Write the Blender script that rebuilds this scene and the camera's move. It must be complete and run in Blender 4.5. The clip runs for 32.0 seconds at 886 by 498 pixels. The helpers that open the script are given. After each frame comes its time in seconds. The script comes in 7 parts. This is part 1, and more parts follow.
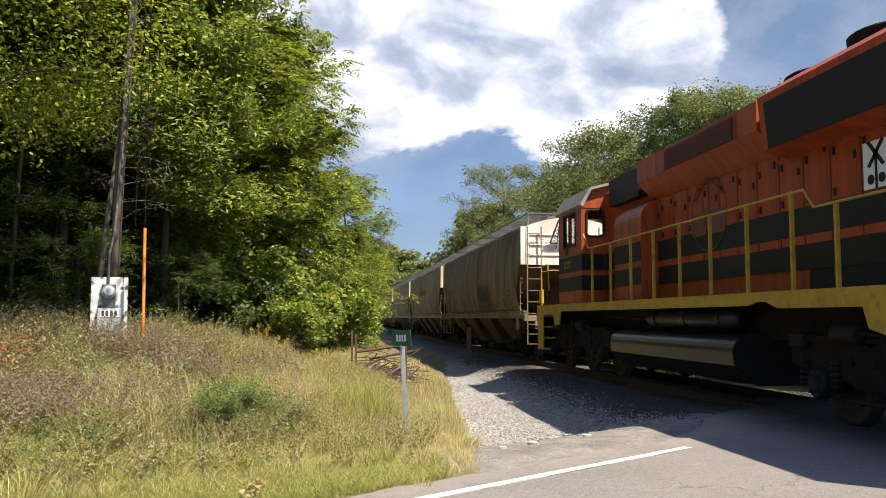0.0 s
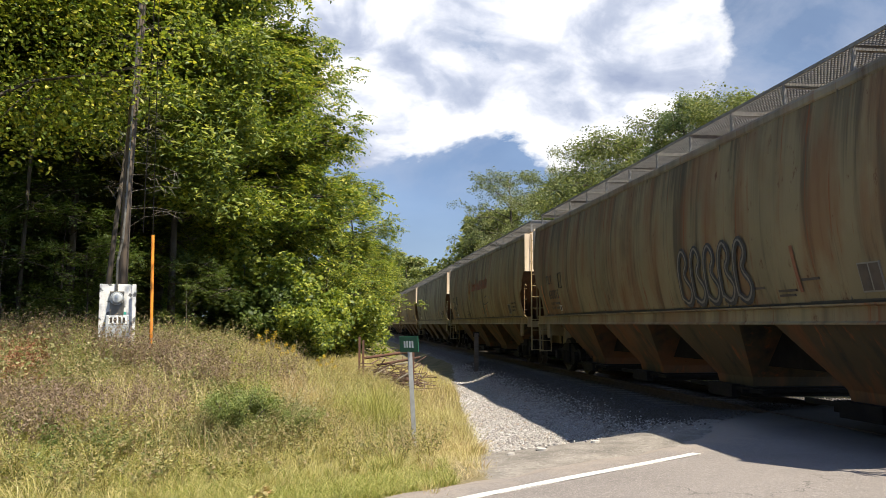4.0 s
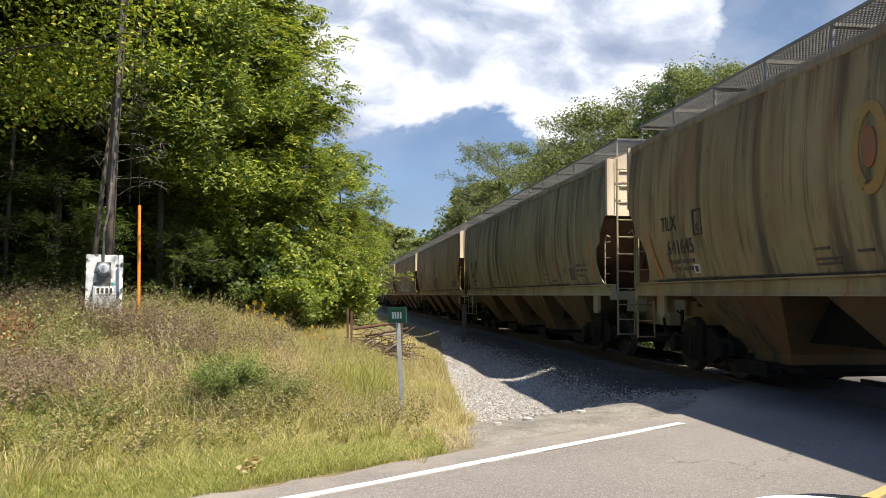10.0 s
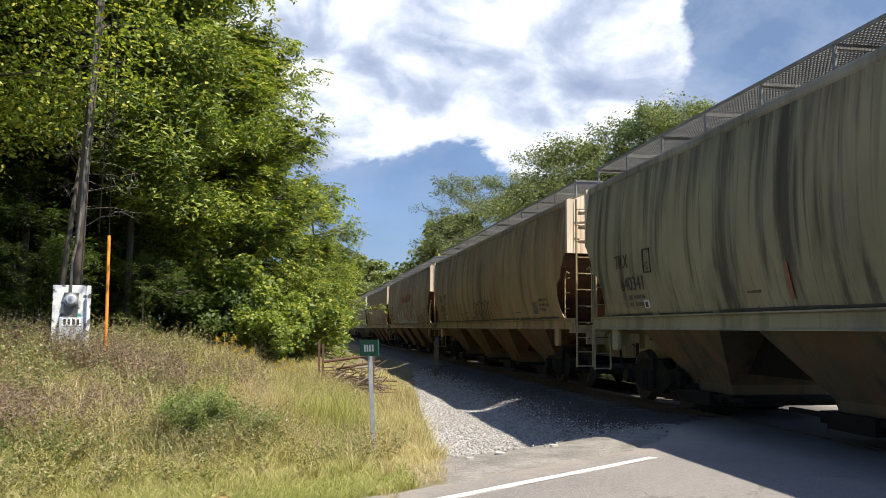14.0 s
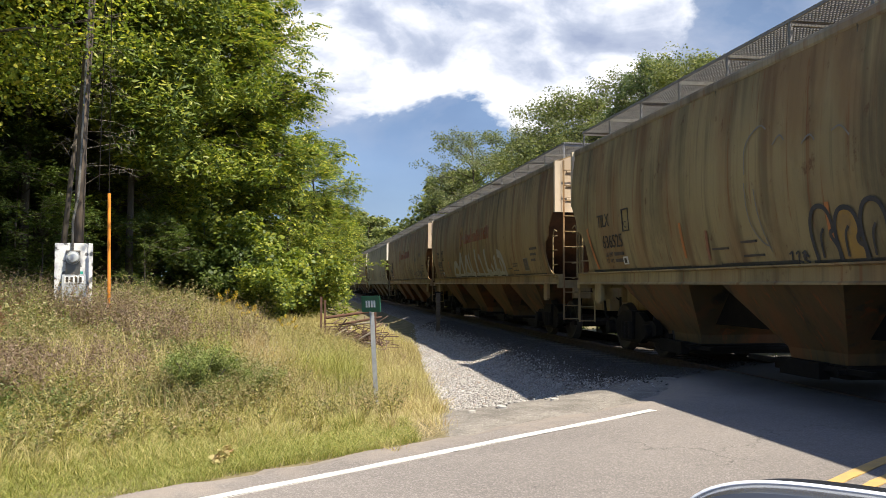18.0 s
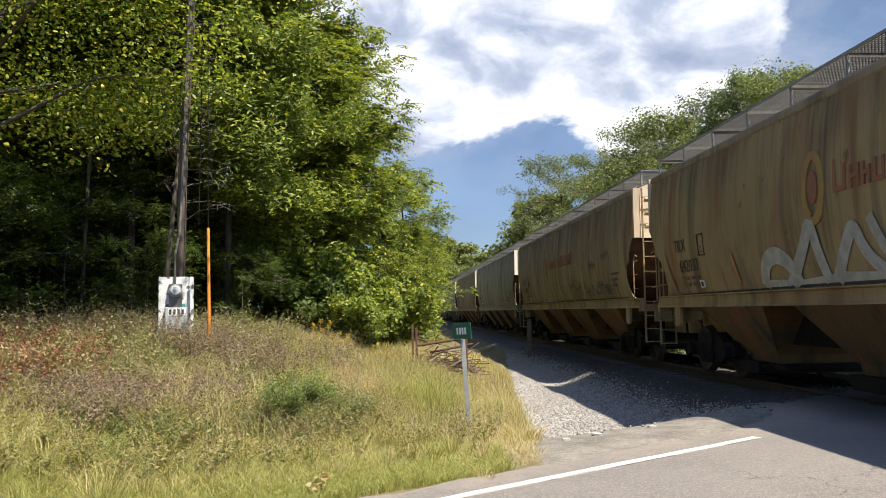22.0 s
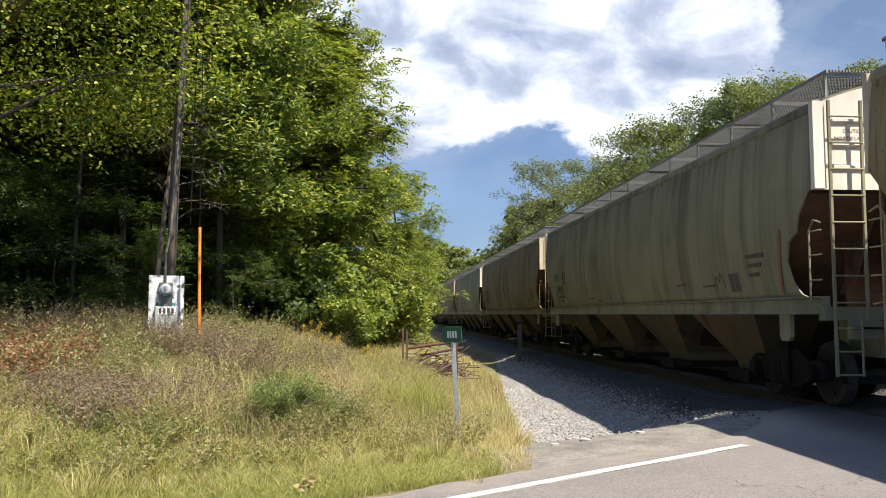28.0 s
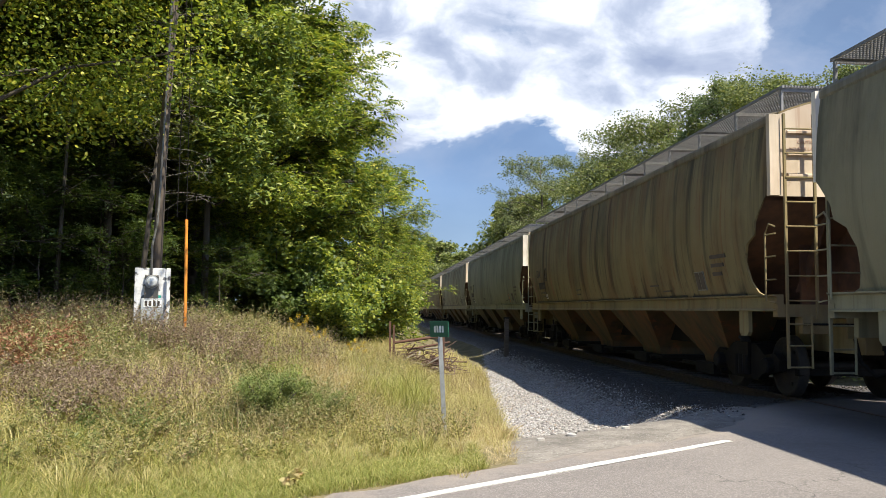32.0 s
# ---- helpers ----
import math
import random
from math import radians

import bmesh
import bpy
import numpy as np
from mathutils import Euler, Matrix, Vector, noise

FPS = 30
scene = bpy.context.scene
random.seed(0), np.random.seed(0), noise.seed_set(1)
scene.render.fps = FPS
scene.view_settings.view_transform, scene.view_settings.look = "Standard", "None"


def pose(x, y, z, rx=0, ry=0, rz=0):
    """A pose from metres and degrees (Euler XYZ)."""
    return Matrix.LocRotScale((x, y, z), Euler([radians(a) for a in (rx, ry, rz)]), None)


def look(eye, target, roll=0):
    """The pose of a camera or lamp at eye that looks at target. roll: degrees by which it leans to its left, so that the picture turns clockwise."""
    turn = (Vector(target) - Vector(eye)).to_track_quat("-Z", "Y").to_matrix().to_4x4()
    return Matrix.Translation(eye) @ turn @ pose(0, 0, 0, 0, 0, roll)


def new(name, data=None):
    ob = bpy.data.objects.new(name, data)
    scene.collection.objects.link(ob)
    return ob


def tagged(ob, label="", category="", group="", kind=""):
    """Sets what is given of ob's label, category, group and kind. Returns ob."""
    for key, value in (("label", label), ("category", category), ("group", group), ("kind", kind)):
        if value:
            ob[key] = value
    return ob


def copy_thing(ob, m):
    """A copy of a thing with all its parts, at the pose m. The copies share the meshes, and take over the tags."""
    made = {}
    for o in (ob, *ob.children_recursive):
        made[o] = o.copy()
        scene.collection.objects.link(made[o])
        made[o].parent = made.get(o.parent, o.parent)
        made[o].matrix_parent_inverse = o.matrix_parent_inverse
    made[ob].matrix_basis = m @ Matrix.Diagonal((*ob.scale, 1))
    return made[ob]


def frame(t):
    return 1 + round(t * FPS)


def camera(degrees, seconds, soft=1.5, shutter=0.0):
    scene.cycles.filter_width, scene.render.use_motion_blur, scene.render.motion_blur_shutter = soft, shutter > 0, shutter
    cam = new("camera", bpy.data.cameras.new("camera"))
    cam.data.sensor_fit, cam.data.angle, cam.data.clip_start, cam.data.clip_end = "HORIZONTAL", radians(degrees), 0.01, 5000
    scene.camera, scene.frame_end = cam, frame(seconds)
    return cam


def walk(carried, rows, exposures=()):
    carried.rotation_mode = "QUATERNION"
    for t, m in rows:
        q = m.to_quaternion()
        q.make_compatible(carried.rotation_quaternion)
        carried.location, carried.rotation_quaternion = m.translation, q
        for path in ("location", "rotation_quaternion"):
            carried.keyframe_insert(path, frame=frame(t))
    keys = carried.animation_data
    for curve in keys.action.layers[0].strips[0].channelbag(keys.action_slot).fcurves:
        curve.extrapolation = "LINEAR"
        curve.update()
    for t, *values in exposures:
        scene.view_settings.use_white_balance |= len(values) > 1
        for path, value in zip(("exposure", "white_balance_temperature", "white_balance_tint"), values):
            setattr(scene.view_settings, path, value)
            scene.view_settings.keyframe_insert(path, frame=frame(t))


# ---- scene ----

EYE = (0.0, 0.0, 1.3)


def view(right, up, lean):
    """A camera pose at the car's window: degrees turned right of the track, tilted up, leaning."""
    return pose(*EYE, 90 + up, 0, -right) @ pose(0, 0, 0, 0, 0, lean)


cam = camera(56.0, 32.0, soft=0.7)
walk(cam, [
    (0.0, view(7.27, 4.74, 0.19)),
    (0.5, view(7.44, 4.83, 0.32)),
    (1.0, view(7.56, 4.84, 0.44)),
    (1.5, view(7.50, 4.89, 0.43)),
    (2.0, view(7.42, 5.01, 0.36)),
    (2.5, view(7.36, 5.21, 0.35)),
    (4.5, view(6.69, 5.10, 0.02)),
    (5.0, view(7.50, 4.60, 0.12)),
    (5.5, view(8.12, 3.62, 0.29)),
    (6.0, view(7.96, 2.71, 0.22)),
    (6.5, view(7.62, 2.54, 0.16)),
    (7.0, view(7.61, 2.91, 0.13)),
    (7.5, view(7.69, 2.97, 0.06)),
    (8.0, view(7.61, 2.75, 0.15)),
    (8.5, view(7.52, 2.68, 0.21)),
    (9.0, view(7.58, 2.88, 0.25)),
    (9.5, view(7.63, 3.15, 0.20)),
    (10.0, view(7.59, 3.18, 0.14)),
    (10.5, view(7.59, 3.24, 0.13)),
    (11.0, view(7.67, 3.36, 0.16)),
    (11.5, view(7.77, 3.47, 0.22)),
    (12.0, view(7.84, 3.40, 0.05)),
    (12.5, view(7.94, 3.45, 0.13)),
    (13.0, view(8.24, 3.96, 0.19)),
    (13.5, view(8.77, 4.77, 0.35)),
    (14.0, view(9.44, 5.44, 0.41)),
    (14.5, view(10.05, 5.54, 0.58)),
    (16.5, view(10.66, 4.18, 0.63)),
    (17.0, view(10.21, 2.95, 0.46)),
    (17.5, view(9.88, 2.50, 0.30)),
    (18.0, view(9.39, 2.41, 0.10)),
    (18.5, view(8.96, 2.35, -0.02)),
    (19.0, view(8.33, 2.84, -0.28)),
    (19.5, view(7.17, 4.07, -0.24)),
    (20.0, view(5.94, 4.87, -0.38)),
    (20.5, view(4.69, 4.81, -0.66)),
    (21.0, view(3.68, 4.61, -0.81)),
    (21.5, view(3.23, 4.47, -0.95)),
    (22.0, view(3.27, 4.27, -0.93)),
    (22.5, view(3.30, 4.17, -0.94)),
    (23.0, view(3.38, 4.23, -0.91)),
    (23.5, view(3.57, 4.41, -0.86)),
    (24.0, view(3.83, 4.57, -0.77)),
    (24.5, view(3.97, 4.63, -0.73)),
    (25.0, view(3.89, 4.48, -0.68)),
    (25.5, view(3.80, 4.40, -0.56)),
    (27.5, view(3.98, 4.58, -0.07)),
    (28.0, view(3.83, 4.49, -0.01)),
    (28.5, view(3.88, 4.33, 0.01)),
    (29.0, view(4.05, 4.28, 0.03)),
    (29.5, view(4.25, 4.34, 0.18)),
    (30.0, view(4.38, 4.46, 0.20)),
    (30.5, view(4.46, 4.56, 0.29)),
    (31.0, view(4.49, 4.54, 0.34)),
    (31.5, view(4.56, 4.37, 0.41)),
    (32.0, view(4.68, 4.12, 0.40)),
], exposures=[(0.0, 1.14, 6150, 11), (6.0, 1.14, 6200, 11), (10.0, 1.14, 6080, 10), (14.0, 1.12, 5850, 10), (17.0, 1.14, 6120, 11), (25.0, 1.14, 5980, 10), (32.0, 1.14, 5900, 10)])

# ---- sky and sun ----
SUN_TO = Vector((0.43, -0.52, 1.0)).normalized()  # towards the sun


def make_sky():
    world = bpy.data.worlds.new("sky")
    scene.world = world
    world.use_nodes = True
    nt = world.node_tree
    nt.nodes.clear()
    N, K = nt.nodes.new, nt.links.new
    out, back = N("ShaderNodeOutputWorld"), N("ShaderNodeBackground")
    back.inputs["Strength"].default_value = 0.1
    sky = N("ShaderNodeTexSky")
    sky.sky_type, sky.sun_disc = "NISHITA", False
    sky.sun_elevation = math.asin(SUN_TO.z)
    sky.sun_rotation = math.atan2(SUN_TO.x, SUN_TO.y)
    co = N("ShaderNodeTexCoord")
    sep = N("ShaderNodeSeparateXYZ")
    K(co.outputs["Generated"], sep.inputs[0])

    def mth(op, a, b=None, c=None):
        n = N("ShaderNodeMath")
        n.operation = op
        for i, v in enumerate((a, b, c)):
            if v is None:
                continue
            if isinstance(v, (int, float)):
                n.inputs[i].default_value = v
            else:
                K(v, n.inputs[i])
        return n.outputs[0]

    # clouds lie on a high flat layer: divide by the height above the horizon
    up = mth("MAXIMUM", sep.outputs[2], 0.0)
    den = mth("ADD", up, 0.42)
    px, py = mth("DIVIDE", sep.outputs[0], den), mth("DIVIDE", sep.outputs[1], den)
    com = N("ShaderNodeCombineXYZ")
    K(px, com.inputs[0]), K(py, com.inputs[1])

    def noise_at(scale, detail, rough, off, stretch=(1, 1, 1), dist=0.0):
        mp = N("ShaderNodeMapping")
        mp.inputs["Location"].default_value, mp.inputs["Scale"].default_value = off, stretch
        K(com.outputs[0], mp.inputs[0])
        n = N("ShaderNodeTexNoise")
        n.inputs["Scale"].default_value, n.inputs["Detail"].default_value = scale, detail
        n.inputs["Roughness"].default_value, n.inputs["Distortion"].default_value = rough, dist
        K(mp.outputs[0], n.inputs["Vector"])
        return n.outputs["Fac"]

    def ramp(fac, stops, ease=False):
        r = N("ShaderNodeValToRGB")
        if ease:
            r.color_ramp.interpolation = "EASE"
        while len(r.color_ramp.elements) < len(stops):
            r.color_ramp.elements.new(0.5)
        for e, (p, c) in zip(r.color_ramp.elements, stops):
            e.position, e.color = p, (*c, 1)
        K(fac, r.inputs[0])
        return r.outputs[0]

    def mix(fac, a, b):
        m = N("ShaderNodeMix")
        m.data_type = "RGBA"
        for sock, v in ((m.inputs[0], fac), (m.inputs[6], a), (m.inputs[7], b)):
            if isinstance(v, (tuple, list)):
                sock.default_value = (*v, 1)
            else:
                K(v, sock)
        return m.outputs[2]

    # blue-grey distance under the clouds, paler at the horizon; the clouds' own shaded and lit parts
    grey = ramp(noise_at(2.4, 6, 0.55, (4.2, 1.3, 0)), [(0.34, (0.92, 1.28, 1.95)), (0.55, (1.2, 1.6, 2.25)), (0.75, (2.0, 2.3, 2.85))])
    low = N("ShaderNodeMapRange")
    low.interpolation_type = "SMOOTHSTEP"
    low.inputs[1].default_value, low.inputs[2].default_value = 0.15, 0.02
    K(sep.outputs[2], low.inputs[0])
    grey = mix(low.outputs[0], grey, (1.55, 2.05, 2.7))
    body = mth("ADD", mth("MULTIPLY", noise_at(4.8, 5, 0.5, (0.9, 2.35, 0), (1, 1, 1), 0.6), 0.80), mth("MULTIPLY", noise_at(15.0, 7, 0.6, (3.1, 2.2, 0), (1, 1, 1), 0.3), 0.20))
    bright = ramp(body, [(0.33, (1.9, 2.15, 2.8)), (0.43, (2.8, 3.0, 3.5)), (0.495, (4.2, 4.25, 4.5)), (0.56, (6.0, 5.8, 5.5))])
    # cloud bases thin out and darken towards the horizon
    rise = N("ShaderNodeMapRange")
    rise.interpolation_type = "SMOOTHSTEP"
    rise.inputs[1].default_value, rise.inputs[2].default_value = 0.10, 0.27
    K(sep.outputs[2], rise.inputs[0])
    # the bank of cumulus ends towards the east
    edge = N("ShaderNodeMapRange")
    edge.interpolation_type = "SMOOTHSTEP"
    edge.inputs[1].default_value, edge.inputs[2].default_value, edge.inputs[4].default_value = 0.36, 0.46, 0.42
    K(sep.outputs[0], edge.inputs[0])
    puff = mth("ADD", noise_at(2.6, 9, 0.56, (0.35, 1.25, 0), (1, 1, 1), 0.25), mth("MULTIPLY", mth("SUBTRACT", rise.outputs[0], 0.46), 0.34))
    puff = mth("SUBTRACT", puff, edge.outputs[0])
    lump = ramp(puff, [(0.46, (0, 0, 0)), (0.50, (0.8, 0.8, 0.8)), (0.54, (1, 1, 1))])
    # soft grey cloud between the white heaps
    soft = mth("MULTIPLY", ramp(noise_at(3.4, 7, 0.6, (2.7, 5.1, 0), (1, 1, 1), 0.4), [(0.40, (0, 0, 0)), (0.62, (1, 1, 1))]), rise.outputs[0])
    veil = ramp(noise_at(0.8, 4, 0.5, (7.0, 3.0, 0)), [(0.3, (0.6, 0.6, 0.6)), (0.6, (1, 1, 1))])
    # the cloud field lies around the horizon; overhead, where the sun stands, the sky is open
    over = N("ShaderNodeMapRange")
    over.interpolation_type = "SMOOTHSTEP"
    over.inputs[1].default_value, over.inputs[2].default_value = 0.46, 0.385
    K(sep.outputs[2], over.inputs[0])
    ahead = N("ShaderNodeMapRange")
    ahead.interpolation_type = "SMOOTHSTEP"
    ahead.inputs[1].default_value, ahead.inputs[2].default_value = -0.45, 0.25
    K(sep.outputs[1], ahead.inputs[0])
    field = mth("MULTIPLY", over.outputs[0], ahead.outputs[0])
    clear = N("ShaderNodeMix")
    clear.data_type, clear.blend_type = "RGBA", "MULTIPLY"
    clear.inputs[0].default_value, clear.inputs[7].default_value = 1.0, (0.74, 0.80, 0.92, 1)
    K(sky.outputs[0], clear.inputs[6])
    col = mix(mth("MULTIPLY", veil, field), clear.outputs[2], grey)
    col = mix(mth("MULTIPLY", mth("MULTIPLY", soft, field), 0.8), col, (2.5, 2.7, 3.2))
    col = mix(mth("MULTIPLY", lump, field), col, bright)
    K(col, back.inputs["Color"])
    K(back.outputs[0], out.inputs[0])


make_sky()
sun = new("sun", bpy.data.lights.new("sun", "SUN"))
sun.data.energy, sun.data.angle, sun.data.color = 5.0, radians(0.53), (1.0, 0.89, 0.69)
sun.matrix_basis = look((0, 0, 60), Vector((0, 0, 60)) - SUN_TO)

# ---- materials ----
class Tree:
    """A short way to wire shader nodes."""

    def __init__(self, name):
        self.mat = bpy.data.materials.new(name)
        self.mat.use_nodes = True
        self.nt = self.mat.node_tree
        self.bsdf = self.nt.nodes["Principled BSDF"]
        self.out = self.nt.nodes["Material Output"]
        self.co = self.nt.nodes.new("ShaderNodeTexCoord").outputs["Object"]

    def add(self, kind):
        return self.nt.nodes.new("ShaderNode" + kind)

    def put(self, sock, v):
        if isinstance(v, (int, float)):
            sock.default_value = v
        elif isinstance(v, (tuple, list)):
            sock.default_value = (*v, 1) if len(v) == 3 and sock.type == "RGBA" else v
        else:
            self.nt.links.new(v, sock)

    def noise(self, scale, detail=4, rough=0.55, stretch=(1, 1, 1), off=(0, 0, 0), dist=0.0, co=None):
        mp = self.add("Mapping")
        mp.inputs["Scale"].default_value, mp.inputs["Location"].default_value = stretch, off
        self.put(mp.inputs[0], co or self.co)
        n = self.add("TexNoise")
        self.put(n.inputs["Vector"], mp.outputs[0])
        for k, v in (("Scale", scale), ("Detail", detail), ("Roughness", rough), ("Distortion", dist)):
            n.inputs[k].default_value = v
        return n.outputs["Fac"]

    def voronoi(self, scale, feature="F1", out="Distance", stretch=(1, 1, 1)):
        mp = self.add("Mapping")
        mp.inputs["Scale"].default_value = stretch
        self.put(mp.inputs[0], self.co)
        n = self.add("TexVoronoi")
        n.feature = feature
        n.inputs["Scale"].default_value = scale
        self.put(n.inputs["Vector"], mp.outputs[0])
        return n.outputs[out]

    def step(self, fac, a, b):
        m = self.add("MapRange")
        m.interpolation_type = "SMOOTHSTEP"
        self.put(m.inputs[0], fac), self.put(m.inputs[1], a), self.put(m.inputs[2], b)
        return m.outputs[0]

    def math(self, op, a, b=0.0):
        m = self.add("Math")
        m.operation = op
        self.put(m.inputs[0], a), self.put(m.inputs[1], b)
        return m.outputs[0]

    def mix(self, fac, a, b, mode="MIX"):
        m = self.add("Mix")
        m.data_type, m.blend_type = "RGBA", mode
        self.put(m.inputs[0], fac), self.put(m.inputs[6], a), self.put(m.inputs[7], b)
        return m.outputs[2]

    def ramp(self, fac, stops):
        r = self.add("ValToRGB")
        while len(r.color_ramp.elements) < len(stops):
            r.color_ramp.elements.new(0.5)
        for e, (p, c) in zip(r.color_ramp.elements, stops):
            e.position, e.color = p, (*c, 1)
        self.put(r.inputs[0], fac)
        return r.outputs[0]

    def bump(self, height, strength, distance=0.01):
        b = self.add("Bump")
        self.put(b.inputs["Height"], height)
        b.inputs["Strength"].default_value, b.inputs["Distance"].default_value = strength, distance
        self.put(self.bsdf.inputs["Normal"], b.outputs[0])

    def done(self, col=None, rough=0.7, metal=0.0, spec=0.5):
        if col is not None:
            self.put(self.bsdf.inputs["Base Color"], col)
        self.put(self.bsdf.inputs["Roughness"], rough)
        self.put(self.bsdf.inputs["Metallic"], metal)
        self.put(self.bsdf.inputs["Specular IOR Level"], spec)
        return self.mat


def worn(name, a, b, scale=3.0, rough=0.65, metal=0.0, bump=0.25, grime=(0.05, 0.04, 0.03), dirt=0.3, stretch=(1, 1, 1), spec=0.4):
    """Two close colours in patches, a fine grain, and dirt in spots."""
    t = Tree(name)
    col = t.mix(t.step(t.noise(scale, 5, 0.6, stretch), 0.35, 0.65), a, b)
    col = t.mix(t.math("MULTIPLY", t.step(t.noise(scale * 2.7, 6, 0.65, stretch, (3, 1, 7)), 0.5, 0.72), dirt), col, grime)
    fine = t.noise(scale * 22, 3, 0.6)
    col = t.mix(t.math("MULTIPLY", fine, 0.25), col, grime)
    t.bump(fine, bump, 0.004)
    return t.done(col, rough, metal, spec)


def hopper_paint(name, base, rust=0.3, streak=0.5, seed=0.0, grime=(0.035, 0.033, 0.025)):
    """Faded railcar paint: vertical dirt runs, rust blooms low down and on seams, dulled gloss."""
    t = Tree(name)
    o = (seed * 3.1, seed * 7.7, seed)
    pale = tuple(min(1, c * 1.25) for c in base)
    col = t.mix(t.step(t.noise(0.5, 4, 0.55, off=o), 0.35, 0.65), base, pale)
    runs = t.noise(1.0, 5, 0.6, (2.0, 2.6, 0.11), o)
    col = t.mix(t.math("MULTIPLY", t.step(runs, 0.50, 0.68), min(1, streak * 1.15)), col, grime)
    thin = t.noise(1.0, 3, 0.7, (5.0, 11.0, 0.2), o)
    col = t.mix(t.math("MULTIPLY", t.step(thin, 0.56, 0.70), streak * 0.7), col, tuple(c * 1.5 for c in grime))
    # soot that has run down from the roof's edge, each run of its own length
    sep = t.add("SeparateXYZ")
    t.put(sep.inputs[0], t.co)
    depth = t.math("SUBTRACT", 4.2, sep.outputs[2])
    group = t.step(t.noise(1.0, 2, 0.5, (0.01, 0.55, 0.02), (o[1], o[0], 9)), 0.38, 0.62)
    run = t.math("MULTIPLY", t.math("SUBTRACT", t.noise(1.0, 5, 0.7, (0.01, 3.6, 0.05), (o[2], o[1], 4)), 0.43), 11.0 * streak)
    run = t.math("MULTIPLY", t.step(t.math("SUBTRACT", run, depth), -0.6, 0.5), t.math("ADD", 0.25, t.math("MULTIPLY", group, 0.75)))
    col = t.mix(t.math("MULTIPLY", run, t.math("ADD", 0.10, t.math("MULTIPLY", t.noise(1.0, 4, 0.6, (3.0, 9.0, 0.25), o), 0.85))), col, grime)
    wash = t.noise(1.0, 4, 0.6, (1.0, 1.3, 0.35), (o[1], o[0], 2))
    col = t.mix(t.math("MULTIPLY", t.step(wash, 0.44, 0.64), min(1, rust * 1.2)), col, (0.19, 0.075, 0.028))
    drips = t.noise(1.0, 4, 0.7, (4.0, 6.5, 0.13), (o[1], o[2], o[0]))
    col = t.mix(t.math("MULTIPLY", t.step(drips, 0.58, 0.68), min(1, rust * 1.8)), col, (0.20, 0.070, 0.024))
    spots = t.noise(5.0, 7, 0.72, (1, 1, 0.6), o)
    col = t.mix(t.math("MULTIPLY", t.step(spots, 0.60, 0.70), min(1, rust * 2)), col, (0.11, 0.045, 0.02))
    blotch = t.noise(0.9, 6, 0.65, (1, 1, 0.5), (o[2], o[0], o[1]))
    col = t.mix(t.math("MULTIPLY", t.step(blotch, 0.5, 0.72), 0.4), col, tuple(c * 1.2 for c in grime))
    grain = t.noise(60, 3, 0.6)
    col = t.mix(t.math("MULTIPLY", grain, 0.18), col, grime)
    t.bump(t.math("ADD", t.noise(2.2, 3, 0.5, (1, 1, 0.25)), t.math("MULTIPLY", grain, 0.08)), 0.35, 0.03)
    return t.done(col, t.math("ADD", 0.66, t.math("MULTIPLY", runs, 0.3)), 0.0, 0.25)


def leaf_mat(name, cols, lets_by=0.40):
    t = Tree(name)
    geo = t.add("NewGeometry")
    stops = [(i / max(1, len(cols) - 1), c) for i, c in enumerate(cols)]
    col = t.ramp(geo.outputs["Random Per Island"], stops)
    big = t.step(t.noise(0.45, 3, 0.5), 0.3, 0.7)
    col = t.mix(t.math("MULTIPLY", big, 0.5), col, t.mix(1.0, col, (0.8, 0.85, 0.6), "MULTIPLY"))
    t.done(col, 0.5, 0, 0.35)
    tr = t.add("BsdfTranslucent")
    t.put(tr.inputs[0], t.mix(1.0, col, (1.3, 1.35, 0.75), "MULTIPLY"))
    m = t.add("MixShader")
    m.inputs[0].default_value = lets_by
    t.put(m.inputs[1], t.bsdf.outputs[0]), t.put(m.inputs[2], tr.outputs[0])
    t.put(t.out.inputs[0], m.outputs[0])
    return t.mat


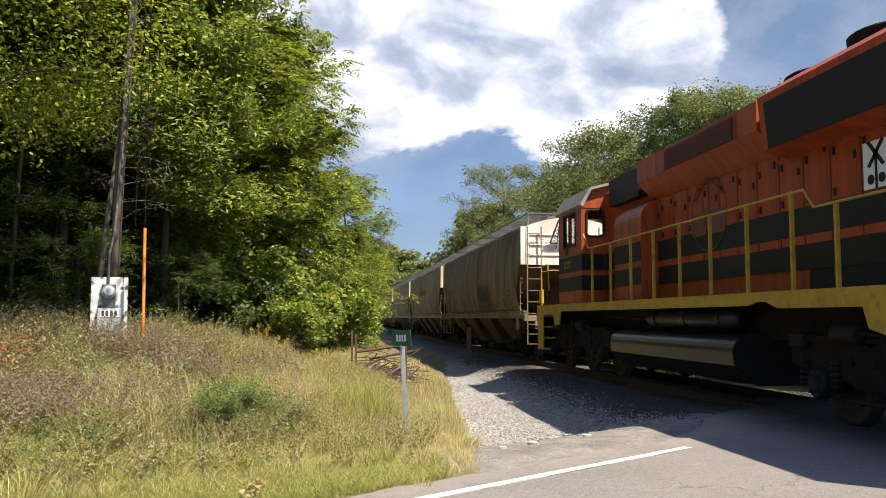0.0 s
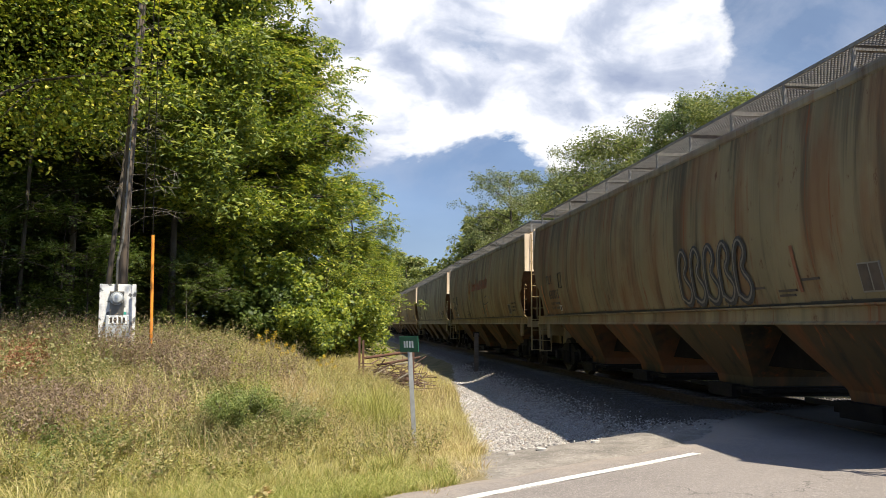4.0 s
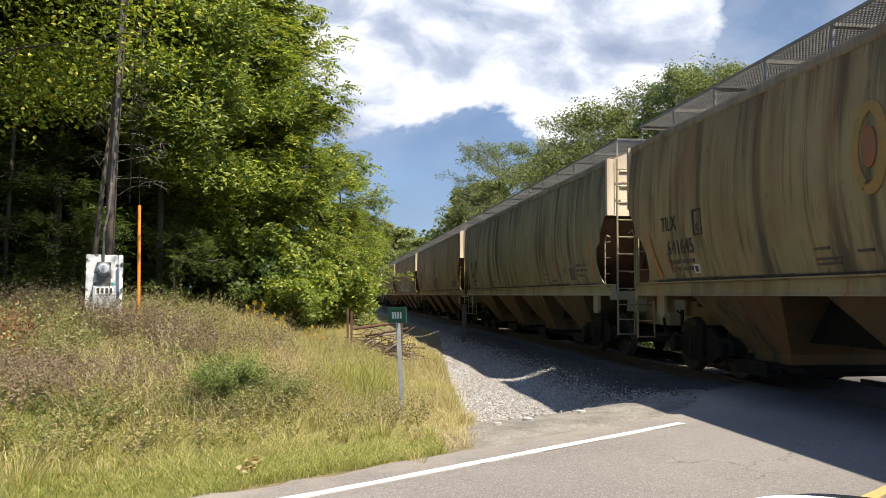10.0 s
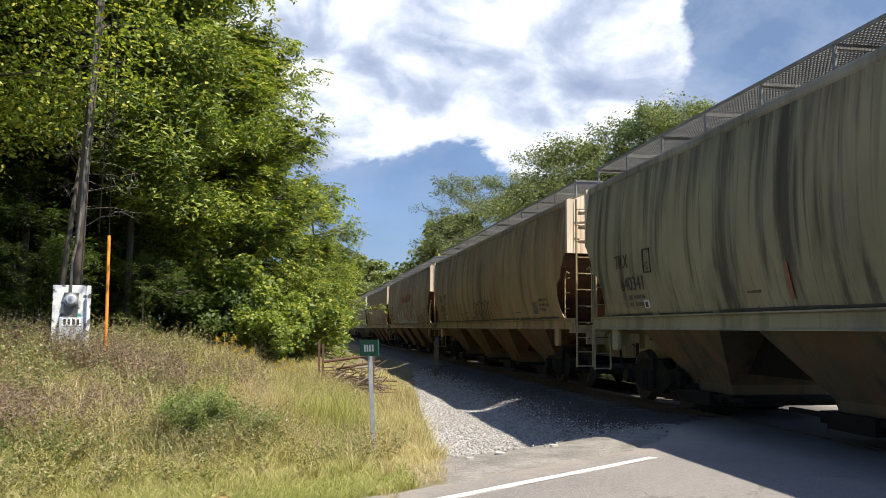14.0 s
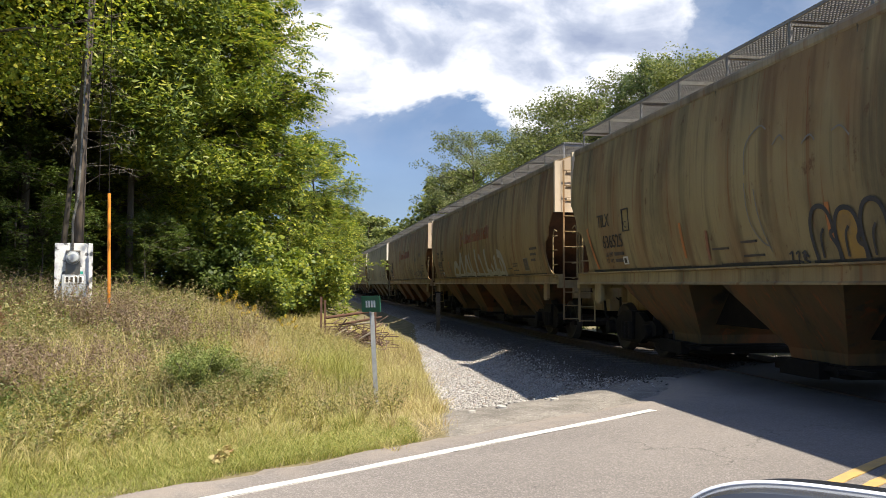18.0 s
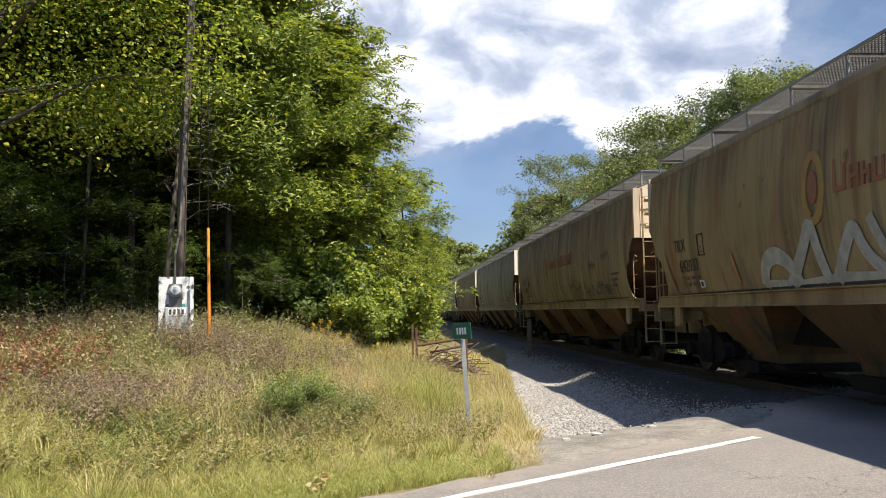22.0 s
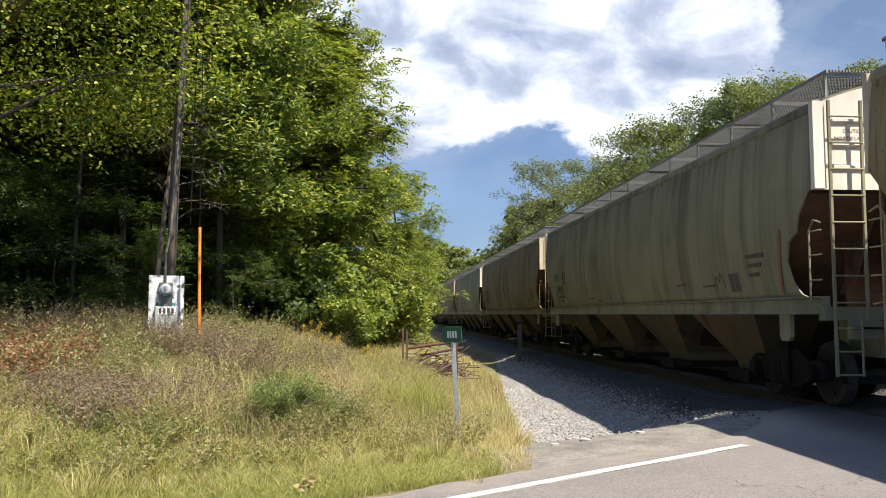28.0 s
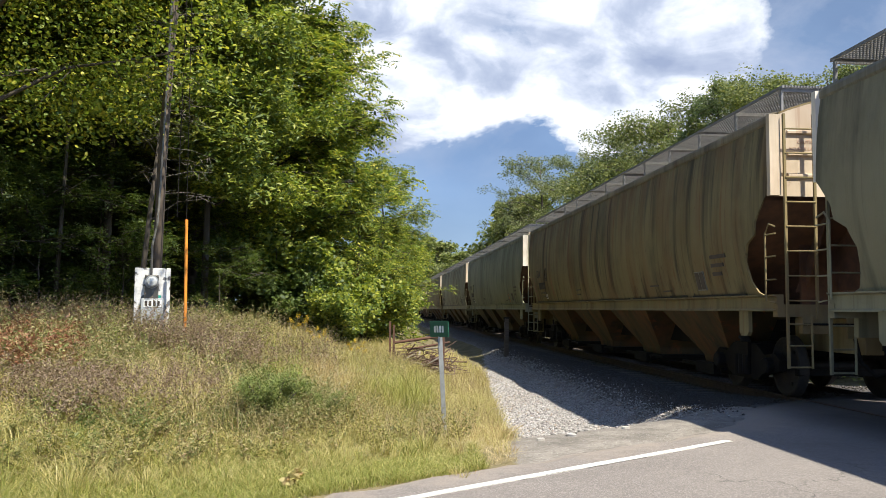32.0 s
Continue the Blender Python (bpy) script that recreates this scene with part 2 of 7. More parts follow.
def asphalt_mat():
    t = Tree("asphalt")
    col = t.mix(t.step(t.noise(0.35, 5, 0.6), 0.35, 0.65), (0.148, 0.131, 0.121), (0.20, 0.178, 0.163))
    grit = t.voronoi(115, out="Color")
    col = t.mix(0.42, col, t.ramp(grit, [(0.2, (0.10, 0.095, 0.09)), (0.6, (0.20, 0.18, 0.165)), (0.95, (0.41, 0.375, 0.345))]))
    worn_ = t.noise(1.1, 6, 0.65, (0.5, 1.6, 1))
    col = t.mix(t.math("MULTIPLY", t.step(worn_, 0.55, 0.75), 0.35), col, (0.12, 0.11, 0.10))
    wob = t.noise(1.6, 4, 0.6)
    crack = t.add("TexVoronoi")
    crack.feature = "DISTANCE_TO_EDGE"
    crack.inputs["Scale"].default_value = 0.42
    vec = t.add("VectorMath")
    vec.operation = "ADD"
    t.put(vec.inputs[0], t.co)
    cmb = t.add("CombineXYZ")
    t.put(cmb.inputs[0], wob), t.put(cmb.inputs[1], t.noise(1.9, 4, 0.6, off=(5, 5, 5)))
    t.put(vec.inputs[1], cmb.outputs[0])
    t.put(crack.inputs["Vector"], vec.outputs[0])
    line = t.step(crack.outputs[0], 0.004, 0.0)
    line = t.math("MULTIPLY", line, t.step(t.noise(0.5, 2, 0.5, off=(2, 8, 0)), 0.5, 0.6))
    col = t.mix(t.math("MULTIPLY", line, 0.6), col, (0.06, 0.057, 0.053))
    sand = t.add("Attribute")
    sand.attribute_name = "sandy"
    sand_k = t.step(t.math("ADD", sand.outputs["Fac"], t.math("MULTIPLY", t.math("SUBTRACT", t.noise(5, 5, 0.65), 0.5), 0.8)), 0.2, 0.8)
    col = t.mix(t.math("MULTIPLY", sand_k, 0.75), col, t.mix(t.noise(60, 3, 0.7), (0.19, 0.158, 0.13), (0.34, 0.295, 0.25)))
    # crossing asphalt blackened to stand for the shade under the train
    shade_at = t.add("Attribute")
    shade_at.attribute_name = "track_shade"
    col = t.mix(t.math("MULTIPLY", shade_at.outputs["Fac"], 0.85), col, t.mix(t.noise(4, 5, 0.6), (0.03, 0.028, 0.027), (0.07, 0.063, 0.058)))
    t.bump(t.math("SUBTRACT", t.voronoi(115), t.math("MULTIPLY", line, 2.0)), 0.5, 0.006)
    return t.done(col, 0.9, 0, 0.12)


def ground_mat():
    """Soil, dry thatch and green by patches; crushed stone where the layer 'stone' says so."""
    t = Tree("ground_cover")
    soil = t.mix(t.step(t.noise(1.3, 6, 0.6), 0.4, 0.6), (0.19, 0.155, 0.085), (0.11, 0.10, 0.042))
    soil = t.mix(t.step(t.noise(9, 5, 0.7), 0.45, 0.7), soil, (0.15, 0.12, 0.07))
    soil = t.mix(t.math("MULTIPLY", t.step(t.noise(40, 3, 0.7), 0.4, 0.7), 0.5), soil, (0.05, 0.05, 0.02))
    rock = t.ramp(t.voronoi(24, out="Color"), [(0.0, (0.22, 0.21, 0.205)), (0.5, (0.42, 0.40, 0.385)), (1.0, (0.64, 0.61, 0.58))])
    gap = t.step(t.voronoi(24, "DISTANCE_TO_EDGE"), 0.0, 0.10)
    rock = t.mix(t.math("SUBTRACT", 1.0, gap), rock, (0.09, 0.08, 0.07))
    rock = t.mix(t.math("MULTIPLY", t.step(t.noise(0.9, 5, 0.6), 0.45, 0.7), 0.45), rock, (0.20, 0.17, 0.135))
    at = t.add("Attribute")
    at.attribute_name = "stone"
    edge = t.math("ADD", at.outputs["Fac"], t.math("MULTIPLY", t.math("SUBTRACT", t.noise(3, 5, 0.65), 0.5), 0.9))
    k = t.step(edge, 0.42, 0.58)
    dirt = t.add("Attribute")
    dirt.attribute_name = "dirt"
    dk = t.step(t.math("ADD", dirt.outputs["Fac"], t.math("MULTIPLY", t.math("SUBTRACT", t.noise(4, 5, 0.65), 0.5), 0.7)), 0.4, 0.65)
    mud = t.mix(t.step(t.noise(2.2, 6, 0.65), 0.35, 0.65), (0.15, 0.135, 0.117), (0.24, 0.217, 0.188))
    mud = t.mix(t.math("MULTIPLY", t.step(t.voronoi(38), 0.30, 0.12), 0.75), mud, (0.42, 0.40, 0.37))
    mud = t.mix(t.math("MULTIPLY", t.step(t.noise(26, 4, 0.7), 0.48, 0.66), 0.55), mud, (0.085, 0.075, 0.065))
    # oil stain on the ballast, deepened with painted shade from the train
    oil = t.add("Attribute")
    oil.attribute_name = "oily_shade"
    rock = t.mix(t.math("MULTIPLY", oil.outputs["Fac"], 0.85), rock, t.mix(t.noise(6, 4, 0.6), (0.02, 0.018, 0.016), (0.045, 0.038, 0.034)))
    col = t.mix(dk, t.mix(k, soil, rock), mud)
    t.bump(t.math("ADD", t.math("MULTIPLY", gap, t.math("MULTIPLY", k, t.math("SUBTRACT", 1.0, dk))), t.noise(30, 4, 0.7)), 0.7, 0.02)
    return t.done(col, 0.9, 0, 0.2)


M = {}
M["asphalt"], M["ground"] = asphalt_mat(), ground_mat()
M["white_line"] = worn("road_paint_white", (0.56, 0.55, 0.52), (0.47, 0.455, 0.42), 9, 0.7, dirt=0.35, grime=(0.3, 0.28, 0.25))
M["yellow_line"] = worn("road_paint_yellow", (0.50, 0.31, 0.08), (0.40, 0.26, 0.09), 9, 0.7, dirt=0.4, grime=(0.3, 0.26, 0.2))
M["rail"] = worn("rail_steel", (0.045, 0.03, 0.022), (0.07, 0.046, 0.034), 8, 0.85, 0.0, spec=0.2)
M["tie"] = worn("creosoted_timber", (0.07, 0.055, 0.045), (0.11, 0.09, 0.07), 5, 0.9, stretch=(0.3, 3, 3))
M["dark_steel"] = worn("grimy_black_steel", (0.007, 0.0066, 0.0062), (0.012, 0.0108, 0.0095), 4, 0.8, 0.0, grime=(0.022, 0.016, 0.012), spec=0.1)
M["rust"] = worn("rusted_steel", (0.11, 0.052, 0.03), (0.065, 0.035, 0.024), 3, 0.85, 0.0, dirt=0.5, grime=(0.04, 0.025, 0.02))
M["grating"] = worn("galvanised_grating", (0.19, 0.19, 0.19), (0.25, 0.245, 0.24), 5, 0.6, 0.2)
M["wheel"] = worn("wheel_steel", (0.016, 0.013, 0.011), (0.028, 0.022, 0.018), 7, 0.75, 0.1)
M["roof_grey"] = worn("weathered_roof_paint", (0.27, 0.245, 0.21), (0.19, 0.17, 0.145), 2.2, 0.7, dirt=0.5, grime=(0.10, 0.075, 0.05))
M["loco_orange"] = worn("orange_enamel", (0.37, 0.063, 0.011), (0.25, 0.042, 0.011), 1.6, 0.5, dirt=0.75, grime=(0.075, 0.027, 0.013), stretch=(1, 2.6, 0.16), spec=0.25)
M["loco_black"] = worn("black_enamel", (0.007, 0.008, 0.0085), (0.012, 0.012, 0.012), 1.5, 0.6, dirt=0.3, grime=(0.03, 0.022, 0.014), spec=0.2)
M["loco_yellow"] = worn("yellow_enamel", (0.46, 0.29, 0.02), (0.36, 0.22, 0.025), 2.5, 0.55, dirt=0.6, grime=(0.10, 0.065, 0.02), spec=0.3)
M["bark"] = worn("bark", (0.095, 0.078, 0.06), (0.055, 0.046, 0.037), 6, 0.95, bump=0.8, stretch=(2, 2, 0.35))
M["pole_wood"] = worn("weathered_pole", (0.135, 0.105, 0.078), (0.08, 0.064, 0.05), 4, 0.95, bump=0.5, stretch=(4, 4, 0.2))
M["sign_green"] = worn("green_sheeting", (0.012, 0.09, 0.05), (0.015, 0.11, 0.06), 6, 0.45, dirt=0.15)
M["white"] = worn("white_paint", (0.74, 0.74, 0.72), (0.66, 0.66, 0.63), 5, 0.55, dirt=0.25, grime=(0.3, 0.28, 0.24))
M["letter"] = worn("stencil_black", (0.03, 0.024, 0.02), (0.045, 0.035, 0.03), 8, 0.7)
M["galv"] = worn("galvanised_steel", (0.42, 0.43, 0.42), (0.33, 0.34, 0.34), 7, 0.45, 0.6, dirt=0.2)

# ---- building tools ----
def mesh_of(name, verts, faces, smooth=False):
    me = bpy.data.meshes.new(name)
    me.from_pydata([tuple(v) for v in verts], [], faces)
    if smooth:
        me.polygons.foreach_set("use_smooth", [True] * len(me.polygons))
    me.update()
    return me


class Solid:
    """Gathers vertices and faces of one mesh."""

    def __init__(self):
        self.v, self.f = [], []

    def box(self, x0, x1, y0, y1, z0, z1):
        n = len(self.v)
        self.v += [(x, y, z) for z in (z0, z1) for x, y in ((x0, y0), (x1, y0), (x1, y1), (x0, y1))]
        self.f += [tuple(n + i for i in q) for q in ((3, 2, 1, 0), (4, 5, 6, 7), (0, 1, 5, 4), (1, 2, 6, 5), (2, 3, 7, 6), (3, 0, 4, 7))]
        return self

    def rbox(self, x0, x1, y0, y1, z0, z1, r=0.02):
        """A box with its twelve edges cut off."""
        n = len(self.v)
        bm = bmesh.new()
        bmesh.ops.create_cube(bm, size=1.0)
        for v in bm.verts:
            v.co = Vector(((x0 + x1) / 2 + v.co.x * (x1 - x0), (y0 + y1) / 2 + v.co.y * (y1 - y0), (z0 + z1) / 2 + v.co.z * (z1 - z0)))
        bmesh.ops.bevel(bm, geom=bm.edges[:], offset=r, segments=2, affect="EDGES", profile=0.5)
        bm.verts.index_update()
        self.v += [tuple(v.co) for v in bm.verts]
        self.f += [tuple(n + v.index for v in f.verts) for f in bm.faces]
        bm.free()
        return self

    def prism(self, pts, a, b, axis="x"):
        """A closed outline (two coordinates, in order) drawn out along an axis from a to b."""
        n, k = len(self.v), len(pts)
        for c in (a, b):
            for p, q in pts:
                self.v.append({"x": (c, p, q), "y": (p, c, q), "z": (p, q, c)}[axis])
        self.f += [tuple(range(n + k - 1, n - 1, -1)), tuple(range(n + k, n + 2 * k))]
        self.f += [(n + i, n + (i + 1) % k, n + k + (i + 1) % k, n + k + i) for i in range(k)]
        return self

    def tube(self, pts, r, sides=8, r_end=None):
        """A round bar along a line of points."""
        pts = [Vector(p) for p in pts]
        n, r_end = len(self.v), r if r_end is None else r_end
        for i, p in enumerate(pts):
            d = (pts[min(i + 1, len(pts) - 1)] - pts[max(i - 1, 0)]).normalized()
            u = d.cross(Vector((0.13, 0.31, 0.94)) if abs(d.z) < 0.9 else Vector((1, 0.1, 0))).normalized()
            w = d.cross(u)
            rad = r + (r_end - r) * i / max(1, len(pts) - 1)
            for k in range(sides):
                a = 2 * math.pi * k / sides
                self.v.append(tuple(p + (u * math.cos(a) + w * math.sin(a)) * rad))
        for i in range(len(pts) - 1):
            for k in range(sides):
                j = (k + 1) % sides
                self.f.append((n + i * sides + k, n + i * sides + j, n + (i + 1) * sides + j, n + (i + 1) * sides + k))
        self.f += [tuple(range(n + sides - 1, n - 1, -1)), tuple(n + (len(pts) - 1) * sides + k for k in range(sides))]
        return self

    def disc(self, c, r, half, axis="x", sides=28, rim=0.0):
        """A wheel-like drum round an axis."""
        prof = [(-half, 0.001), (-half, r - rim), (-half + rim, r), (half - rim, r), (half, r - rim), (half, 0.001)]
        return self.lathe(c, prof, axis, sides)

    def lathe(self, c, prof, axis="x", sides=28):
        n, m = len(self.v), len(prof)
        for k in range(sides):
            a = 2 * math.pi * k / sides
            for h, r in prof:
                p, q = r * math.cos(a), r * math.sin(a)
                d = {"x": (h, p, q), "y": (p, h, q), "z": (p, q, h)}[axis]
                self.v.append((c[0] + d[0], c[1] + d[1], c[2] + d[2]))
        for k in range(sides):
            j = (k + 1) % sides
            self.f += [(n + k * m + i, n + k * m + i + 1, n + j * m + i + 1, n + j * m + i) for i in range(m - 1)]
        return self

    def grid(self, rows):
        """A sheet through rows of points."""
        n, k = len(self.v), len(rows[0])
        for r in rows:
            self.v += [tuple(p) for p in r]
        self.f += [(n + i * k + j, n + i * k + j + 1, n + (i + 1) * k + j + 1, n + (i + 1) * k + j) for i in range(len(rows) - 1) for j in range(k - 1)]
        return self

    def mesh(self, name, smooth=False):
        return mesh_of(name, self.v, self.f, smooth)


def part(name, solid, material, parent=None, label="", smooth=False):
    """Links a solid (or a ready mesh) as one object under a thing or a part."""
    me = solid if isinstance(solid, bpy.types.Mesh) else solid.mesh(name, smooth)
    if not me.materials:
        me.materials.append(material)
    ob = new(name, me)
    ob.parent = parent
    if me.materials[0] is not material:
        ob.material_slots[0].link = "OBJECT"
        ob.material_slots[0].material = material
    return tagged(ob, label)


def writing(name, text, size, m, material, parent, width=0.0, wrap=None):
    """Raised letters in the built-in font, at a pose whose x runs along the line and whose z points out of the surface."""
    cu = bpy.data.curves.new(name, "FONT")
    cu.body, cu.size, cu.extrude, cu.resolution_u = text, size, 0.002, 2
    tmp = new(name, cu)
    me = bpy.data.meshes.new_from_object(tmp)
    bpy.data.objects.remove(tmp)
    bpy.data.curves.remove(cu)
    if width and len(me.vertices):
        xs = [v.co.x for v in me.vertices]
        k = width / max(1e-6, max(xs) - min(xs))
        me.transform(Matrix.Diagonal((k, 1, 1, 1)))
    if wrap:
        for v in me.vertices:
            v.co = wrap(v.co)
    else:
        me.transform(m)
    return part(name, me, material, parent)


def thing(name, label, category, m=None, group="", kind=""):
    ob = new(name)
    ob.empty_display_size = 0.2
    if m is not None:
        ob.matrix_basis = m
    return tagged(ob, label, category, group, kind)


def smooth01(a, b, v):
    k = np.clip((v - a) / (b - a), 0, 1)
    return k * k * (3 - 2 * k)

# ---- ground, road and track ----
TRACK_X = 7.15                       # middle of the track, which runs along y; rail tops at z = 0
ALONG, ACROSS = (0.812, 0.583), (-0.583, 0.812)   # the road's course and its left-hand side


def off_road(x, y):
    return x * ACROSS[0] + y * ACROSS[1]


def ground_z(x, y):
    """Height of the ground: flat road, a bank on the left, a dip beside the ballast."""
    x, y = np.asarray(x, float), np.asarray(y, float)
    n = off_road(x, y)
    w = smooth01(2.6, -3.2, x)
    bank = np.clip(n - 5.4, 0, 9.5) * 0.085 * w + smooth01(16, 40, n) * 0.8 * w
    td = np.abs(x - TRACK_X)
    track = -0.19 - 0.40 * smooth01(1.75, 3.3, td) + 0.14 * smooth01(3.6, 6.5, td)
    right = track - 0.75 * smooth01(2.8, 5.5, td) - 0.8 * smooth01(5, 14, td)
    out = np.where(x < TRACK_X, track * (1 - w) + bank, right)
    k = smooth01(5.9, 8.5, n) * (x > 0.9) + smooth01(5.3, 8.4, n) * (x <= 0.9) + smooth01(-2.2, -4.5, n) * (x > 2)
    lumps = 0.03 * np.sin(x * 1.7 + 0.4 * y) * np.sin(y * 1.3 - x * 0.6)
    return -0.055 * (1 - k) + out * k + lumps * k * (td > 2.2)


def stone_edge(y):
    """How far left the crushed stone reaches."""
    return 1.36 + 0.118 * (np.asarray(y, float) - 7.8)


def stone_start(x):
    """How far from the road's middle line the loose stone begins: packed dirt lies before it."""
    return 8.25 - 1.75 * smooth01(3.6, 5.4, np.asarray(x, float))


def build_ground():
    def axis(lo, hi, fine, far):
        mid = list(np.arange(lo, hi + 0.01, fine))
        g, a, b, s = 1.35, [], [], fine
        p = hi
        while p < far:
            s *= g
            p += s
            b.append(p)
        p, s = lo, fine
        while p > -far:
            s *= g
            p -= s
            a.append(p)
        return np.array(a[::-1] + mid + b)

    xs, ys = axis(-12, 14, 0.25, 2600), axis(3, 42, 0.3, 2600)
    X, Y = np.meshgrid(xs, ys)
    far = np.hypot(X, Y) > 150
    Z = np.where(far, -0.8, ground_z(X, Y))
    k = len(xs)
    faces = [(j * k + i, j * k + i + 1, (j + 1) * k + i + 1, (j + 1) * k + i) for j in range(len(ys) - 1) for i in range(k - 1)]
    me = mesh_of("ground", np.c_[X.ravel(), Y.ravel(), Z.ravel()], faces, True)
    st = np.where(np.abs(X - TRACK_X) < 2.6, 1.0, 0.0)
    left = smooth01(-0.35, 0.35, X - stone_edge(Y)) * (X < TRACK_X) * (off_road(X, Y) > 5.0)
    right = (X > TRACK_X) * smooth01(4.2, 3.2, X - TRACK_X)
    st = np.clip(np.maximum(st, np.maximum(left, right)), 0, 1)
    lay = me.attributes.new("stone", "FLOAT", "POINT")
    lay.data.foreach_set("value", st.ravel().astype(np.float32))
    # packed dirt between the asphalt and the stone
    n = off_road(X, Y)
    dirt = smooth01(0.35, -0.35, n - stone_start(X)) * smooth01(0.9, 1.6, X) * (X < TRACK_X - 1.8) * (n > 4)
    lay = me.attributes.new("dirt", "FLOAT", "POINT")
    lay.data.foreach_set("value", dirt.ravel().astype(np.float32))
    # mask for both the oil and the shade painted under the train
    oily_shade = smooth01(3.3, 2.1, np.abs(X - TRACK_X))
    lay = me.attributes.new("oily_shade", "FLOAT", "POINT")
    lay.data.foreach_set("value", oily_shade.ravel().astype(np.float32))
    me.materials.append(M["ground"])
    tagged(new("ground", me), "grassy roadside bank, soil and crushed grey stone", "ground", kind="structure")


def on_road(a, n):
    return (a * ALONG[0] + n * ACROSS[0], a * ALONG[1] + n * ACROSS[1])


def apron(a):
    """Where the asphalt ends on the left-hand side: it widens towards the rails."""
    return 5.26 + 1.0 * smooth01(8.2, 11.5, a) * (1 - smooth01(14.5, 18, a))


def build_road():
    rng = np.random.default_rng(3)
    s = Solid()
    steps = np.concatenate([np.arange(-30, -6, 2.0), np.arange(-6, 22, 0.16), np.arange(22, 60, 3.0)])
    rows, low = [], []
    for a in steps:
        # the apron widens towards the rails on the far side
        wide = float(apron(a)) + (0.035 * math.sin(a * 3.1) + 0.03 * math.sin(a * 7.3 + 1) + 0.022 * rng.standard_normal()) * (1 if -6 < a < 16 else 0)
        near = -2.3 + 0.05 * rng.standard_normal()
        ns = np.concatenate([[near], np.linspace(near + 0.4, wide - 0.25, 9), [wide]])
        row = []
        for i, n in enumerate(ns):
            x, y = on_road(a, n)
            row.append((x, y, -0.012 - 0.05 * (i in (0, len(ns) - 1))))
        rows.append(row)
    s.grid(rows)
    for e in (0, -1):
        s.grid([[r[e] for r in rows], [(r[e][0], r[e][1], -0.4) for r in rows]])
    me = s.mesh("road")
    co = np.empty(len(me.vertices) * 3, np.float32)
    me.vertices.foreach_get("co", co)
    co = co.reshape(-1, 3)
    lay = me.attributes.new("sandy", "FLOAT", "POINT")
    lay.data.foreach_set("value", np.ascontiguousarray(smooth01(4.75, 5.25, off_road(co[:, 0], co[:, 1])), np.float32))
    # mask for the painted shade between and beside the rails
    lay = me.attributes.new("track_shade", "FLOAT", "POINT")
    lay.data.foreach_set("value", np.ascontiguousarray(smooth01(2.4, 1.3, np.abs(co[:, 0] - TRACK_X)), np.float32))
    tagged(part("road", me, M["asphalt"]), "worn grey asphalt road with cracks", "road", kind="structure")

    def stripe(name, n0, n1, a0, a1, mat, label):
        q = Solid()
        ks = np.arange(a0, a1 + 0.01, 0.25)
        q.grid([[(*on_road(a, n0 + 0.006 * rng.standard_normal()), -0.006), (*on_road(a, n1 + 0.006 * rng.standard_normal()), -0.006)] for a in ks])
        q.grid([[(*on_road(a, n), -0.006), (*on_road(a, n), -0.011)] for n in (n0,) for a in ks])
        tagged(part(name, q, mat), label, "road marking", kind="structure")

    stripe("edge_line", 4.585, 4.685, -24, 7.9, M["white_line"], "white painted edge line on asphalt")
    stripe("centre_line", 2.06, 2.15, -24, 8.0, M["yellow_line"], "faded yellow centre line on asphalt")
    stripe("centre_line", 1.86, 1.95, -24, 8.0, M["yellow_line"], "faded yellow centre line on asphalt")


def build_track():
    head = [(-0.035, 0.0), (0.035, 0.0), (0.037, -0.03), (0.01, -0.045), (0.01, -0.14), (0.07, -0.155), (0.07, -0.17), (-0.07, -0.17), (-0.07, -0.155), (-0.01, -0.14), (-0.01, -0.045), (-0.037, -0.03)]
    for sgn in (-1, 1):
        s = Solid()
        s.prism([(TRACK_X + sgn * 0.752 + p, q) for p, q in head], -140, 320, "y")
        tagged(part("rail", s, M["rail"]), "worn steel rail on timber ties", "rail", "running rails", "structure")
    tie = Solid().rbox(-1.3, 1.3, -0.11, 0.11, -0.34, -0.172, 0.012).mesh("railway_tie")
    bed = thing("track_bed", "creosoted timber railway ties in stone ballast", "railway ties", kind="structure")
    rng = random.Random(5)
    for i in range(290):
        ob = part("tie", tie, M["tie"], bed)
        ob.matrix_basis = pose(TRACK_X + rng.uniform(-0.03, 0.03), -6 + i * 0.52, -0.0, 0, 0, rng.uniform(-0.8, 0.8))


build_ground()
build_road()
build_track()

# ---- covered hopper cars ----
CAR = 19.8                            # from coupler to coupler
END = 9.22                            # the end panels, from the middle of the car
SILL, EAVE = 1.52, 4.13
SHARED = {}


def shared(key, make):
    if key not in SHARED:
        SHARED[key] = make()
    return SHARED[key]


def side_x(z):
    """Half width of the bulging side at a height."""
    return 1.60 - 0.20 * max(0.0, (2.75 - z) / 1.23) ** 2 - 0.13 * max(0.0, (z - 2.75) / 1.38) ** 2


def side_end(z):
    """How far the side sheet stops short of the end panel at a height."""
    pts = [(1.0, 0.30), (1.52, 0.42), (1.58, 0.62), (1.75, 0.76), (2.05, 0.80), (2.30, 0.66), (2.42, 0.40), (2.62, 0.34), (2.90, 0.06), (2.95, 0.0), (5, 0.0)]
    return float(np.interp(z, [p[0] for p in pts], [p[1] for p in pts]))


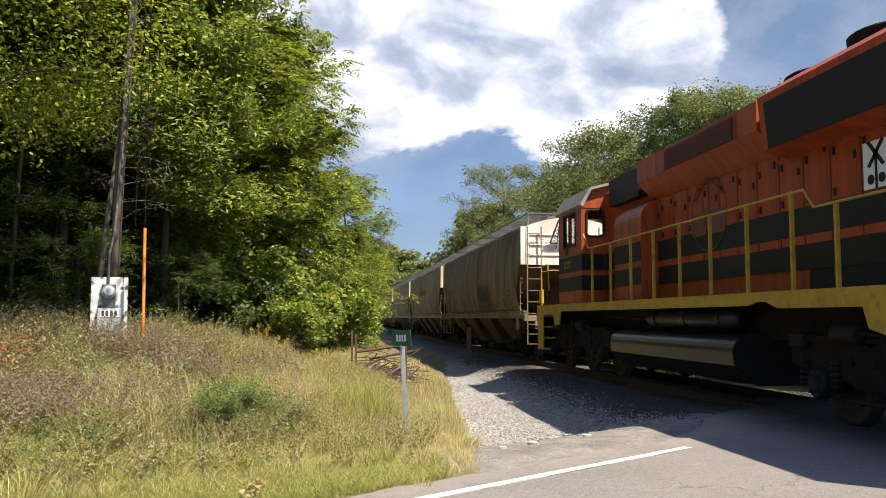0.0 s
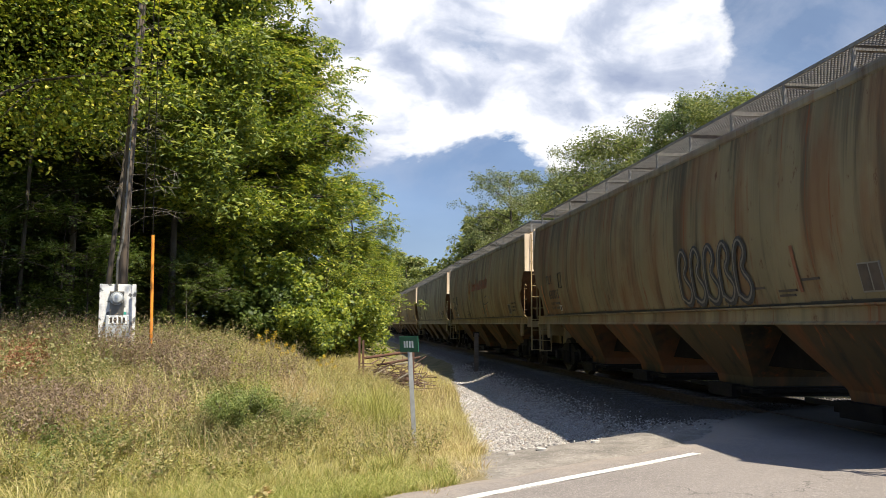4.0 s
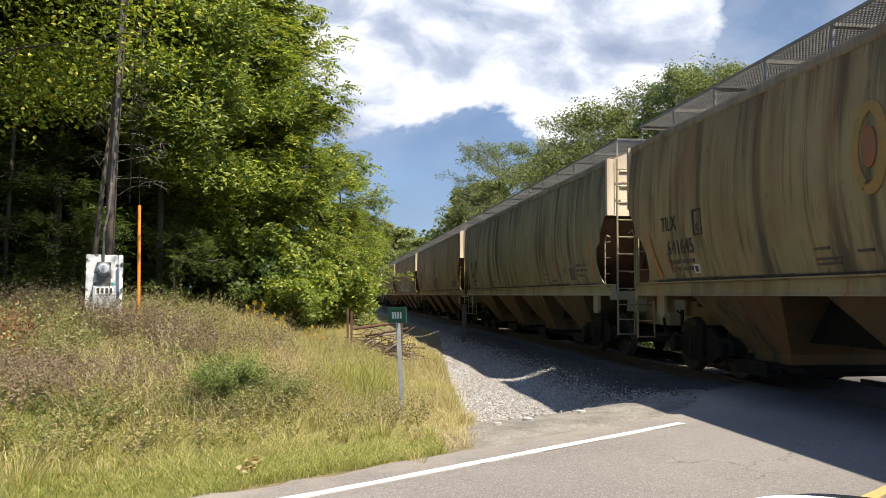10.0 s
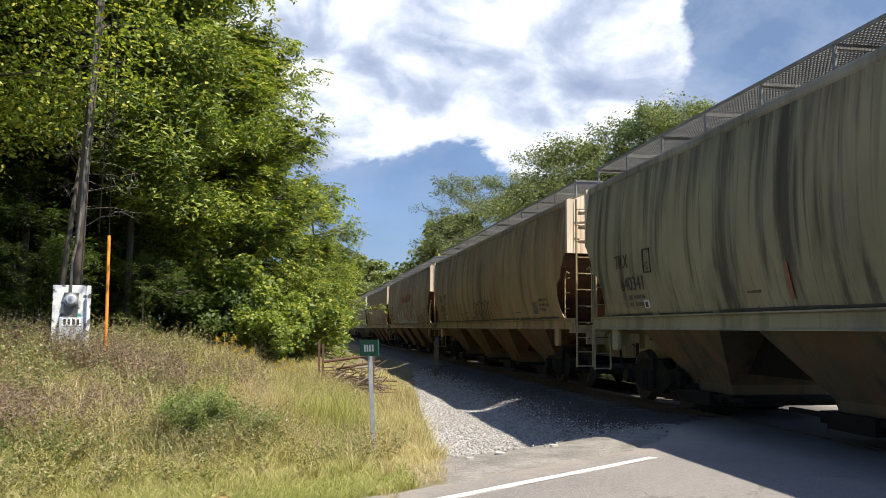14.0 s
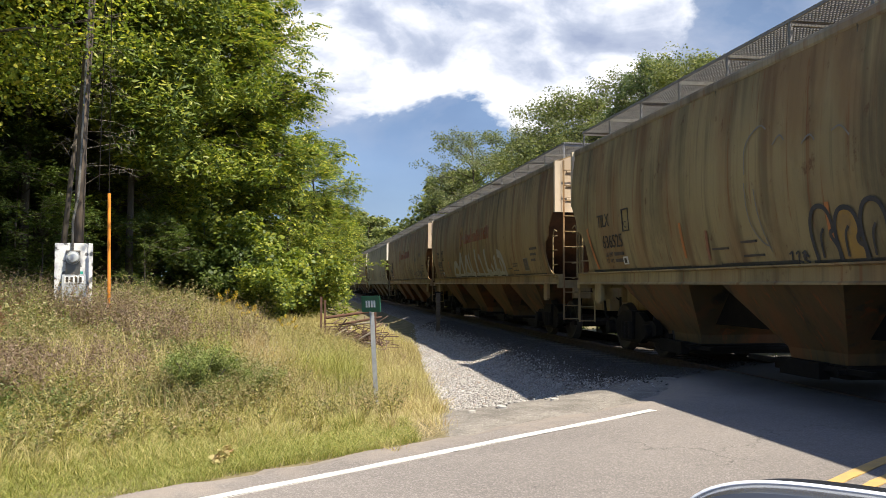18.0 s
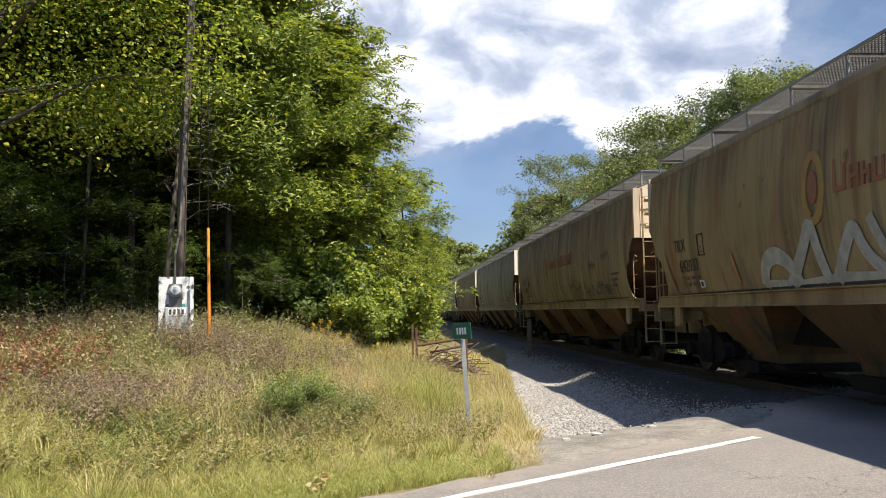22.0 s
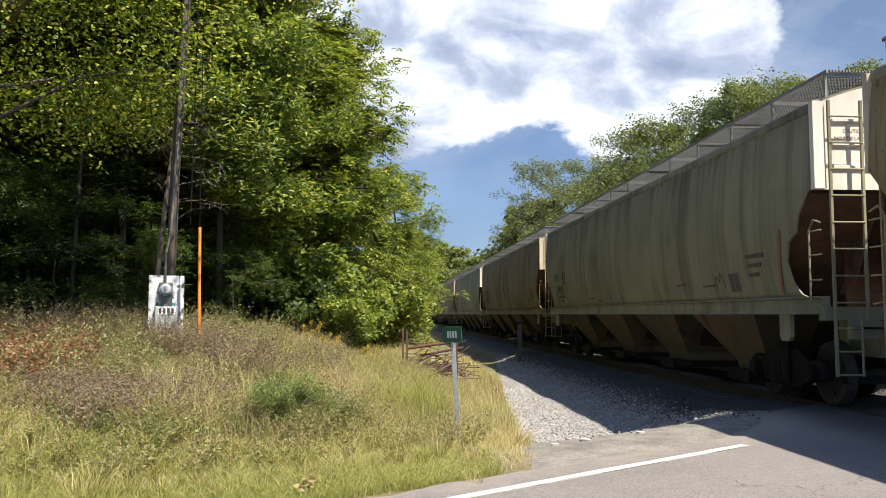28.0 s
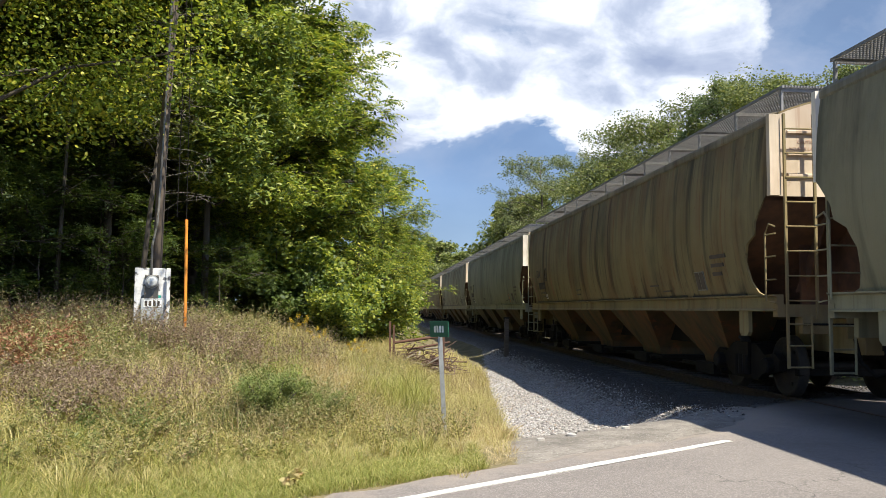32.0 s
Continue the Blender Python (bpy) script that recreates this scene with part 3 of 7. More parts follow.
def side_sheet(sgn):
    s = Solid()
    zs = [1.50, 1.54, 1.58, 1.66, 1.75, 1.9, 2.05, 2.18, 2.30, 2.36, 2.42, 2.52, 2.62, 2.76, 2.90, 2.95, 3.2, 3.5, 3.8, 4.0, EAVE]
    us = np.linspace(-1, 1, 73)
    outer, inner = [], []
    for z in zs:
        h = END - side_end(z)
        ro, ri = [], []
        for u in us:
            y = u * h
            # plates sag a little between the stiffeners
            wave = 0.010 * math.cos(2 * math.pi * y / 1.42) * math.sin(math.pi * (z - 1.5) / 2.63) + 0.004 * math.sin(y * 2.3 + z * 3)
            ro.append((sgn * (side_x(z) + wave), y, z))
            ri.append((sgn * (side_x(z) - 0.03), y, z))
        outer.append(ro), inner.append(ri)
    s.grid(outer), s.grid(inner)
    for e in (0, -1):
        s.grid([[r[e] for r in outer], [r[e] for r in inner]])
    s.grid([outer[0], inner[0]]), s.grid([outer[-1], inner[-1]])
    return s.mesh("side_sheet", True)


def roof_sheet():
    s = Solid()
    prof = [(x, 4.13 + 0.33 * (1 - (abs(x) / 1.47) ** 2)) for x in np.linspace(-1.47, 1.47, 15)]
    s.grid([[(x, y, z) for x, z in prof] for y in np.linspace(-END, END, 13)])
    s.grid([[(x, y, z - 0.03) for x, z in prof] for y in (-END, END)])
    for e in (-END, END):
        s.grid([[(x, e, z) for x, z in prof], [(x, e, z - 0.03) for x, z in prof]])
    return s.mesh("roof", True)


def end_panel():
    """The upright upper end with a curved top and pressed ribs; faces -y."""
    s = Solid()
    top = [(x, 4.10 + 0.33 * (1 - (abs(x) / 1.47) ** 2)) for x in np.linspace(-1.45, 1.45, 13)]
    s.prism([(-1.56, 2.95), (1.56, 2.95), (1.56, 3.4)] + [(x, z) for x, z in top[::-1]] + [(-1.56, 3.4)], -END, -END + 0.02, "y")
    return s.mesh("end_panel")


def end_rib(z):
    return Solid().prism([(-END - 0.035, z - 0.015), (-END - 0.035, z + 0.015), (-END, z + 0.03), (-END, z - 0.03)], -1.25, 1.25, "x").mesh("rib")


def slope_sheet():
    """The inclined end floor of the hold, running in and down from the end panel, with its stiffener."""
    s = Solid()
    for lift in (0.0, -0.05):
        rows = []
        for q in np.linspace(0, 1, 12):
            z = 2.95 - q * 1.57
            w = side_x(z) - 0.035
            rows.append([(x, -END + 0.02 + q * 2.35, z + lift) for x in (-w, -w * 0.4, w * 0.4, w)])
        s.grid(rows)
    return s.mesh("slope_sheet")


def gusset(x):
    """An upright plate under the slope sheet."""
    if x == 0:
        return Solid().prism([(-END + 0.1, 2.84), (-END + 0.16, 1.62), (-8.2, 1.62), (-7.8, 1.98)], -0.03, 0.03, "x").mesh("gusset")
    if x == 9:
        return Solid().box(-0.62, 0.62, -8.35, -8.29, 1.1, 2.35).mesh("gusset")
    return Solid().prism([(-END + 0.2, 2.78), (-END + 0.9, 1.60), (-END + 1.2, 1.60), (-END + 0.5, 2.56)], x - 0.015, x + 0.015, "x").mesh("gusset")


def end_frame():
    """End sill with platform, corner brackets and draft box; at -y."""
    s = Solid()
    s.box(-1.45, 1.45, -END - 0.02, -END + 0.12, 1.22, 1.40)
    s.box(-1.42, 1.42, -END + 0.12, -8.2, 1.30, 1.36)
    s.box(-0.34, 0.34, -9.55, -7.6, 0.70, 1.20)
    s.box(-0.45, 0.45, -END - 0.06, -END - 0.02, 0.92, 1.38)
    for k in (-1, 1):
        s.prism([(-END + 1.30, 1.30), (-END + 0.98, 1.30), (-END + 0.98, 0.98), (-END + 1.04, 0.92), (-END + 1.24, 0.92), (-END + 1.30, 0.98)], k * 1.36, k * 1.42, "x")
        s.box(min(k * 0.7, k * 1.1), max(k * 0.7, k * 1.1), -END - 0.04, -END + 0.06, 0.98, 1.24)
    return s.mesh("end_frame")


def corner_post(sgn):
    s = Solid()
    s.prism([(sgn * 1.40, -END - 0.10), (sgn * 1.56, -END - 0.10), (sgn * 1.56, -END + 0.0), (sgn * 1.40, -END)], 2.95, 4.12, "z")
    return s.mesh("corner_post")


def ladder(sgn):
    """End ladder from the step to the roof."""
    s = Solid()
    xa, xb, y = sgn * 1.36, sgn * 0.92, -END - 0.14
    for x in (xa, xb):
        s.box(x - 0.017, x + 0.017, y - 0.010, y + 0.03, 0.50 if x == xa else 1.2, 4.12)
    return s.mesh("ladder_rails")


RUNG_Z = (0.52, 0.82, 1.12, 1.45, 1.8, 2.15, 2.5, 2.85, 3.2, 3.55, 3.9)


def rung(sgn, z):
    x1 = sgn * (0.92 if z > 1.2 else 1.02)
    return Solid().tube([(sgn * 1.36, -END - 0.15, z), (x1, -END - 0.15, z)], 0.012, 6).mesh("rung")


def step_hanger(sgn):
    return Solid().tube([(sgn * 1.02, -END - 0.15, 0.50), (sgn * 1.02, -END - 0.15, 1.25)], 0.016, 6).mesh("step_hanger")


def grab_iron(sgn):
    """The bent handhold beside the cut-away corner."""
    s = Solid()
    y = -END
    x = sgn * 1.52
    s.tube([(x, y - 0.12, 2.50), (x, y + 0.06, 2.55), (x, y + 0.18, 2.42), (x, y + 0.18, 1.45), (x, y - 0.1, 1.42)], 0.014, 6)
    for z in (1.75, 2.08, 2.4):
        s.tube([(x, y - 0.13, z), (x, y + 0.18, z)], 0.012, 6)
    return s.mesh("grab_iron")


def side_sill(sgn):
    s = Solid()
    a, b = sgn * 1.44, sgn * 1.34
    s.prism([(a, 1.30), (a + sgn * 0.03, 1.30), (a + sgn * 0.03, 1.32), (a, 1.34), (a, 1.50), (a + sgn * 0.05, 1.52), (a + sgn * 0.05, 1.54), (b, 1.54), (b, 1.30)], -END + 0.02, END - 0.02, "y")
    return s.mesh("side_sill")


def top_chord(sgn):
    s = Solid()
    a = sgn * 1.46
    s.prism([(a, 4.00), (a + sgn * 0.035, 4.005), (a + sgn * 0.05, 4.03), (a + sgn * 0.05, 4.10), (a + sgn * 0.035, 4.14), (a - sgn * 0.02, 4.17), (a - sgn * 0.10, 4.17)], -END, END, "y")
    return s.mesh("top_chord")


def bay(yc):
    """One discharge hopper, narrowing downwards from the sill."""
    s = Solid()
    t = [(-1.40, yc - 1.40, 1.36), (1.40, yc - 1.40, 1.36), (1.40, yc + 1.40, 1.36), (-1.40, yc + 1.40, 1.36)]
    m = [(-0.80, yc - 0.62, 0.48), (0.80, yc - 0.62, 0.48), (0.80, yc + 0.62, 0.48), (-0.80, yc + 0.62, 0.48)]
    lo = [(p[0] * 0.97, yc + (p[1] - yc) * 0.94, 0.33) for p in m]
    n = len(s.v)
    s.v += t + m + lo
    for k in (0, 4):
        s.f += [(n + k + i, n + k + (i + 1) % 4, n + k + 4 + (i + 1) % 4, n + k + 4 + i) for i in range(4)]
    s.f += [(n + 8, n + 9, n + 10, n + 11), (n + 3, n + 2, n + 1, n)]
    return s.mesh("hopper_bay")


def gate(yc):
    s = Solid()
    s.box(-0.9, 0.9, yc - 0.78, yc + 0.78, 0.19, 0.335)
    s.box(-1.05, -0.91, yc - 0.42, yc + 0.42, 0.16, 0.36)
    s.box(-0.99, -0.93, yc - 1.3, yc + 1.3, 0.27, 0.33)
    s.tube([(-1.1, yc - 0.84, 0.28), (1.1, yc - 0.84, 0.28)], 0.035, 8)
    return s.mesh("outlet_gate")


def grating(x0, x1, y0, y1):
    """Expanded-metal walkway: crossing strips within a frame."""
    s = Solid()
    z0, z1, w, pitch = 4.535, 4.56, 0.007, 0.075
    wx = x1 - x0
    n = int((y1 - y0) / pitch)
    for i in range(n):
        y = y0 + (i + 0.5) * (y1 - y0) / n
        s.box(x0, x1, y - w, y + w, z0, z1)
    k = max(2, int(wx / 0.045))
    for i in range(k + 1):
        x = x0 + wx * i / k
        e = 0.012 if i in (0, k) else 0.004
        s.box(x - e, x + e, y0, y1, z0 - (0.02 if i in (0, k) else 0), z1)
    return s.mesh("running_board")


def bracket(sgn):
    """A post and arm that carry the walkway on the roof."""
    s = Solid()
    s.box(sgn * 1.30 - 0.016, sgn * 1.30 + 0.016, -0.025, 0.025, 4.16, 4.56)
    a, b = sorted((sgn * 0.66, sgn * 1.30))
    s.box(a, b, -0.02, 0.02, 4.475, 4.535)
    s.box(min(sgn * 0.64, sgn * 0.68), max(sgn * 0.64, sgn * 0.68), -0.03, 0.03, 4.36, 4.53)
    return s.mesh("bracket")


def hatch():
    s = Solid()
    prof = [(-0.46, 4.40), (-0.46, 4.50), (-0.36, 4.56), (0, 4.60), (0.36, 4.56), (0.46, 4.50), (0.46, 4.40)]
    s.prism(prof, -2.05, 2.05, "y")
    for y in (-1.6, -0.55, 0.55, 1.6):
        s.prism([(p * 1.03, q + 0.015) for p, q in prof], y - 0.03, y + 0.03, "y")
    return s.mesh("hatch_cover")


def truck_frame():
    """Cast side frames, bolster and springs of a two-axle truck."""
    s = Solid()
    for k in (-1, 1):
        x0, x1 = sorted((k * 0.93, k * 1.06))
        outline = [(-1.15, 0.40), (-1.18, 0.56), (-1.02, 0.66), (-0.70, 0.62), (-0.42, 0.78), (0.42, 0.78), (0.70, 0.62), (1.02, 0.66), (1.18, 0.56), (1.15, 0.40), (0.98, 0.36), (0.80, 0.42), (0.46, 0.22), (-0.46, 0.22), (-0.80, 0.42), (-0.98, 0.36)]
        s.prism(outline, x0, x1, "x")
        for y in (-0.89, 0.89):
            s.disc((k * 1.08, y, 0.458), 0.13, 0.10, "x", 14, 0.02)
        for y in (-0.16, 0.0, 0.16):
            s.disc((k * 1.10, y, 0.44), 0.07, 0.16, "z", 10)
    s.box(-1.12, 1.12, -0.24, 0.24, 0.56, 0.80)
    s.box(-0.3, 0.3, -0.3, 0.3, 0.78, 0.98)
    for y in (-1.28, 1.28):
        s.box(-0.85, 0.85, y - 0.05, y + 0.05, 0.34, 0.44)
    return s.mesh("truck")


def wheelset(r=0.457):
    s = Solid()
    for k in (-1, 1):
        f = k * 0.70
        prof = [(0.07, 0.07), (0.06, 0.15), (0.015, 0.20), (0.02, r - 0.09), (0.065, r - 0.06), (0.07, r - 0.004), (-0.03, r), (-0.035, r + 0.025), (-0.062, r + 0.025), (-0.065, r - 0.07), (-0.02, r - 0.1), (-0.015, 0.20), (-0.06, 0.15), (-0.06, 0.07)]
        s.lathe((f + k * 0.05, 0, 0), [(k * h, q) for h, q in prof], "x", 30)
        for a in range(3):
            # cast marks that show the wheel turn
            c = (f + k * 0.08, 0.28 * math.cos(a * 2.1), 0.28 * math.sin(a * 2.1))
            s.disc(c, 0.03, 0.012, "x", 8)
    s.tube([(-1.05, 0, 0), (1.05, 0, 0)], 0.075, 12)
    return s.mesh("wheelset", True)


def coupler():
    s = Solid()
    s.box(-0.11, 0.11, -9.75, -9.3, 0.76, 0.98)
    s.prism([(-0.18, -9.70), (0.16, -9.70), (0.20, -9.88), (0.10, -9.95), (0.02, -9.88), (-0.06, -9.96), (-0.2, -9.9)], 0.70, 1.02, "z")
    s.tube([(-0.42, -9.42, 0.92), (-0.46, -9.6, 0.62), (-0.36, -9.8, 0.42), (-0.2, -9.93, 0.5)], 0.028, 8)
    s.tube([(-1.1, -END - 0.08, 1.12), (-0.3, -END - 0.12, 1.12), (-0.1, -9.7, 0.9)], 0.016, 6)
    return s.mesh("coupler")


def brake_gear():
    s = Solid()
    s.tube([(0.10, -END - 0.22, 2.06), (0.10, -END - 0.02, 2.06)], 0.03, 8)
    ring = [(0.10 + 0.28 * math.cos(a), -END - 0.22, 2.06 + 0.28 * math.sin(a)) for a in np.linspace(0, 2 * math.pi, 25)]
    s.tube(ring, 0.016, 6)
    for a in range(5):
        q = a * 2 * math.pi / 5
        s.tube([(0.10, -END - 0.2, 2.06), (0.10 + 0.28 * math.cos(q), -END - 0.22, 2.06 + 0.28 * math.sin(q))], 0.012, 6)
    s.rbox(-0.1, 0.3, -END - 0.1, -END + 0.1, 1.85, 2.3, 0.02)
    return s.mesh("brake_wheel")


MIRROR = Matrix.Rotation(math.pi, 4, "Z")
TRUCKS = (-7.3, 7.3)
WHEELS = []                           # wheelsets that turn, with their place on the thing


def flipped(me, key):
    def make():
        c = me.copy()
        c.transform(MIRROR)
        return c
    return shared(key, make)


def side_writing(text, size, y, z, material, car, width=0.0):
    """Letters laid on the bulging side that faces the road; the line runs towards the camera end."""
    def wrap(c):
        return Vector((-(side_x(z + c.y) + 0.017 + c.z), y - c.x, z + c.y))
    return writing("lettering", text, size, None, material, car, width, wrap)


def hopper_car(label, paint, trim, end_paint, shaded_bay_paint, chord, group="covered hopper cars"):
    car = thing("hopper_car", label, "railcar", group=group)
    for sgn, nm in ((-1, "l"), (1, "r")):
        part("side_sheet", shared("side" + nm, lambda: side_sheet(sgn)), paint, car)
        part("side_sill", shared("sill" + nm, lambda: side_sill(sgn)), trim, car)
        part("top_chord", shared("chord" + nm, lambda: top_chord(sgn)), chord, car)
    roof = part("roof", shared("roof", roof_sheet), paint, car)
    for y in (-6.6, -2.2, 2.2, 6.6):
        part("hatch_cover", shared("hatch", hatch), M["grating"], roof).matrix_basis = pose(0, y, 0)
    for sgn in (-1, 1):
        a, b = sorted((sgn * 0.50, sgn * 1.31))
        board = part("running_board", shared("board%d" % sgn, lambda: grating(a, b, -END - 0.05, END + 0.05)), M["grating"], car, "galvanised see-through roof walkway")
        for y in np.linspace(-END + 0.03, END - 0.03, 13):
            part("bracket", shared("bracket%d" % sgn, lambda: bracket(sgn)), M["grating"], board).matrix_basis = pose(0, y, 0)
    cross = shared("cross", lambda: grating(-0.49, 0.49, -END - 0.05, -END + 0.55))
    part("running_board", cross, M["grating"], car)
    part("running_board", flipped(cross, "cross2"), M["grating"], car)
    for key, make, mat, label2 in (("end_panel", end_panel, end_paint, "pale upper end panel with ribs"), ("slope_sheet", slope_sheet, M["rust"], "rusty brown slope sheet"),
                                   ("end_frame", end_frame, trim, ""), ("coupler", coupler, M["dark_steel"], "grimy coupler and air hose")):
        me = shared(key, make)
        pair = (part(key, me, mat, car, label2), part(key, flipped(me, key + "2"), mat, car, label2))
        pieces = []
        if key == "end_panel":
            pieces = [("rib", "rib%.2f" % z, lambda z=z: end_rib(z)) for z in (3.25, 3.56, 3.88)]
        if key == "slope_sheet":
            pieces = [("gusset", "gusset%.2f" % x, lambda x=x: gusset(x)) for x in (0, -0.53, 0.53, 9)]
        for nm, key2, make2 in pieces:
            p = shared(key2, make2)
            part(nm, p, mat, pair[0])
            part(nm, flipped(p, key2 + "2"), mat, pair[1])
    for sgn in (-1, 1):
        for key, make, mat in (("corner_post", corner_post, end_paint), ("ladder", ladder, trim), ("grab_iron", grab_iron, trim)):
            me = shared(key + str(sgn), lambda: make(sgn))
            for k, m2 in (("", me), ("f", flipped(me, key + "f" + str(sgn)))):
                ob = part(key, m2, mat, car)
                if key == "ladder":
                    for z in RUNG_Z:
                        r = shared("rung%d %.2f" % (sgn, z), lambda: rung(sgn, z))
                        part("rung", r if not k else flipped(r, "rungf%d %.2f" % (sgn, z)), mat, ob)
                    r = shared("hanger%d" % sgn, lambda: step_hanger(sgn))
                    part("step_hanger", r if not k else flipped(r, "hangerf%d" % sgn), mat, ob)
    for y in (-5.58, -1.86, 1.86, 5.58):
        b = part("hopper_bay", shared("bay%.2f" % y, lambda: bay(y)), shaded_bay_paint, car)
        part("outlet_gate", shared("gate%.2f" % y, lambda: gate(y)), M["dark_steel"], b)
    # sill beam; added dark box and floor plate keep the bay gaps black
    part("centre_sill_fill", shared("csill", lambda: Solid().box(-0.24, 0.24, -9.3, 9.3, 0.80, 1.16).box(-0.62, 0.62, -6.4, 6.4, 0.66, 1.34).box(-1.33, 1.33, -7.3, 7.3, 1.365, 1.40).mesh("centre_sill_fill")), M["dark_steel"], car)
    for y in TRUCKS:
        tr = part("truck", shared("truck", truck_frame), M["dark_steel"], car)
        tr.matrix_basis = pose(0, y, 0)
        for dy in (-0.89, 0.89):
            w = part("wheelset", shared("wheelset", wheelset), M["wheel"], tr)
            w.matrix_basis = pose(0, dy, 0.457)
            WHEELS.append((w, dy, 0.457))
    return car


NUMBERS = {0: "638815", 1: "641645", 2: "640341", 3: "636525", 4: "642032", 5: "639909", 6: "648542"}


def flat_on_side(name, outline, material, car, lift=0.006):
    """A thin painted patch: an outline in (y, z) laid on the bulging side."""
    s = Solid()
    n = len(outline)
    s.v = [(-(side_x(z) + 0.011 + lift), y, z) for y, z in outline] + [(-(side_x(z) - 0.004), y, z) for y, z in outline]
    s.f = [tuple(range(n)), tuple(range(2 * n - 1, n - 1, -1))] + [(i, (i + 1) % n, n + (i + 1) % n, n + i) for i in range(n)]
    return part(name, s, material, car)


def bar(car, name, y0, y1, z0, z1, material):
    return flat_on_side(name, [(y0, z0), (y1, z0), (y1, z1), (y0, z1)], material, car)


def scrawl(car, pts, width, material, name="graffiti_stroke", lift=0.008):
    """A sprayed line on the side through (y, z) points, smoothed."""
    p = [Vector((a, b)) for a, b in pts]
    for _ in range(2):
        q = [p[0]]
        for a, b in zip(p, p[1:]):
            q += [a * 0.75 + b * 0.25, a * 0.25 + b * 0.75]
        p = q + [p[-1]]
    rows = []
    for i, c in enumerate(p):
        d = (p[min(i + 1, len(p) - 1)] - p[max(i - 1, 0)]).normalized()
        w = Vector((-d.y, d.x)) * width * 0.5
        rows.append([(-(side_x(e.y) + 0.011 + lift), e.x, e.y) for e in (c - w, c + w)])
    return part(name, Solid().grid(rows), material, car)


def decorate(car, k):
    """Lettering, stencils, patches and graffiti on the side towards the road."""
    rng = random.Random(100 + k)
    ink, dim = M["letter"], M["stencil_dim"]
    side_writing("TILX", 0.34, 7.58, 2.38, ink, car, 0.60)
    if k in NUMBERS:
        side_writing(NUMBERS[k], 0.34, 7.42, 1.98, ink, car, 0.98)
    else:
        for i in range(6):
            bar(car, "number_bar", 7.40 - i * 0.165, 7.29 - i * 0.165, 1.98, 2.2, ink)
    for z, ln in ((1.83, (0.34, 0.42)), (1.71, (0.3, 0.36))):
        side_writing("LD" if z > 1.8 else "LT", 0.11, 7.36, z - 0.01, dim, car)
        side_writing("LMT" if z > 1.8 else "WT", 0.11, 7.18, z - 0.01, dim, car)
        bar(car, "stencil_line", 6.92, 6.92 - ln[1], z, z + 0.06, dim)
    # outlined plate mark
    for y0, y1, z0, z1 in ((6.35, 6.05, 2.62, 2.64), (6.35, 6.05, 2.24, 2.26), (6.35, 6.33, 2.24, 2.64), (6.07, 6.05, 2.24, 2.64)):
        bar(car, "plate_mark", y0, y1, z0, z1, ink)
    side_writing("C", 0.17, 6.26, 2.30, ink, car)
    bar(car, "small_label", 6.55, 6.36, 1.66, 1.80, M["label_white"])
    bar(car, "small_label", 6.51, 6.40, 1.68, 1.77, ink)
    # consolidated stencil towards the other end, and the dimension lines
    bar(car, "stencil_panel", -6.37, -6.76, 1.652, 1.978, M["label_dull"])
    bar(car, "stencil_panel", -6.39, -6.55, 1.67, 1.96, dim).location.x = -0.004
    bar(car, "stencil_panel", -6.58, -6.74, 1.67, 1.96, dim).location.x = -0.004
    if k in (1, 2, 3):
        for i, tx in enumerate(("EXW 10-2  H  9-3", "EW   8-10 H  15-0", "CU FT 6351")):
            side_writing(tx, 0.10, -7.0, 1.96 - i * 0.115, ink, car)
    else:
        for i in range(3):
            bar(car, "stencil_line", -7.15, -7.75 + 0.12 * i, 2.16 - i * 0.14, 2.22 - i * 0.14, dim)
    for i in range(4):
        y = rng.choice((-5.2, -4.6, -3.9, 2.4, 3.2))
        bar(car, "stencil_line", y, y - rng.uniform(0.25, 0.5), 1.66 + 0.06 * i, 1.69 + 0.06 * i, dim)
    bar(car, "sill_label", -6.55, -6.80, 1.40, 1.47, ink).location.x = 0.10
    # vertical seams between the plates
    for y in (-6.1, -3.05, 0.0, 3.05, 6.1):
        bar(car, "weld_seam", y - 0.007, y + 0.007, 1.56, 4.02, M["seam"])
    # shadow line above the sill, painted on as broken dark strips
    if k not in (6, 8):
        y = -8.2
        while y < 8.0:
            w = rng.uniform(0.8, 2.6)
            bar(car, "ledge_shadow", y, min(8.2, y + w), 1.545, 1.545 + rng.uniform(0.018, 0.05), M["ledge_shadow"])
            y += w + rng.choice((0.0, 0.0, 0.3))
    # primer repairs, brushed on aslant
    for _ in range({0: 2, 1: 3, 2: 3, 3: 4, 4: 2, 5: 2, 6: 2}.get(k, 1)):
        y, z, h = rng.uniform(-7.0, 7.6), rng.uniform(1.58, 1.8), rng.uniform(0.25, 0.6)
        s_ = rng.uniform(-0.1, 0.15)
        scrawl(car, [(y, z), (y + s_, z + h)], 0.075, rng.choice((M["primer_orange"], M["primer_rust"])), "paint_patch", 0.004)
    scrawl(car, [(-8.09, 1.6), (-8.38, 2.5)] if k in (2, 6) else [(7.91, 1.6), (8.19, 2.4)], 0.09, M["primer_orange"] if k < 4 else M["primer_rust"], "paint_patch", 0.004)
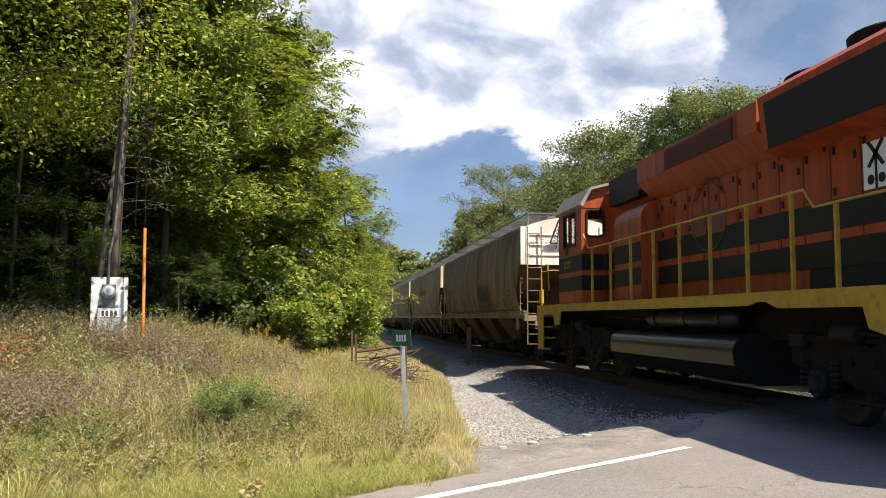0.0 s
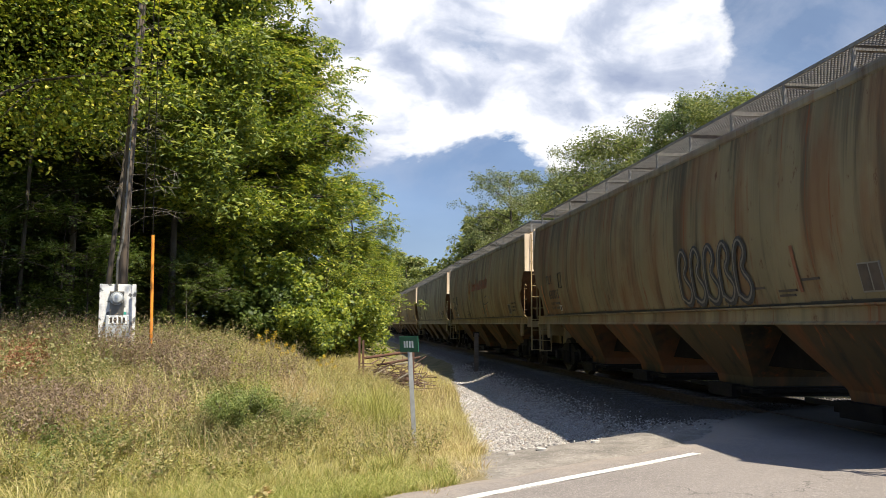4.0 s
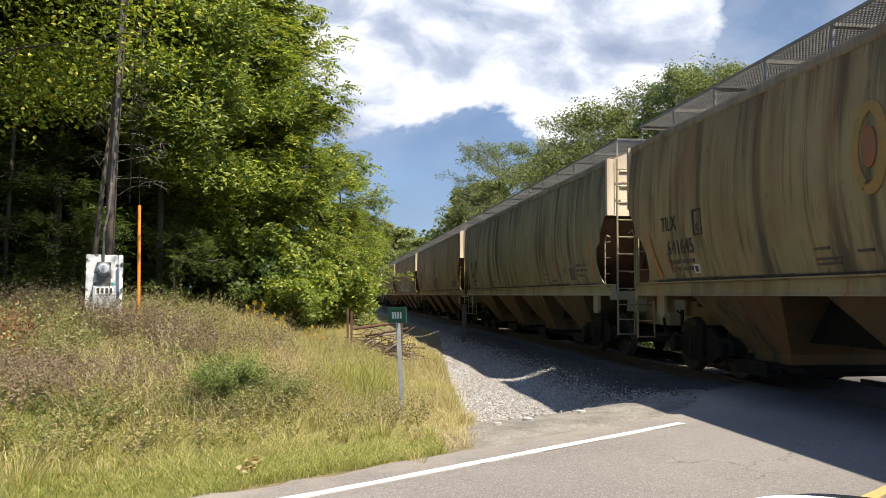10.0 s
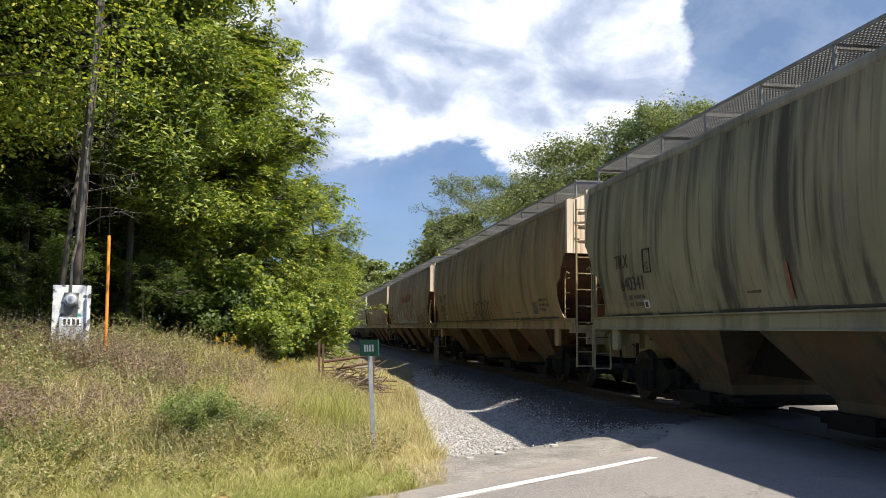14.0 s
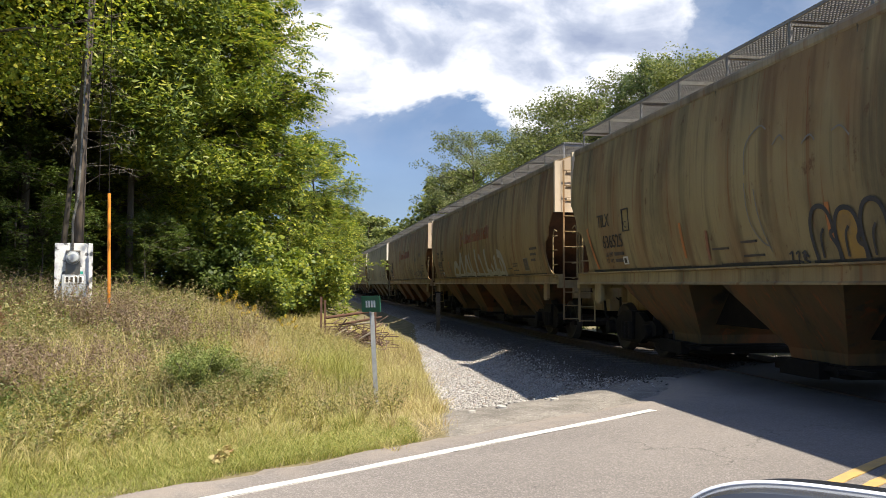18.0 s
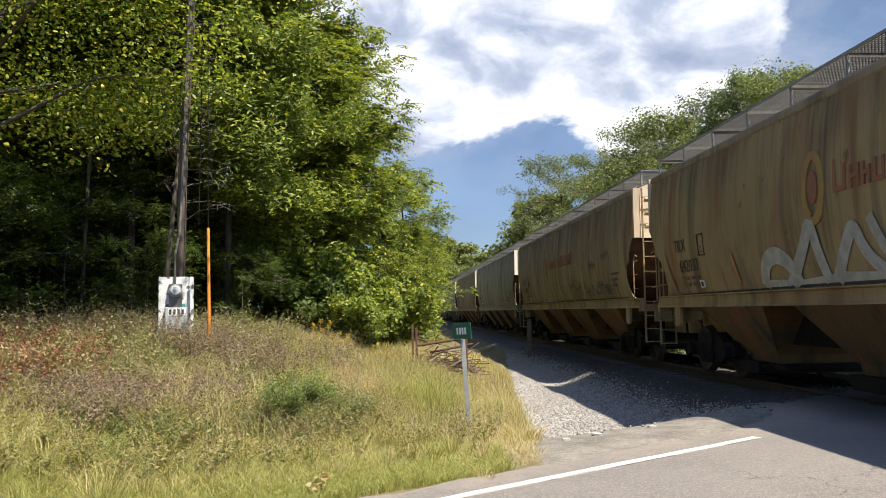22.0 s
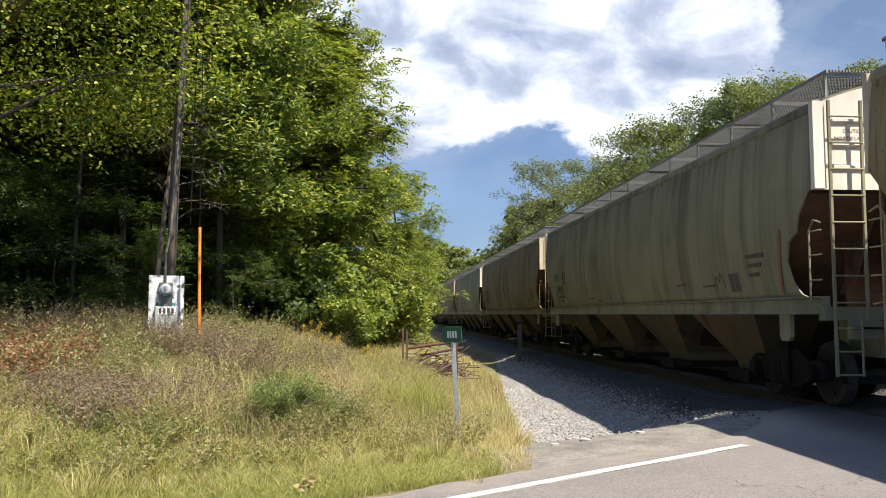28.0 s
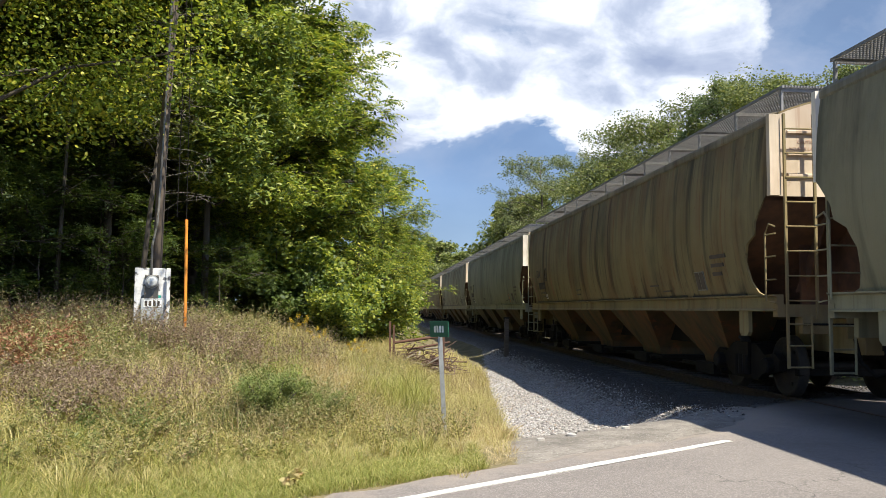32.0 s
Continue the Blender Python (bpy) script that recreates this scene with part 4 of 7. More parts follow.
    if k in (1, 4, 5):
        # the old owner's emblem: a gold ring, and red bars where its name stood
        for a0, a1, shift in ((-1.9, 1.5, 0.06), (1.6, 4.2, -0.05)):
            arc = np.linspace(a0, a1, 15)
            moon = [(2.0 - 0.30 * math.cos(a), 2.86 + 0.50 * math.sin(a)) for a in arc]
            moon += [(2.0 + shift - 0.235 * math.cos(a), 2.86 + 0.39 * math.sin(a)) for a in arc[::-1]]
            flat_on_side("emblem", moon, M["old_gold"], car, 0.004)
        flat_on_side("emblem", [(2.0 + 0.12 * math.cos(a), 2.86 + 0.22 * math.sin(a)) for a in np.linspace(0, 2 * math.pi, 17)[:-1]], M["old_red"], car, 0.009)
        y = 1.48
        for i, (w, h) in enumerate(((0.30, 0.42), (0.22, 0.28), (0.16, 0.28), (0.22, 0.28), (0.30, 0.48), (0.20, 0.28), (0.20, 0.28), (0.24, 0.36), (0.26, 0.36), (0.22, 0.36), (0.26, 0.36), (0.26, 0.36), (0.26, 0.42))):
            a, b, z = y, y - w, 2.72
            # each letter is a plain stroke block: two uprights and a bar
            bar(car, "name_bar", a, a - w * 0.24, z, z + h, M["old_red"])
            bar(car, "name_bar", b + w * 0.22, b, z, z + h * (1.0 if i % 2 else 0.8), M["old_red"])
            bar(car, "name_bar", a - w * 0.24, b + w * 0.22, z + h * (0.42 if i % 3 else 0.0), z + h * (0.42 if i % 3 else 0.0) + 0.06, M["old_red"])
            y -= w + 0.075
    if k == 0:
        for j in range(5):
            y = -1.5 - j * 0.5
            loop = [(y, 1.7), (y - 0.05, 2.3), (y - 0.25, 2.55), (y - 0.45, 2.3), (y - 0.2, 2.1), (y - 0.5, 1.85), (y - 0.25, 1.6), (y - 0.02, 1.72)]
            scrawl(car, loop, 0.13, M["spray_black"])
            scrawl(car, [(a + 0.015, b + 0.01) for a, b in loop], 0.035, M["spray_dim"], lift=0.012)
    if k == 1:
        for line in ([(-1.36, 1.95), (-1.53, 2.15), (-1.78, 2.08), (-2.24, 2.10), (-2.75, 2.17)], [(-1.82, 2.0), (-1.96, 1.72), (-2.18, 1.58)], [(-2.27, 2.02), (-2.44, 1.73)], [(-1.98, 2.34), (-2.25, 2.40), (-2.49, 2.41)],
                     [(-0.9, 1.72), (-1.1, 1.9), (-1.3, 1.7), (-1.55, 1.85)]):
            scrawl(car, line, 0.03, M["spray_black"])
        for y, z in ((-0.75, 2.15), (-1.0, 1.62), (-1.5, 1.66), (-2.9, 2.3), (-3.3, 1.8)):
            scrawl(car, [(y, z), (y - 0.12, z + 0.1), (y - 0.2, z - 0.04)], 0.05, M["spray_dim"])
    if k == 3:
        # rounded letters: pale fill, thick dark outline
        for j in range(6):
            y, h = 0.82 - j * 0.43, 0.62 - 0.05 * (j % 2)
            arch = [(y, 1.56), (y + 0.03, 1.56 + 0.6 * h), (y - 0.06, 1.56 + 0.93 * h), (y - 0.2, 1.56 + h), (y - 0.34, 1.56 + 0.9 * h), (y - 0.40, 1.56 + 0.55 * h), (y - 0.30, 1.86 - 0.1 * (j % 3)), (y - 0.42, 1.70), (y - 0.40, 1.56)]
            if j % 3 == 1:
                flat_on_side("graffiti_fill", arch, M["old_gold"], car, 0.003)
            scrawl(car, arch, 0.055, M["spray_black"])
            scrawl(car, [(y - 0.12, 1.60), (y - 0.14, 1.84), (y - 0.22, 1.92)], 0.035, M["spray_black"], lift=0.01)
        scrawl(car, [(0.98, 1.62), (1.06, 1.66), (1.10, 1.60), (1.0, 1.56)], 0.03, M["spray_black"])
        for j in range(3):
            y = 1.36 - j * 0.13
            scrawl(car, [(y, 1.66), (y - 0.09, 1.70), (y - 0.02, 1.58), (y - 0.12, 1.56)], 0.025, M["spray_black"])
        # ghosts of scrubbed tags above
        for line in ([(2.1, 2.7), (2.12, 3.1), (1.75, 3.3), (1.6, 3.2)], [(1.45, 2.98), (1.3, 3.1), (1.2, 3.0)], [(0.85, 2.9), (0.7, 3.0), (0.6, 2.9)], [(0.3, 2.95), (0.15, 3.0), (0.0, 2.85)], [(2.12, 2.6), (2.1, 2.1), (1.9, 1.85), (1.75, 1.78)], [(1.9, 2.5), (1.85, 2.1), (1.7, 1.7)]):
            scrawl(car, line, 0.022, M["spray_dim"])
    if k == 4:
        # big whitewashed letters, laid on with a roller
        for w, line in ((0.26, [(3.85, 1.6), (3.7, 1.95), (3.3, 2.08), (2.9, 1.9), (2.75, 1.6)]), (0.22, [(3.0, 1.6), (2.4, 2.1), (2.15, 2.46), (2.05, 2.0), (1.95, 1.6)]),
                        (0.20, [(1.75, 1.6), (1.3, 2.1), (1.1, 2.3), (0.95, 1.9), (0.6, 1.65)]), (0.17, [(0.75, 2.35), (0.55, 1.95), (0.35, 1.65), (0.0, 1.62)]),
                        (0.26, [(-0.38, 2.45), (-0.36, 2.1), (-0.5, 1.6)]), (0.18, [(-0.85, 2.22), (-1.1, 2.15), (-1.3, 1.8), (-1.5, 1.55)]), (0.24, [(-1.84, 2.4), (-1.88, 2.05), (-2.0, 1.65), (-2.5, 1.62)]),
                        (0.16, [(-2.6, 1.9), (-2.75, 1.75), (-2.8, 1.58)]), (0.26, [(-3.12, 2.15), (-3.2, 1.9), (-3.1, 1.65), (-3.6, 1.62)]), (0.24, [(-3.55, 2.22), (-4.0, 2.15), (-4.25, 1.85), (-4.22, 1.52)]),
                        (0.12, [(-3.75, 2.0), (-3.95, 1.8), (-3.85, 1.62)])):
            scrawl(car, line, w, M["spray_white"])
        flat_on_side("graffiti_block", [(3.9, 1.55), (0.2, 1.55), (0.3, 1.66), (1.5, 1.72), (2.6, 1.66), (3.8, 1.70)], M["spray_white"], car, 0.006)
        flat_on_side("graffiti_block", [(-0.1, 1.55), (-4.4, 1.55), (-4.3, 1.66), (-3.0, 1.70), (-1.6, 1.64), (-0.2, 1.68)], M["spray_white"], car, 0.006)
    if k == 5:
        # a row of jagged tags low on the side, two small ones above
        y = -1.9
        for j in range(17):
            w, h = rng.uniform(0.16, 0.34), rng.uniform(0.3, 0.62) if j > 4 else rng.uniform(0.5, 0.85)
            scrawl(car, [(y, 1.6), (y - 0.02, 1.6 + h), (y - w * 0.4, 1.6 + 0.35 * h), (y - w * 0.7, 1.6 + h * rng.uniform(0.6, 1.0)), (y - w, 1.6 + 0.15 * h), (y - w * 1.3, 1.72)], 0.034, M["spray_black"])
            y -= w * (1.25 if j != 4 else 3.0)
        for j in range(14):
            y = -3.9 - 0.2 * j
            scrawl(car, [(y, 1.555), (y - 0.03, 1.62 + 0.06 * (j % 3)), (y - 0.13, 1.56), (y - 0.16, 1.66)], 0.022, M["spray_dim"])
        for y, z in ((-4.7, 2.42), (-6.2, 2.62)):
            for j in range(5):
                scrawl(car, [(y, z), (y - 0.03, z + rng.uniform(0.15, 0.3)), (y - 0.12, z + 0.05), (y - 0.2, z + rng.uniform(0.1, 0.24)), (y - 0.24, z - 0.05)], 0.026, M["spray_black"])
                y -= 0.17
    if k in (2, 6):
        scrawl(car, [(-5.8, 1.72), (-5.85, 2.0), (-6.0, 1.8), (-6.05, 2.05), (-6.2, 1.75)], 0.03, M["spray_black"])
    if k == 0:
        part("brake_wheel", shared("brake", brake_gear), M["dark_steel"], car, "spoked brake wheel on a gear box")
        # brake platform folded against the end: a tilted frame with open lattice, on two struts
        def tilt(x, k, lift=0.0):
            return (x, -END - 0.05 - 0.42 * k - lift, 3.62 + 0.68 * k)
        frame_ = Solid()
        for a_, b_ in ((tilt(-0.62, 0), tilt(-0.45, 1)), (tilt(0.40, 0), tilt(0.45, 1)), (tilt(-0.62, 0), tilt(0.40, 0)), (tilt(-0.45, 1), tilt(0.45, 1))):
            frame_.tube([a_, b_], 0.03, 6)
        platform = part("brake_platform", frame_, M["grating"], car, "tilted steel platform with open lattice")
        vent = Solid()
        for i in range(-7, 9):
            for sg in (-1, 1):
                run = []
                for q in range(9):
                    u = -0.58 + i * 0.125 + (q / 8 if sg > 0 else 1 - q / 8) * 0.9
                    if -0.58 + 0.13 * q / 8 <= u <= 0.41:
                        run.append(tilt(u, 0.02 + 0.96 * q / 8, 0.01))
                if len(run) > 1:
                    vent.tube([run[0], run[-1]], 0.010, 5)
        part("lattice", vent, M["grating"], platform)
        for x in (-0.42, 0.42):
            part("strut", Solid().tube([tilt(x, 1), (x, -END - 0.02, 3.45)], 0.016, 6), M["grating"], platform)
    # warning on the upper end panel
    m = Matrix((Vector((1, 0, 0)), Vector((0, 0, 1)), Vector((0, -1, 0)))).transposed().to_4x4()
    for i, tx in enumerate(("CAUTION", "NO SIDE LADDER")):
        m.translation = Vector((-1.22 + 0.12 * (1 - i), -END - 0.004, 3.72 - 0.1 * i))
        writing("lettering", tx, 0.068, m, M["warning_red"], car)


for key, a_, b_ in (("stencil_dim", (0.06, 0.045, 0.035), (0.09, 0.07, 0.05)), ("label_white", (0.55, 0.53, 0.47), (0.45, 0.43, 0.38)), ("seam", (0.13, 0.11, 0.075), (0.09, 0.075, 0.05)),
                    ("primer_orange", (0.50, 0.17, 0.035), (0.40, 0.15, 0.04)), ("primer_rust", (0.20, 0.075, 0.035), (0.26, 0.11, 0.05)), ("old_gold", (0.32, 0.19, 0.04), (0.24, 0.15, 0.05)),
                    ("old_red", (0.27, 0.085, 0.03), (0.20, 0.095, 0.045)), ("spray_black", (0.03, 0.03, 0.035), (0.05, 0.045, 0.04)), ("label_dull", (0.22, 0.205, 0.16), (0.17, 0.16, 0.13)), ("spray_dim", (0.15, 0.14, 0.12), (0.20, 0.18, 0.145)), ("spray_white", (0.37, 0.36, 0.32), (0.27, 0.26, 0.22)),
                    ("ledge_shadow", (0.035, 0.03, 0.022), (0.06, 0.05, 0.035)), ("warning_red", (0.40, 0.25, 0.18), (0.44, 0.30, 0.22))):
    M[key] = worn(key, a_, b_, 5, 0.75, dirt=0.45, grime=tuple((c * 0.5 + 0.05) for c in b_))

PAINTS = [
    # base colour, rust, streaks, seed
    ((0.250, 0.222, 0.150), 0.46, 0.60, 1.0, "dirty tan"),
    ((0.300, 0.262, 0.160), 0.30, 0.62, 2.3, "dirty cream"),
    ((0.275, 0.275, 0.205), 0.10, 0.70, 3.1, "grimy grey-green"),
    ((0.320, 0.270, 0.160), 0.34, 0.40, 4.7, "rust-streaked tan"),
    ((0.310, 0.250, 0.150), 0.36, 0.45, 5.2, "rust-streaked cream"),
    ((0.300, 0.258, 0.165), 0.42, 0.50, 6.9, "stained tan"),
    ((0.270, 0.275, 0.215), 0.06, 0.34, 7.4, "faded grey-green"),
    ((0.245, 0.215, 0.125), 0.28, 0.70, 8.8, "dirty olive tan"),
    ((0.270, 0.290, 0.230), 0.05, 0.28, 9.1, "pale grey-green"),
]
CARS = []


def build_cars():
    for k in range(13):
        base, rust, streak, seed, word = PAINTS[k] if k < len(PAINTS) else PAINTS[(k * 5 + 2) % len(PAINTS)]
        base = tuple(c * q for c, q in zip(base, (0.82, 0.745, 0.60)))
        paint = hopper_paint("hopper_paint", base, rust, streak, seed + k)
        trim = hopper_paint("hopper_trim", tuple(c * 1.06 for c in base), rust * 0.8, 0.35, seed + 20)
        # chord paint lightened for the sky light on its rounded top
        chord = hopper_paint("hopper_chord_skylit", tuple(c * 0.75 + 0.09 for c in base), rust * 0.5, 0.25, seed + 30)
        # bay paint: rustier, and darkened for the shade below the sill
        shaded_bay_paint = hopper_paint("hopper_bay", tuple(c * q for c, q in zip(base, (0.34, 0.30, 0.28))), min(1, rust + 0.15), 0.85, seed + 60)
        white = hopper_paint("hopper_end", (0.68, 0.63, 0.55) if k in (0, 6, 8) else (0.55, 0.46, 0.35), 0.06 + rust * 0.5, 0.2, seed + 40, (0.25, 0.2, 0.13))
        car = hopper_car(word + " covered hopper car, weathered, with roof walkways, on rails", paint, trim, white, shaded_bay_paint, chord)
        car.matrix_basis = pose(TRACK_X, 34.3 + CAR * k, 0)
        CARS.append(car)
        decorate(car, k)


build_cars()

# ---- the locomotive ----
def build_loco():
    """Six-axle road switcher, cab end coupled to the first car; y runs from the rear coupler (0) forwards (negative)."""
    loco = thing("locomotive", "orange and black diesel locomotive with yellow sill and handrails, on rails", "locomotive")
    O, B, Y, D = M["loco_orange"], M["loco_black"], M["loco_yellow"], M["dark_steel"]
    # frame and walkway
    s = Solid()
    s.box(-1.50, 1.50, -21.3, -1.35, 1.60, 1.66)
    s.prism([(-1.35, 1.66), (-1.35, 1.40), (-3.1, 1.40), (-3.3, 1.14), (-3.62, 1.14), (-3.8, 1.48), (-13.5, 1.48), (-13.75, 1.53), (-14.0, 1.53), (-14.3, 1.44), (-16.05, 1.44), (-16.15, 1.2), (-16.5, 1.12), (-17.0, 1.12), (-17.2, 1.44), (-21.3, 1.44), (-21.3, 1.66)][::-1], -1.53, -1.49, "x")
    s.prism([(-1.35, 1.66), (-1.35, 1.44), (-21.3, 1.44), (-21.3, 1.66)][::-1], 1.49, 1.53, "x")
    part("side_frame", s, Y, loco, "yellow walkway sill")
    part("underframe", Solid().box(-0.9, 0.9, -21.2, -1.4, 1.0, 1.6), D, loco)
    # pilot and steps at the cab end
    s = Solid()
    s.box(-1.5, 1.5, -1.40, -1.30, 0.45, 1.66)
    part("pilot", s, D, loco)
    for sgn in (-1, 1):
        x0, x1 = sorted((sgn * 1.02, sgn * 1.52))
        st = part("boarding_steps", Solid().box(x0, x0 + 0.03, -2.0, -1.42, 0.45, 1.66), Y, loco, "yellow boarding steps")
        part("stringer", Solid().box(x1 - 0.03, x1, -1.50, -1.42, 0.42, 1.66), Y, st)
        for z in (0.45, 0.75, 1.05, 1.35):
            part("step", Solid().box(x0 + 0.03, x1 - 0.03, -2.0, -1.42, z, z + 0.04), Y, st)
    # short nose, cab
    s = Solid()
    nose = [(-0.78, 1.66), (0.78, 1.66), (0.78, 2.95), (0.62, 3.12), (-0.62, 3.12), (-0.78, 2.95)]
    s.prism(nose, -3.6, -2.05, "y")
    part("nose", s, O, loco)
    s = Solid()
    cab = [(-1.50, 1.66), (1.50, 1.66), (1.50, 3.92), (1.28, 4.32), (0.6, 4.50), (-0.6, 4.50), (-1.28, 4.32), (-1.50, 3.92)]
    # walls with real openings: strips round two windows at the sides, plates at the ends
    t = 0.06
    cabo = part("cab", Solid().prism([(-1.5, 3.86), (1.5, 3.86), (1.5, 3.94), (1.28, 4.33), (0.6, 4.5), (-0.6, 4.5), (-1.28, 4.33), (-1.5, 3.94)], -3.68, -3.62, "y"), O, loco, "orange cab with dark windows")
    part("rear_gable", Solid().prism([(-1.5, 3.86), (1.5, 3.86), (1.5, 3.94), (1.28, 4.33), (0.6, 4.5), (-0.6, 4.5), (-1.28, 4.33), (-1.5, 3.94)], -5.61, -5.55, "y"), O, cabo)
    for sgn in (-1, 1):
        x0, x1 = sorted((sgn * 1.50, sgn * (1.50 - t)))
        for nm, y0, y1, z0, z1 in (("side_wall", -5.55, -3.68, 1.66, 3.05), ("side_header", -5.55, -3.68, 3.82, 3.94), ("window_post", -5.55, -5.12, 3.05, 3.82), ("window_post", -4.10, -3.68, 3.05, 3.82), ("window_post", -4.62, -4.56, 3.05, 3.82)):
            part(nm, Solid().box(x0, x1, y0, y1, z0, z1), O, cabo)
    part("front_wall", Solid().box(-1.5, 1.5, -3.68, -3.62, 1.66, 3.2), O, cabo)
    for x0, x1 in ((-1.5, -1.3), (-0.1, 0.1), (1.3, 1.5)):
        part("front_post", Solid().box(x0, x1, -3.68, -3.62, 3.2, 3.86), O, cabo)
    part("rear_wall", Solid().box(0.9, 1.5, -5.61, -5.55, 1.66, 3.86), O, cabo)
    for x0, x1, z0, z1 in ((-1.5, -0.9, 1.66, 3.2), (-1.5, -0.9, 3.84, 3.88), (-1.5, -1.37, 3.2, 3.84), (-0.96, -0.9, 3.2, 3.84)):
        part("rear_wall", Solid().box(x0, x1, -5.61, -5.55, z0, z1), O, cabo)
    s = Solid()
    s.prism([(x * 1.04, z + 0.03) for x, z in cab[2:]] + [(x, z - 0.02) for x, z in cab[2:][::-1]], -5.75, -3.45, "y")
    part("cab_roof", s, M["roof_grey"], cabo, "weathered grey cab roof")
    s = Solid()
    for y0, y1 in ((-5.12, -4.62), (-4.56, -4.10)):
        s.box(-1.47, -1.462, y0, y1, 3.05, 3.82)
    part("side_window", s, M["clear_glass"], cabo)
    part("rear_window", Solid().box(-1.37, -0.96, -5.585, -5.577, 3.2, 3.84), M["clear_glass"], cabo)
    s = Solid()
    for y in (-5.12, -4.59, -4.10):
        s.box(-1.515, -1.46, y - 0.02, y + 0.02, 3.03, 3.84)
    s.box(-1.515, -1.46, -5.14, -4.08, 3.02, 3.06), s.box(-1.515, -1.46, -5.14, -4.08, 3.81, 3.85)
    part("window_frame", s, B, cabo)
    # rubber frame with rounded corners
    ring = []
    for cx, cz, a0 in ((-1.05, 3.75, 0), (-1.29, 3.75, 90), (-1.29, 3.30, 180), (-1.05, 3.30, 270)):
        ring += [(cx + 0.085 * math.cos(radians(a0 + q)), -5.615, cz + 0.085 * math.sin(radians(a0 + q))) for q in (0, 30, 60, 90)]
    s = Solid().tube(ring + ring[:2], 0.028, 6)
    for cx, cz in ((-1, 1), (1, 1), (-1, -1), (1, -1)):
        s.prism([(-1.165 + cx * 0.205, 3.52 + cz * 0.32), (-1.165 + cx * 0.10, 3.52 + cz * 0.32), (-1.165 + cx * 0.205, 3.52 + cz * 0.22)][::cx * cz], -5.622, -5.55, "y")
    part("window_frame", s, B, cabo)
    # long hood
    s = Solid()
    hood = [(-0.92, 1.66), (0.92, 1.66), (0.92, 4.20), (0.70, 4.42), (-0.70, 4.42), (-0.92, 4.20)]
    s.prism(hood, -20.4, -5.62, "y")
    hoodo = part("long_hood", s, O, loco, "orange hood with doors and black bands")
    for i, y in enumerate(np.arange(-8.75, -20.0, -0.62)):
        d = part("hood_door", shared("hood_door", lambda: Solid().rbox(-0.945, -0.915, -0.29, 0.29, 2.06, 3.62, 0.008).mesh("hood_door")), O, hoodo)
        d.matrix_basis = pose(0, y, 0)
    # latches and hinges on the doors
    latch = Solid().rbox(-0.962, -0.94, -0.022, 0.022, -0.05, 0.05, 0.004).mesh("latch")
    for i, y in enumerate(np.arange(-8.75, -20.0, -0.62)):
        for dy, z in ((0.22, 3.42), (0.22, 2.9), (-0.2, 3.5 if i % 2 else 3.3)):
            part("latch", latch, B, hoodo).matrix_basis = pose(0, y + dy, z)
    part("roof_rib", Solid().box(-0.955, -0.92, -20.3, -13.4, 3.50, 3.54), O, hoodo)
    part("filter_housing", Solid().rbox(-1.12, -0.9, -8.32, -6.5, 3.78, 4.38, 0.02), B, hoodo, "black intake grille")
    top = [(-0.92 - 0.38 * math.cos(q), 3.22 + 0.40 * math.sin(q)) for q in np.linspace(0, math.pi / 2, 9)]
    blower = part("blower_housing", Solid().prism([(-0.92, 1.67), (-1.30, 1.67)] + top, -8.9, -7.35, "y"), O, hoodo, "orange blower housing with a rounded top")
    for z0, z1 in ((1.96, 2.30), (2.42, 2.80)):
        part("paint_band", Solid().box(-1.307, -1.301, -8.89, -7.36, z0, z1), B, blower)
    s = Solid()
    s.prism([(-0.92, 3.62), (-1.26, 3.98), (-1.26, 4.40), (-0.92, 4.56), (0.92, 4.56), (1.26, 4.40), (1.26, 3.98), (0.92, 3.62)], -13.4, -8.65, "y")
    part("brake_hatch", s, O, hoodo, "orange flared hatch")
    s = Solid()
    s.prism([(-1.265, 3.99), (-1.285, 3.99), (-1.285, 4.34), (-1.265, 4.34)], -12.7, -10.1, "y")
    for i in range(7):
        s.box(-1.293, -1.28, -12.7, -10.1, 4.02 + i * 0.045, 4.035 + i * 0.045)
    part("intake_grille", s, M["dark_red"], hoodo, "dark red grille")
    s = Solid()
    s.prism([(-0.92, 3.5), (-1.30, 3.62), (-1.38, 4.36), (-0.9, 4.66), (0.9, 4.66), (1.38, 4.36), (1.30, 3.62), (0.92, 3.5)], -20.2, -13.65, "y")
    part("radiator_hatch", s, O, hoodo)
    part("radiator_grille", Solid().prism([(-1.305, 3.62), (-1.325, 3.62), (-1.385, 4.25), (-1.365, 4.27)], -20.0, -13.82, "y"), B, hoodo, "black radiator grille")
    for y in (-13.2, -14.75, -16.4, -18.0):
        part("fan", Solid().lathe((0, y, 4.56 if y > -13.5 else 4.66), [(0.0, 0.60), (0.30, 0.62), (0.33, 0.58), (0.33, 0.01)], "z", 26), D, hoodo)
    # bands of paint on hood, cab and nose
    for z0, z1, nm in ((1.96, 2.30, "b"), (2.42, 2.80, "b")):
        part("paint_band", Solid().box(-0.952, -0.946, -20.2, -5.63, z0, z1), B, hoodo, "black band")
        part("paint_band", Solid().box(-0.934, -0.921, -20.2, -14.08, 1.67, 1.955), B, hoodo, "black band") if z0 < 2 else None
        part("paint_band", Solid().box(-1.506, -1.501, -5.6, -3.63, z0, z1), B, cabo, "black band")
        part("paint_band", Solid().box(-1.5, -0.96, -5.618, -5.612, z0, z1), B, cabo, "black band")
        part("paint_band", Solid().box(-0.79, -0.781, -3.6, -2.06, z0, z1), B, cabo, "black band")
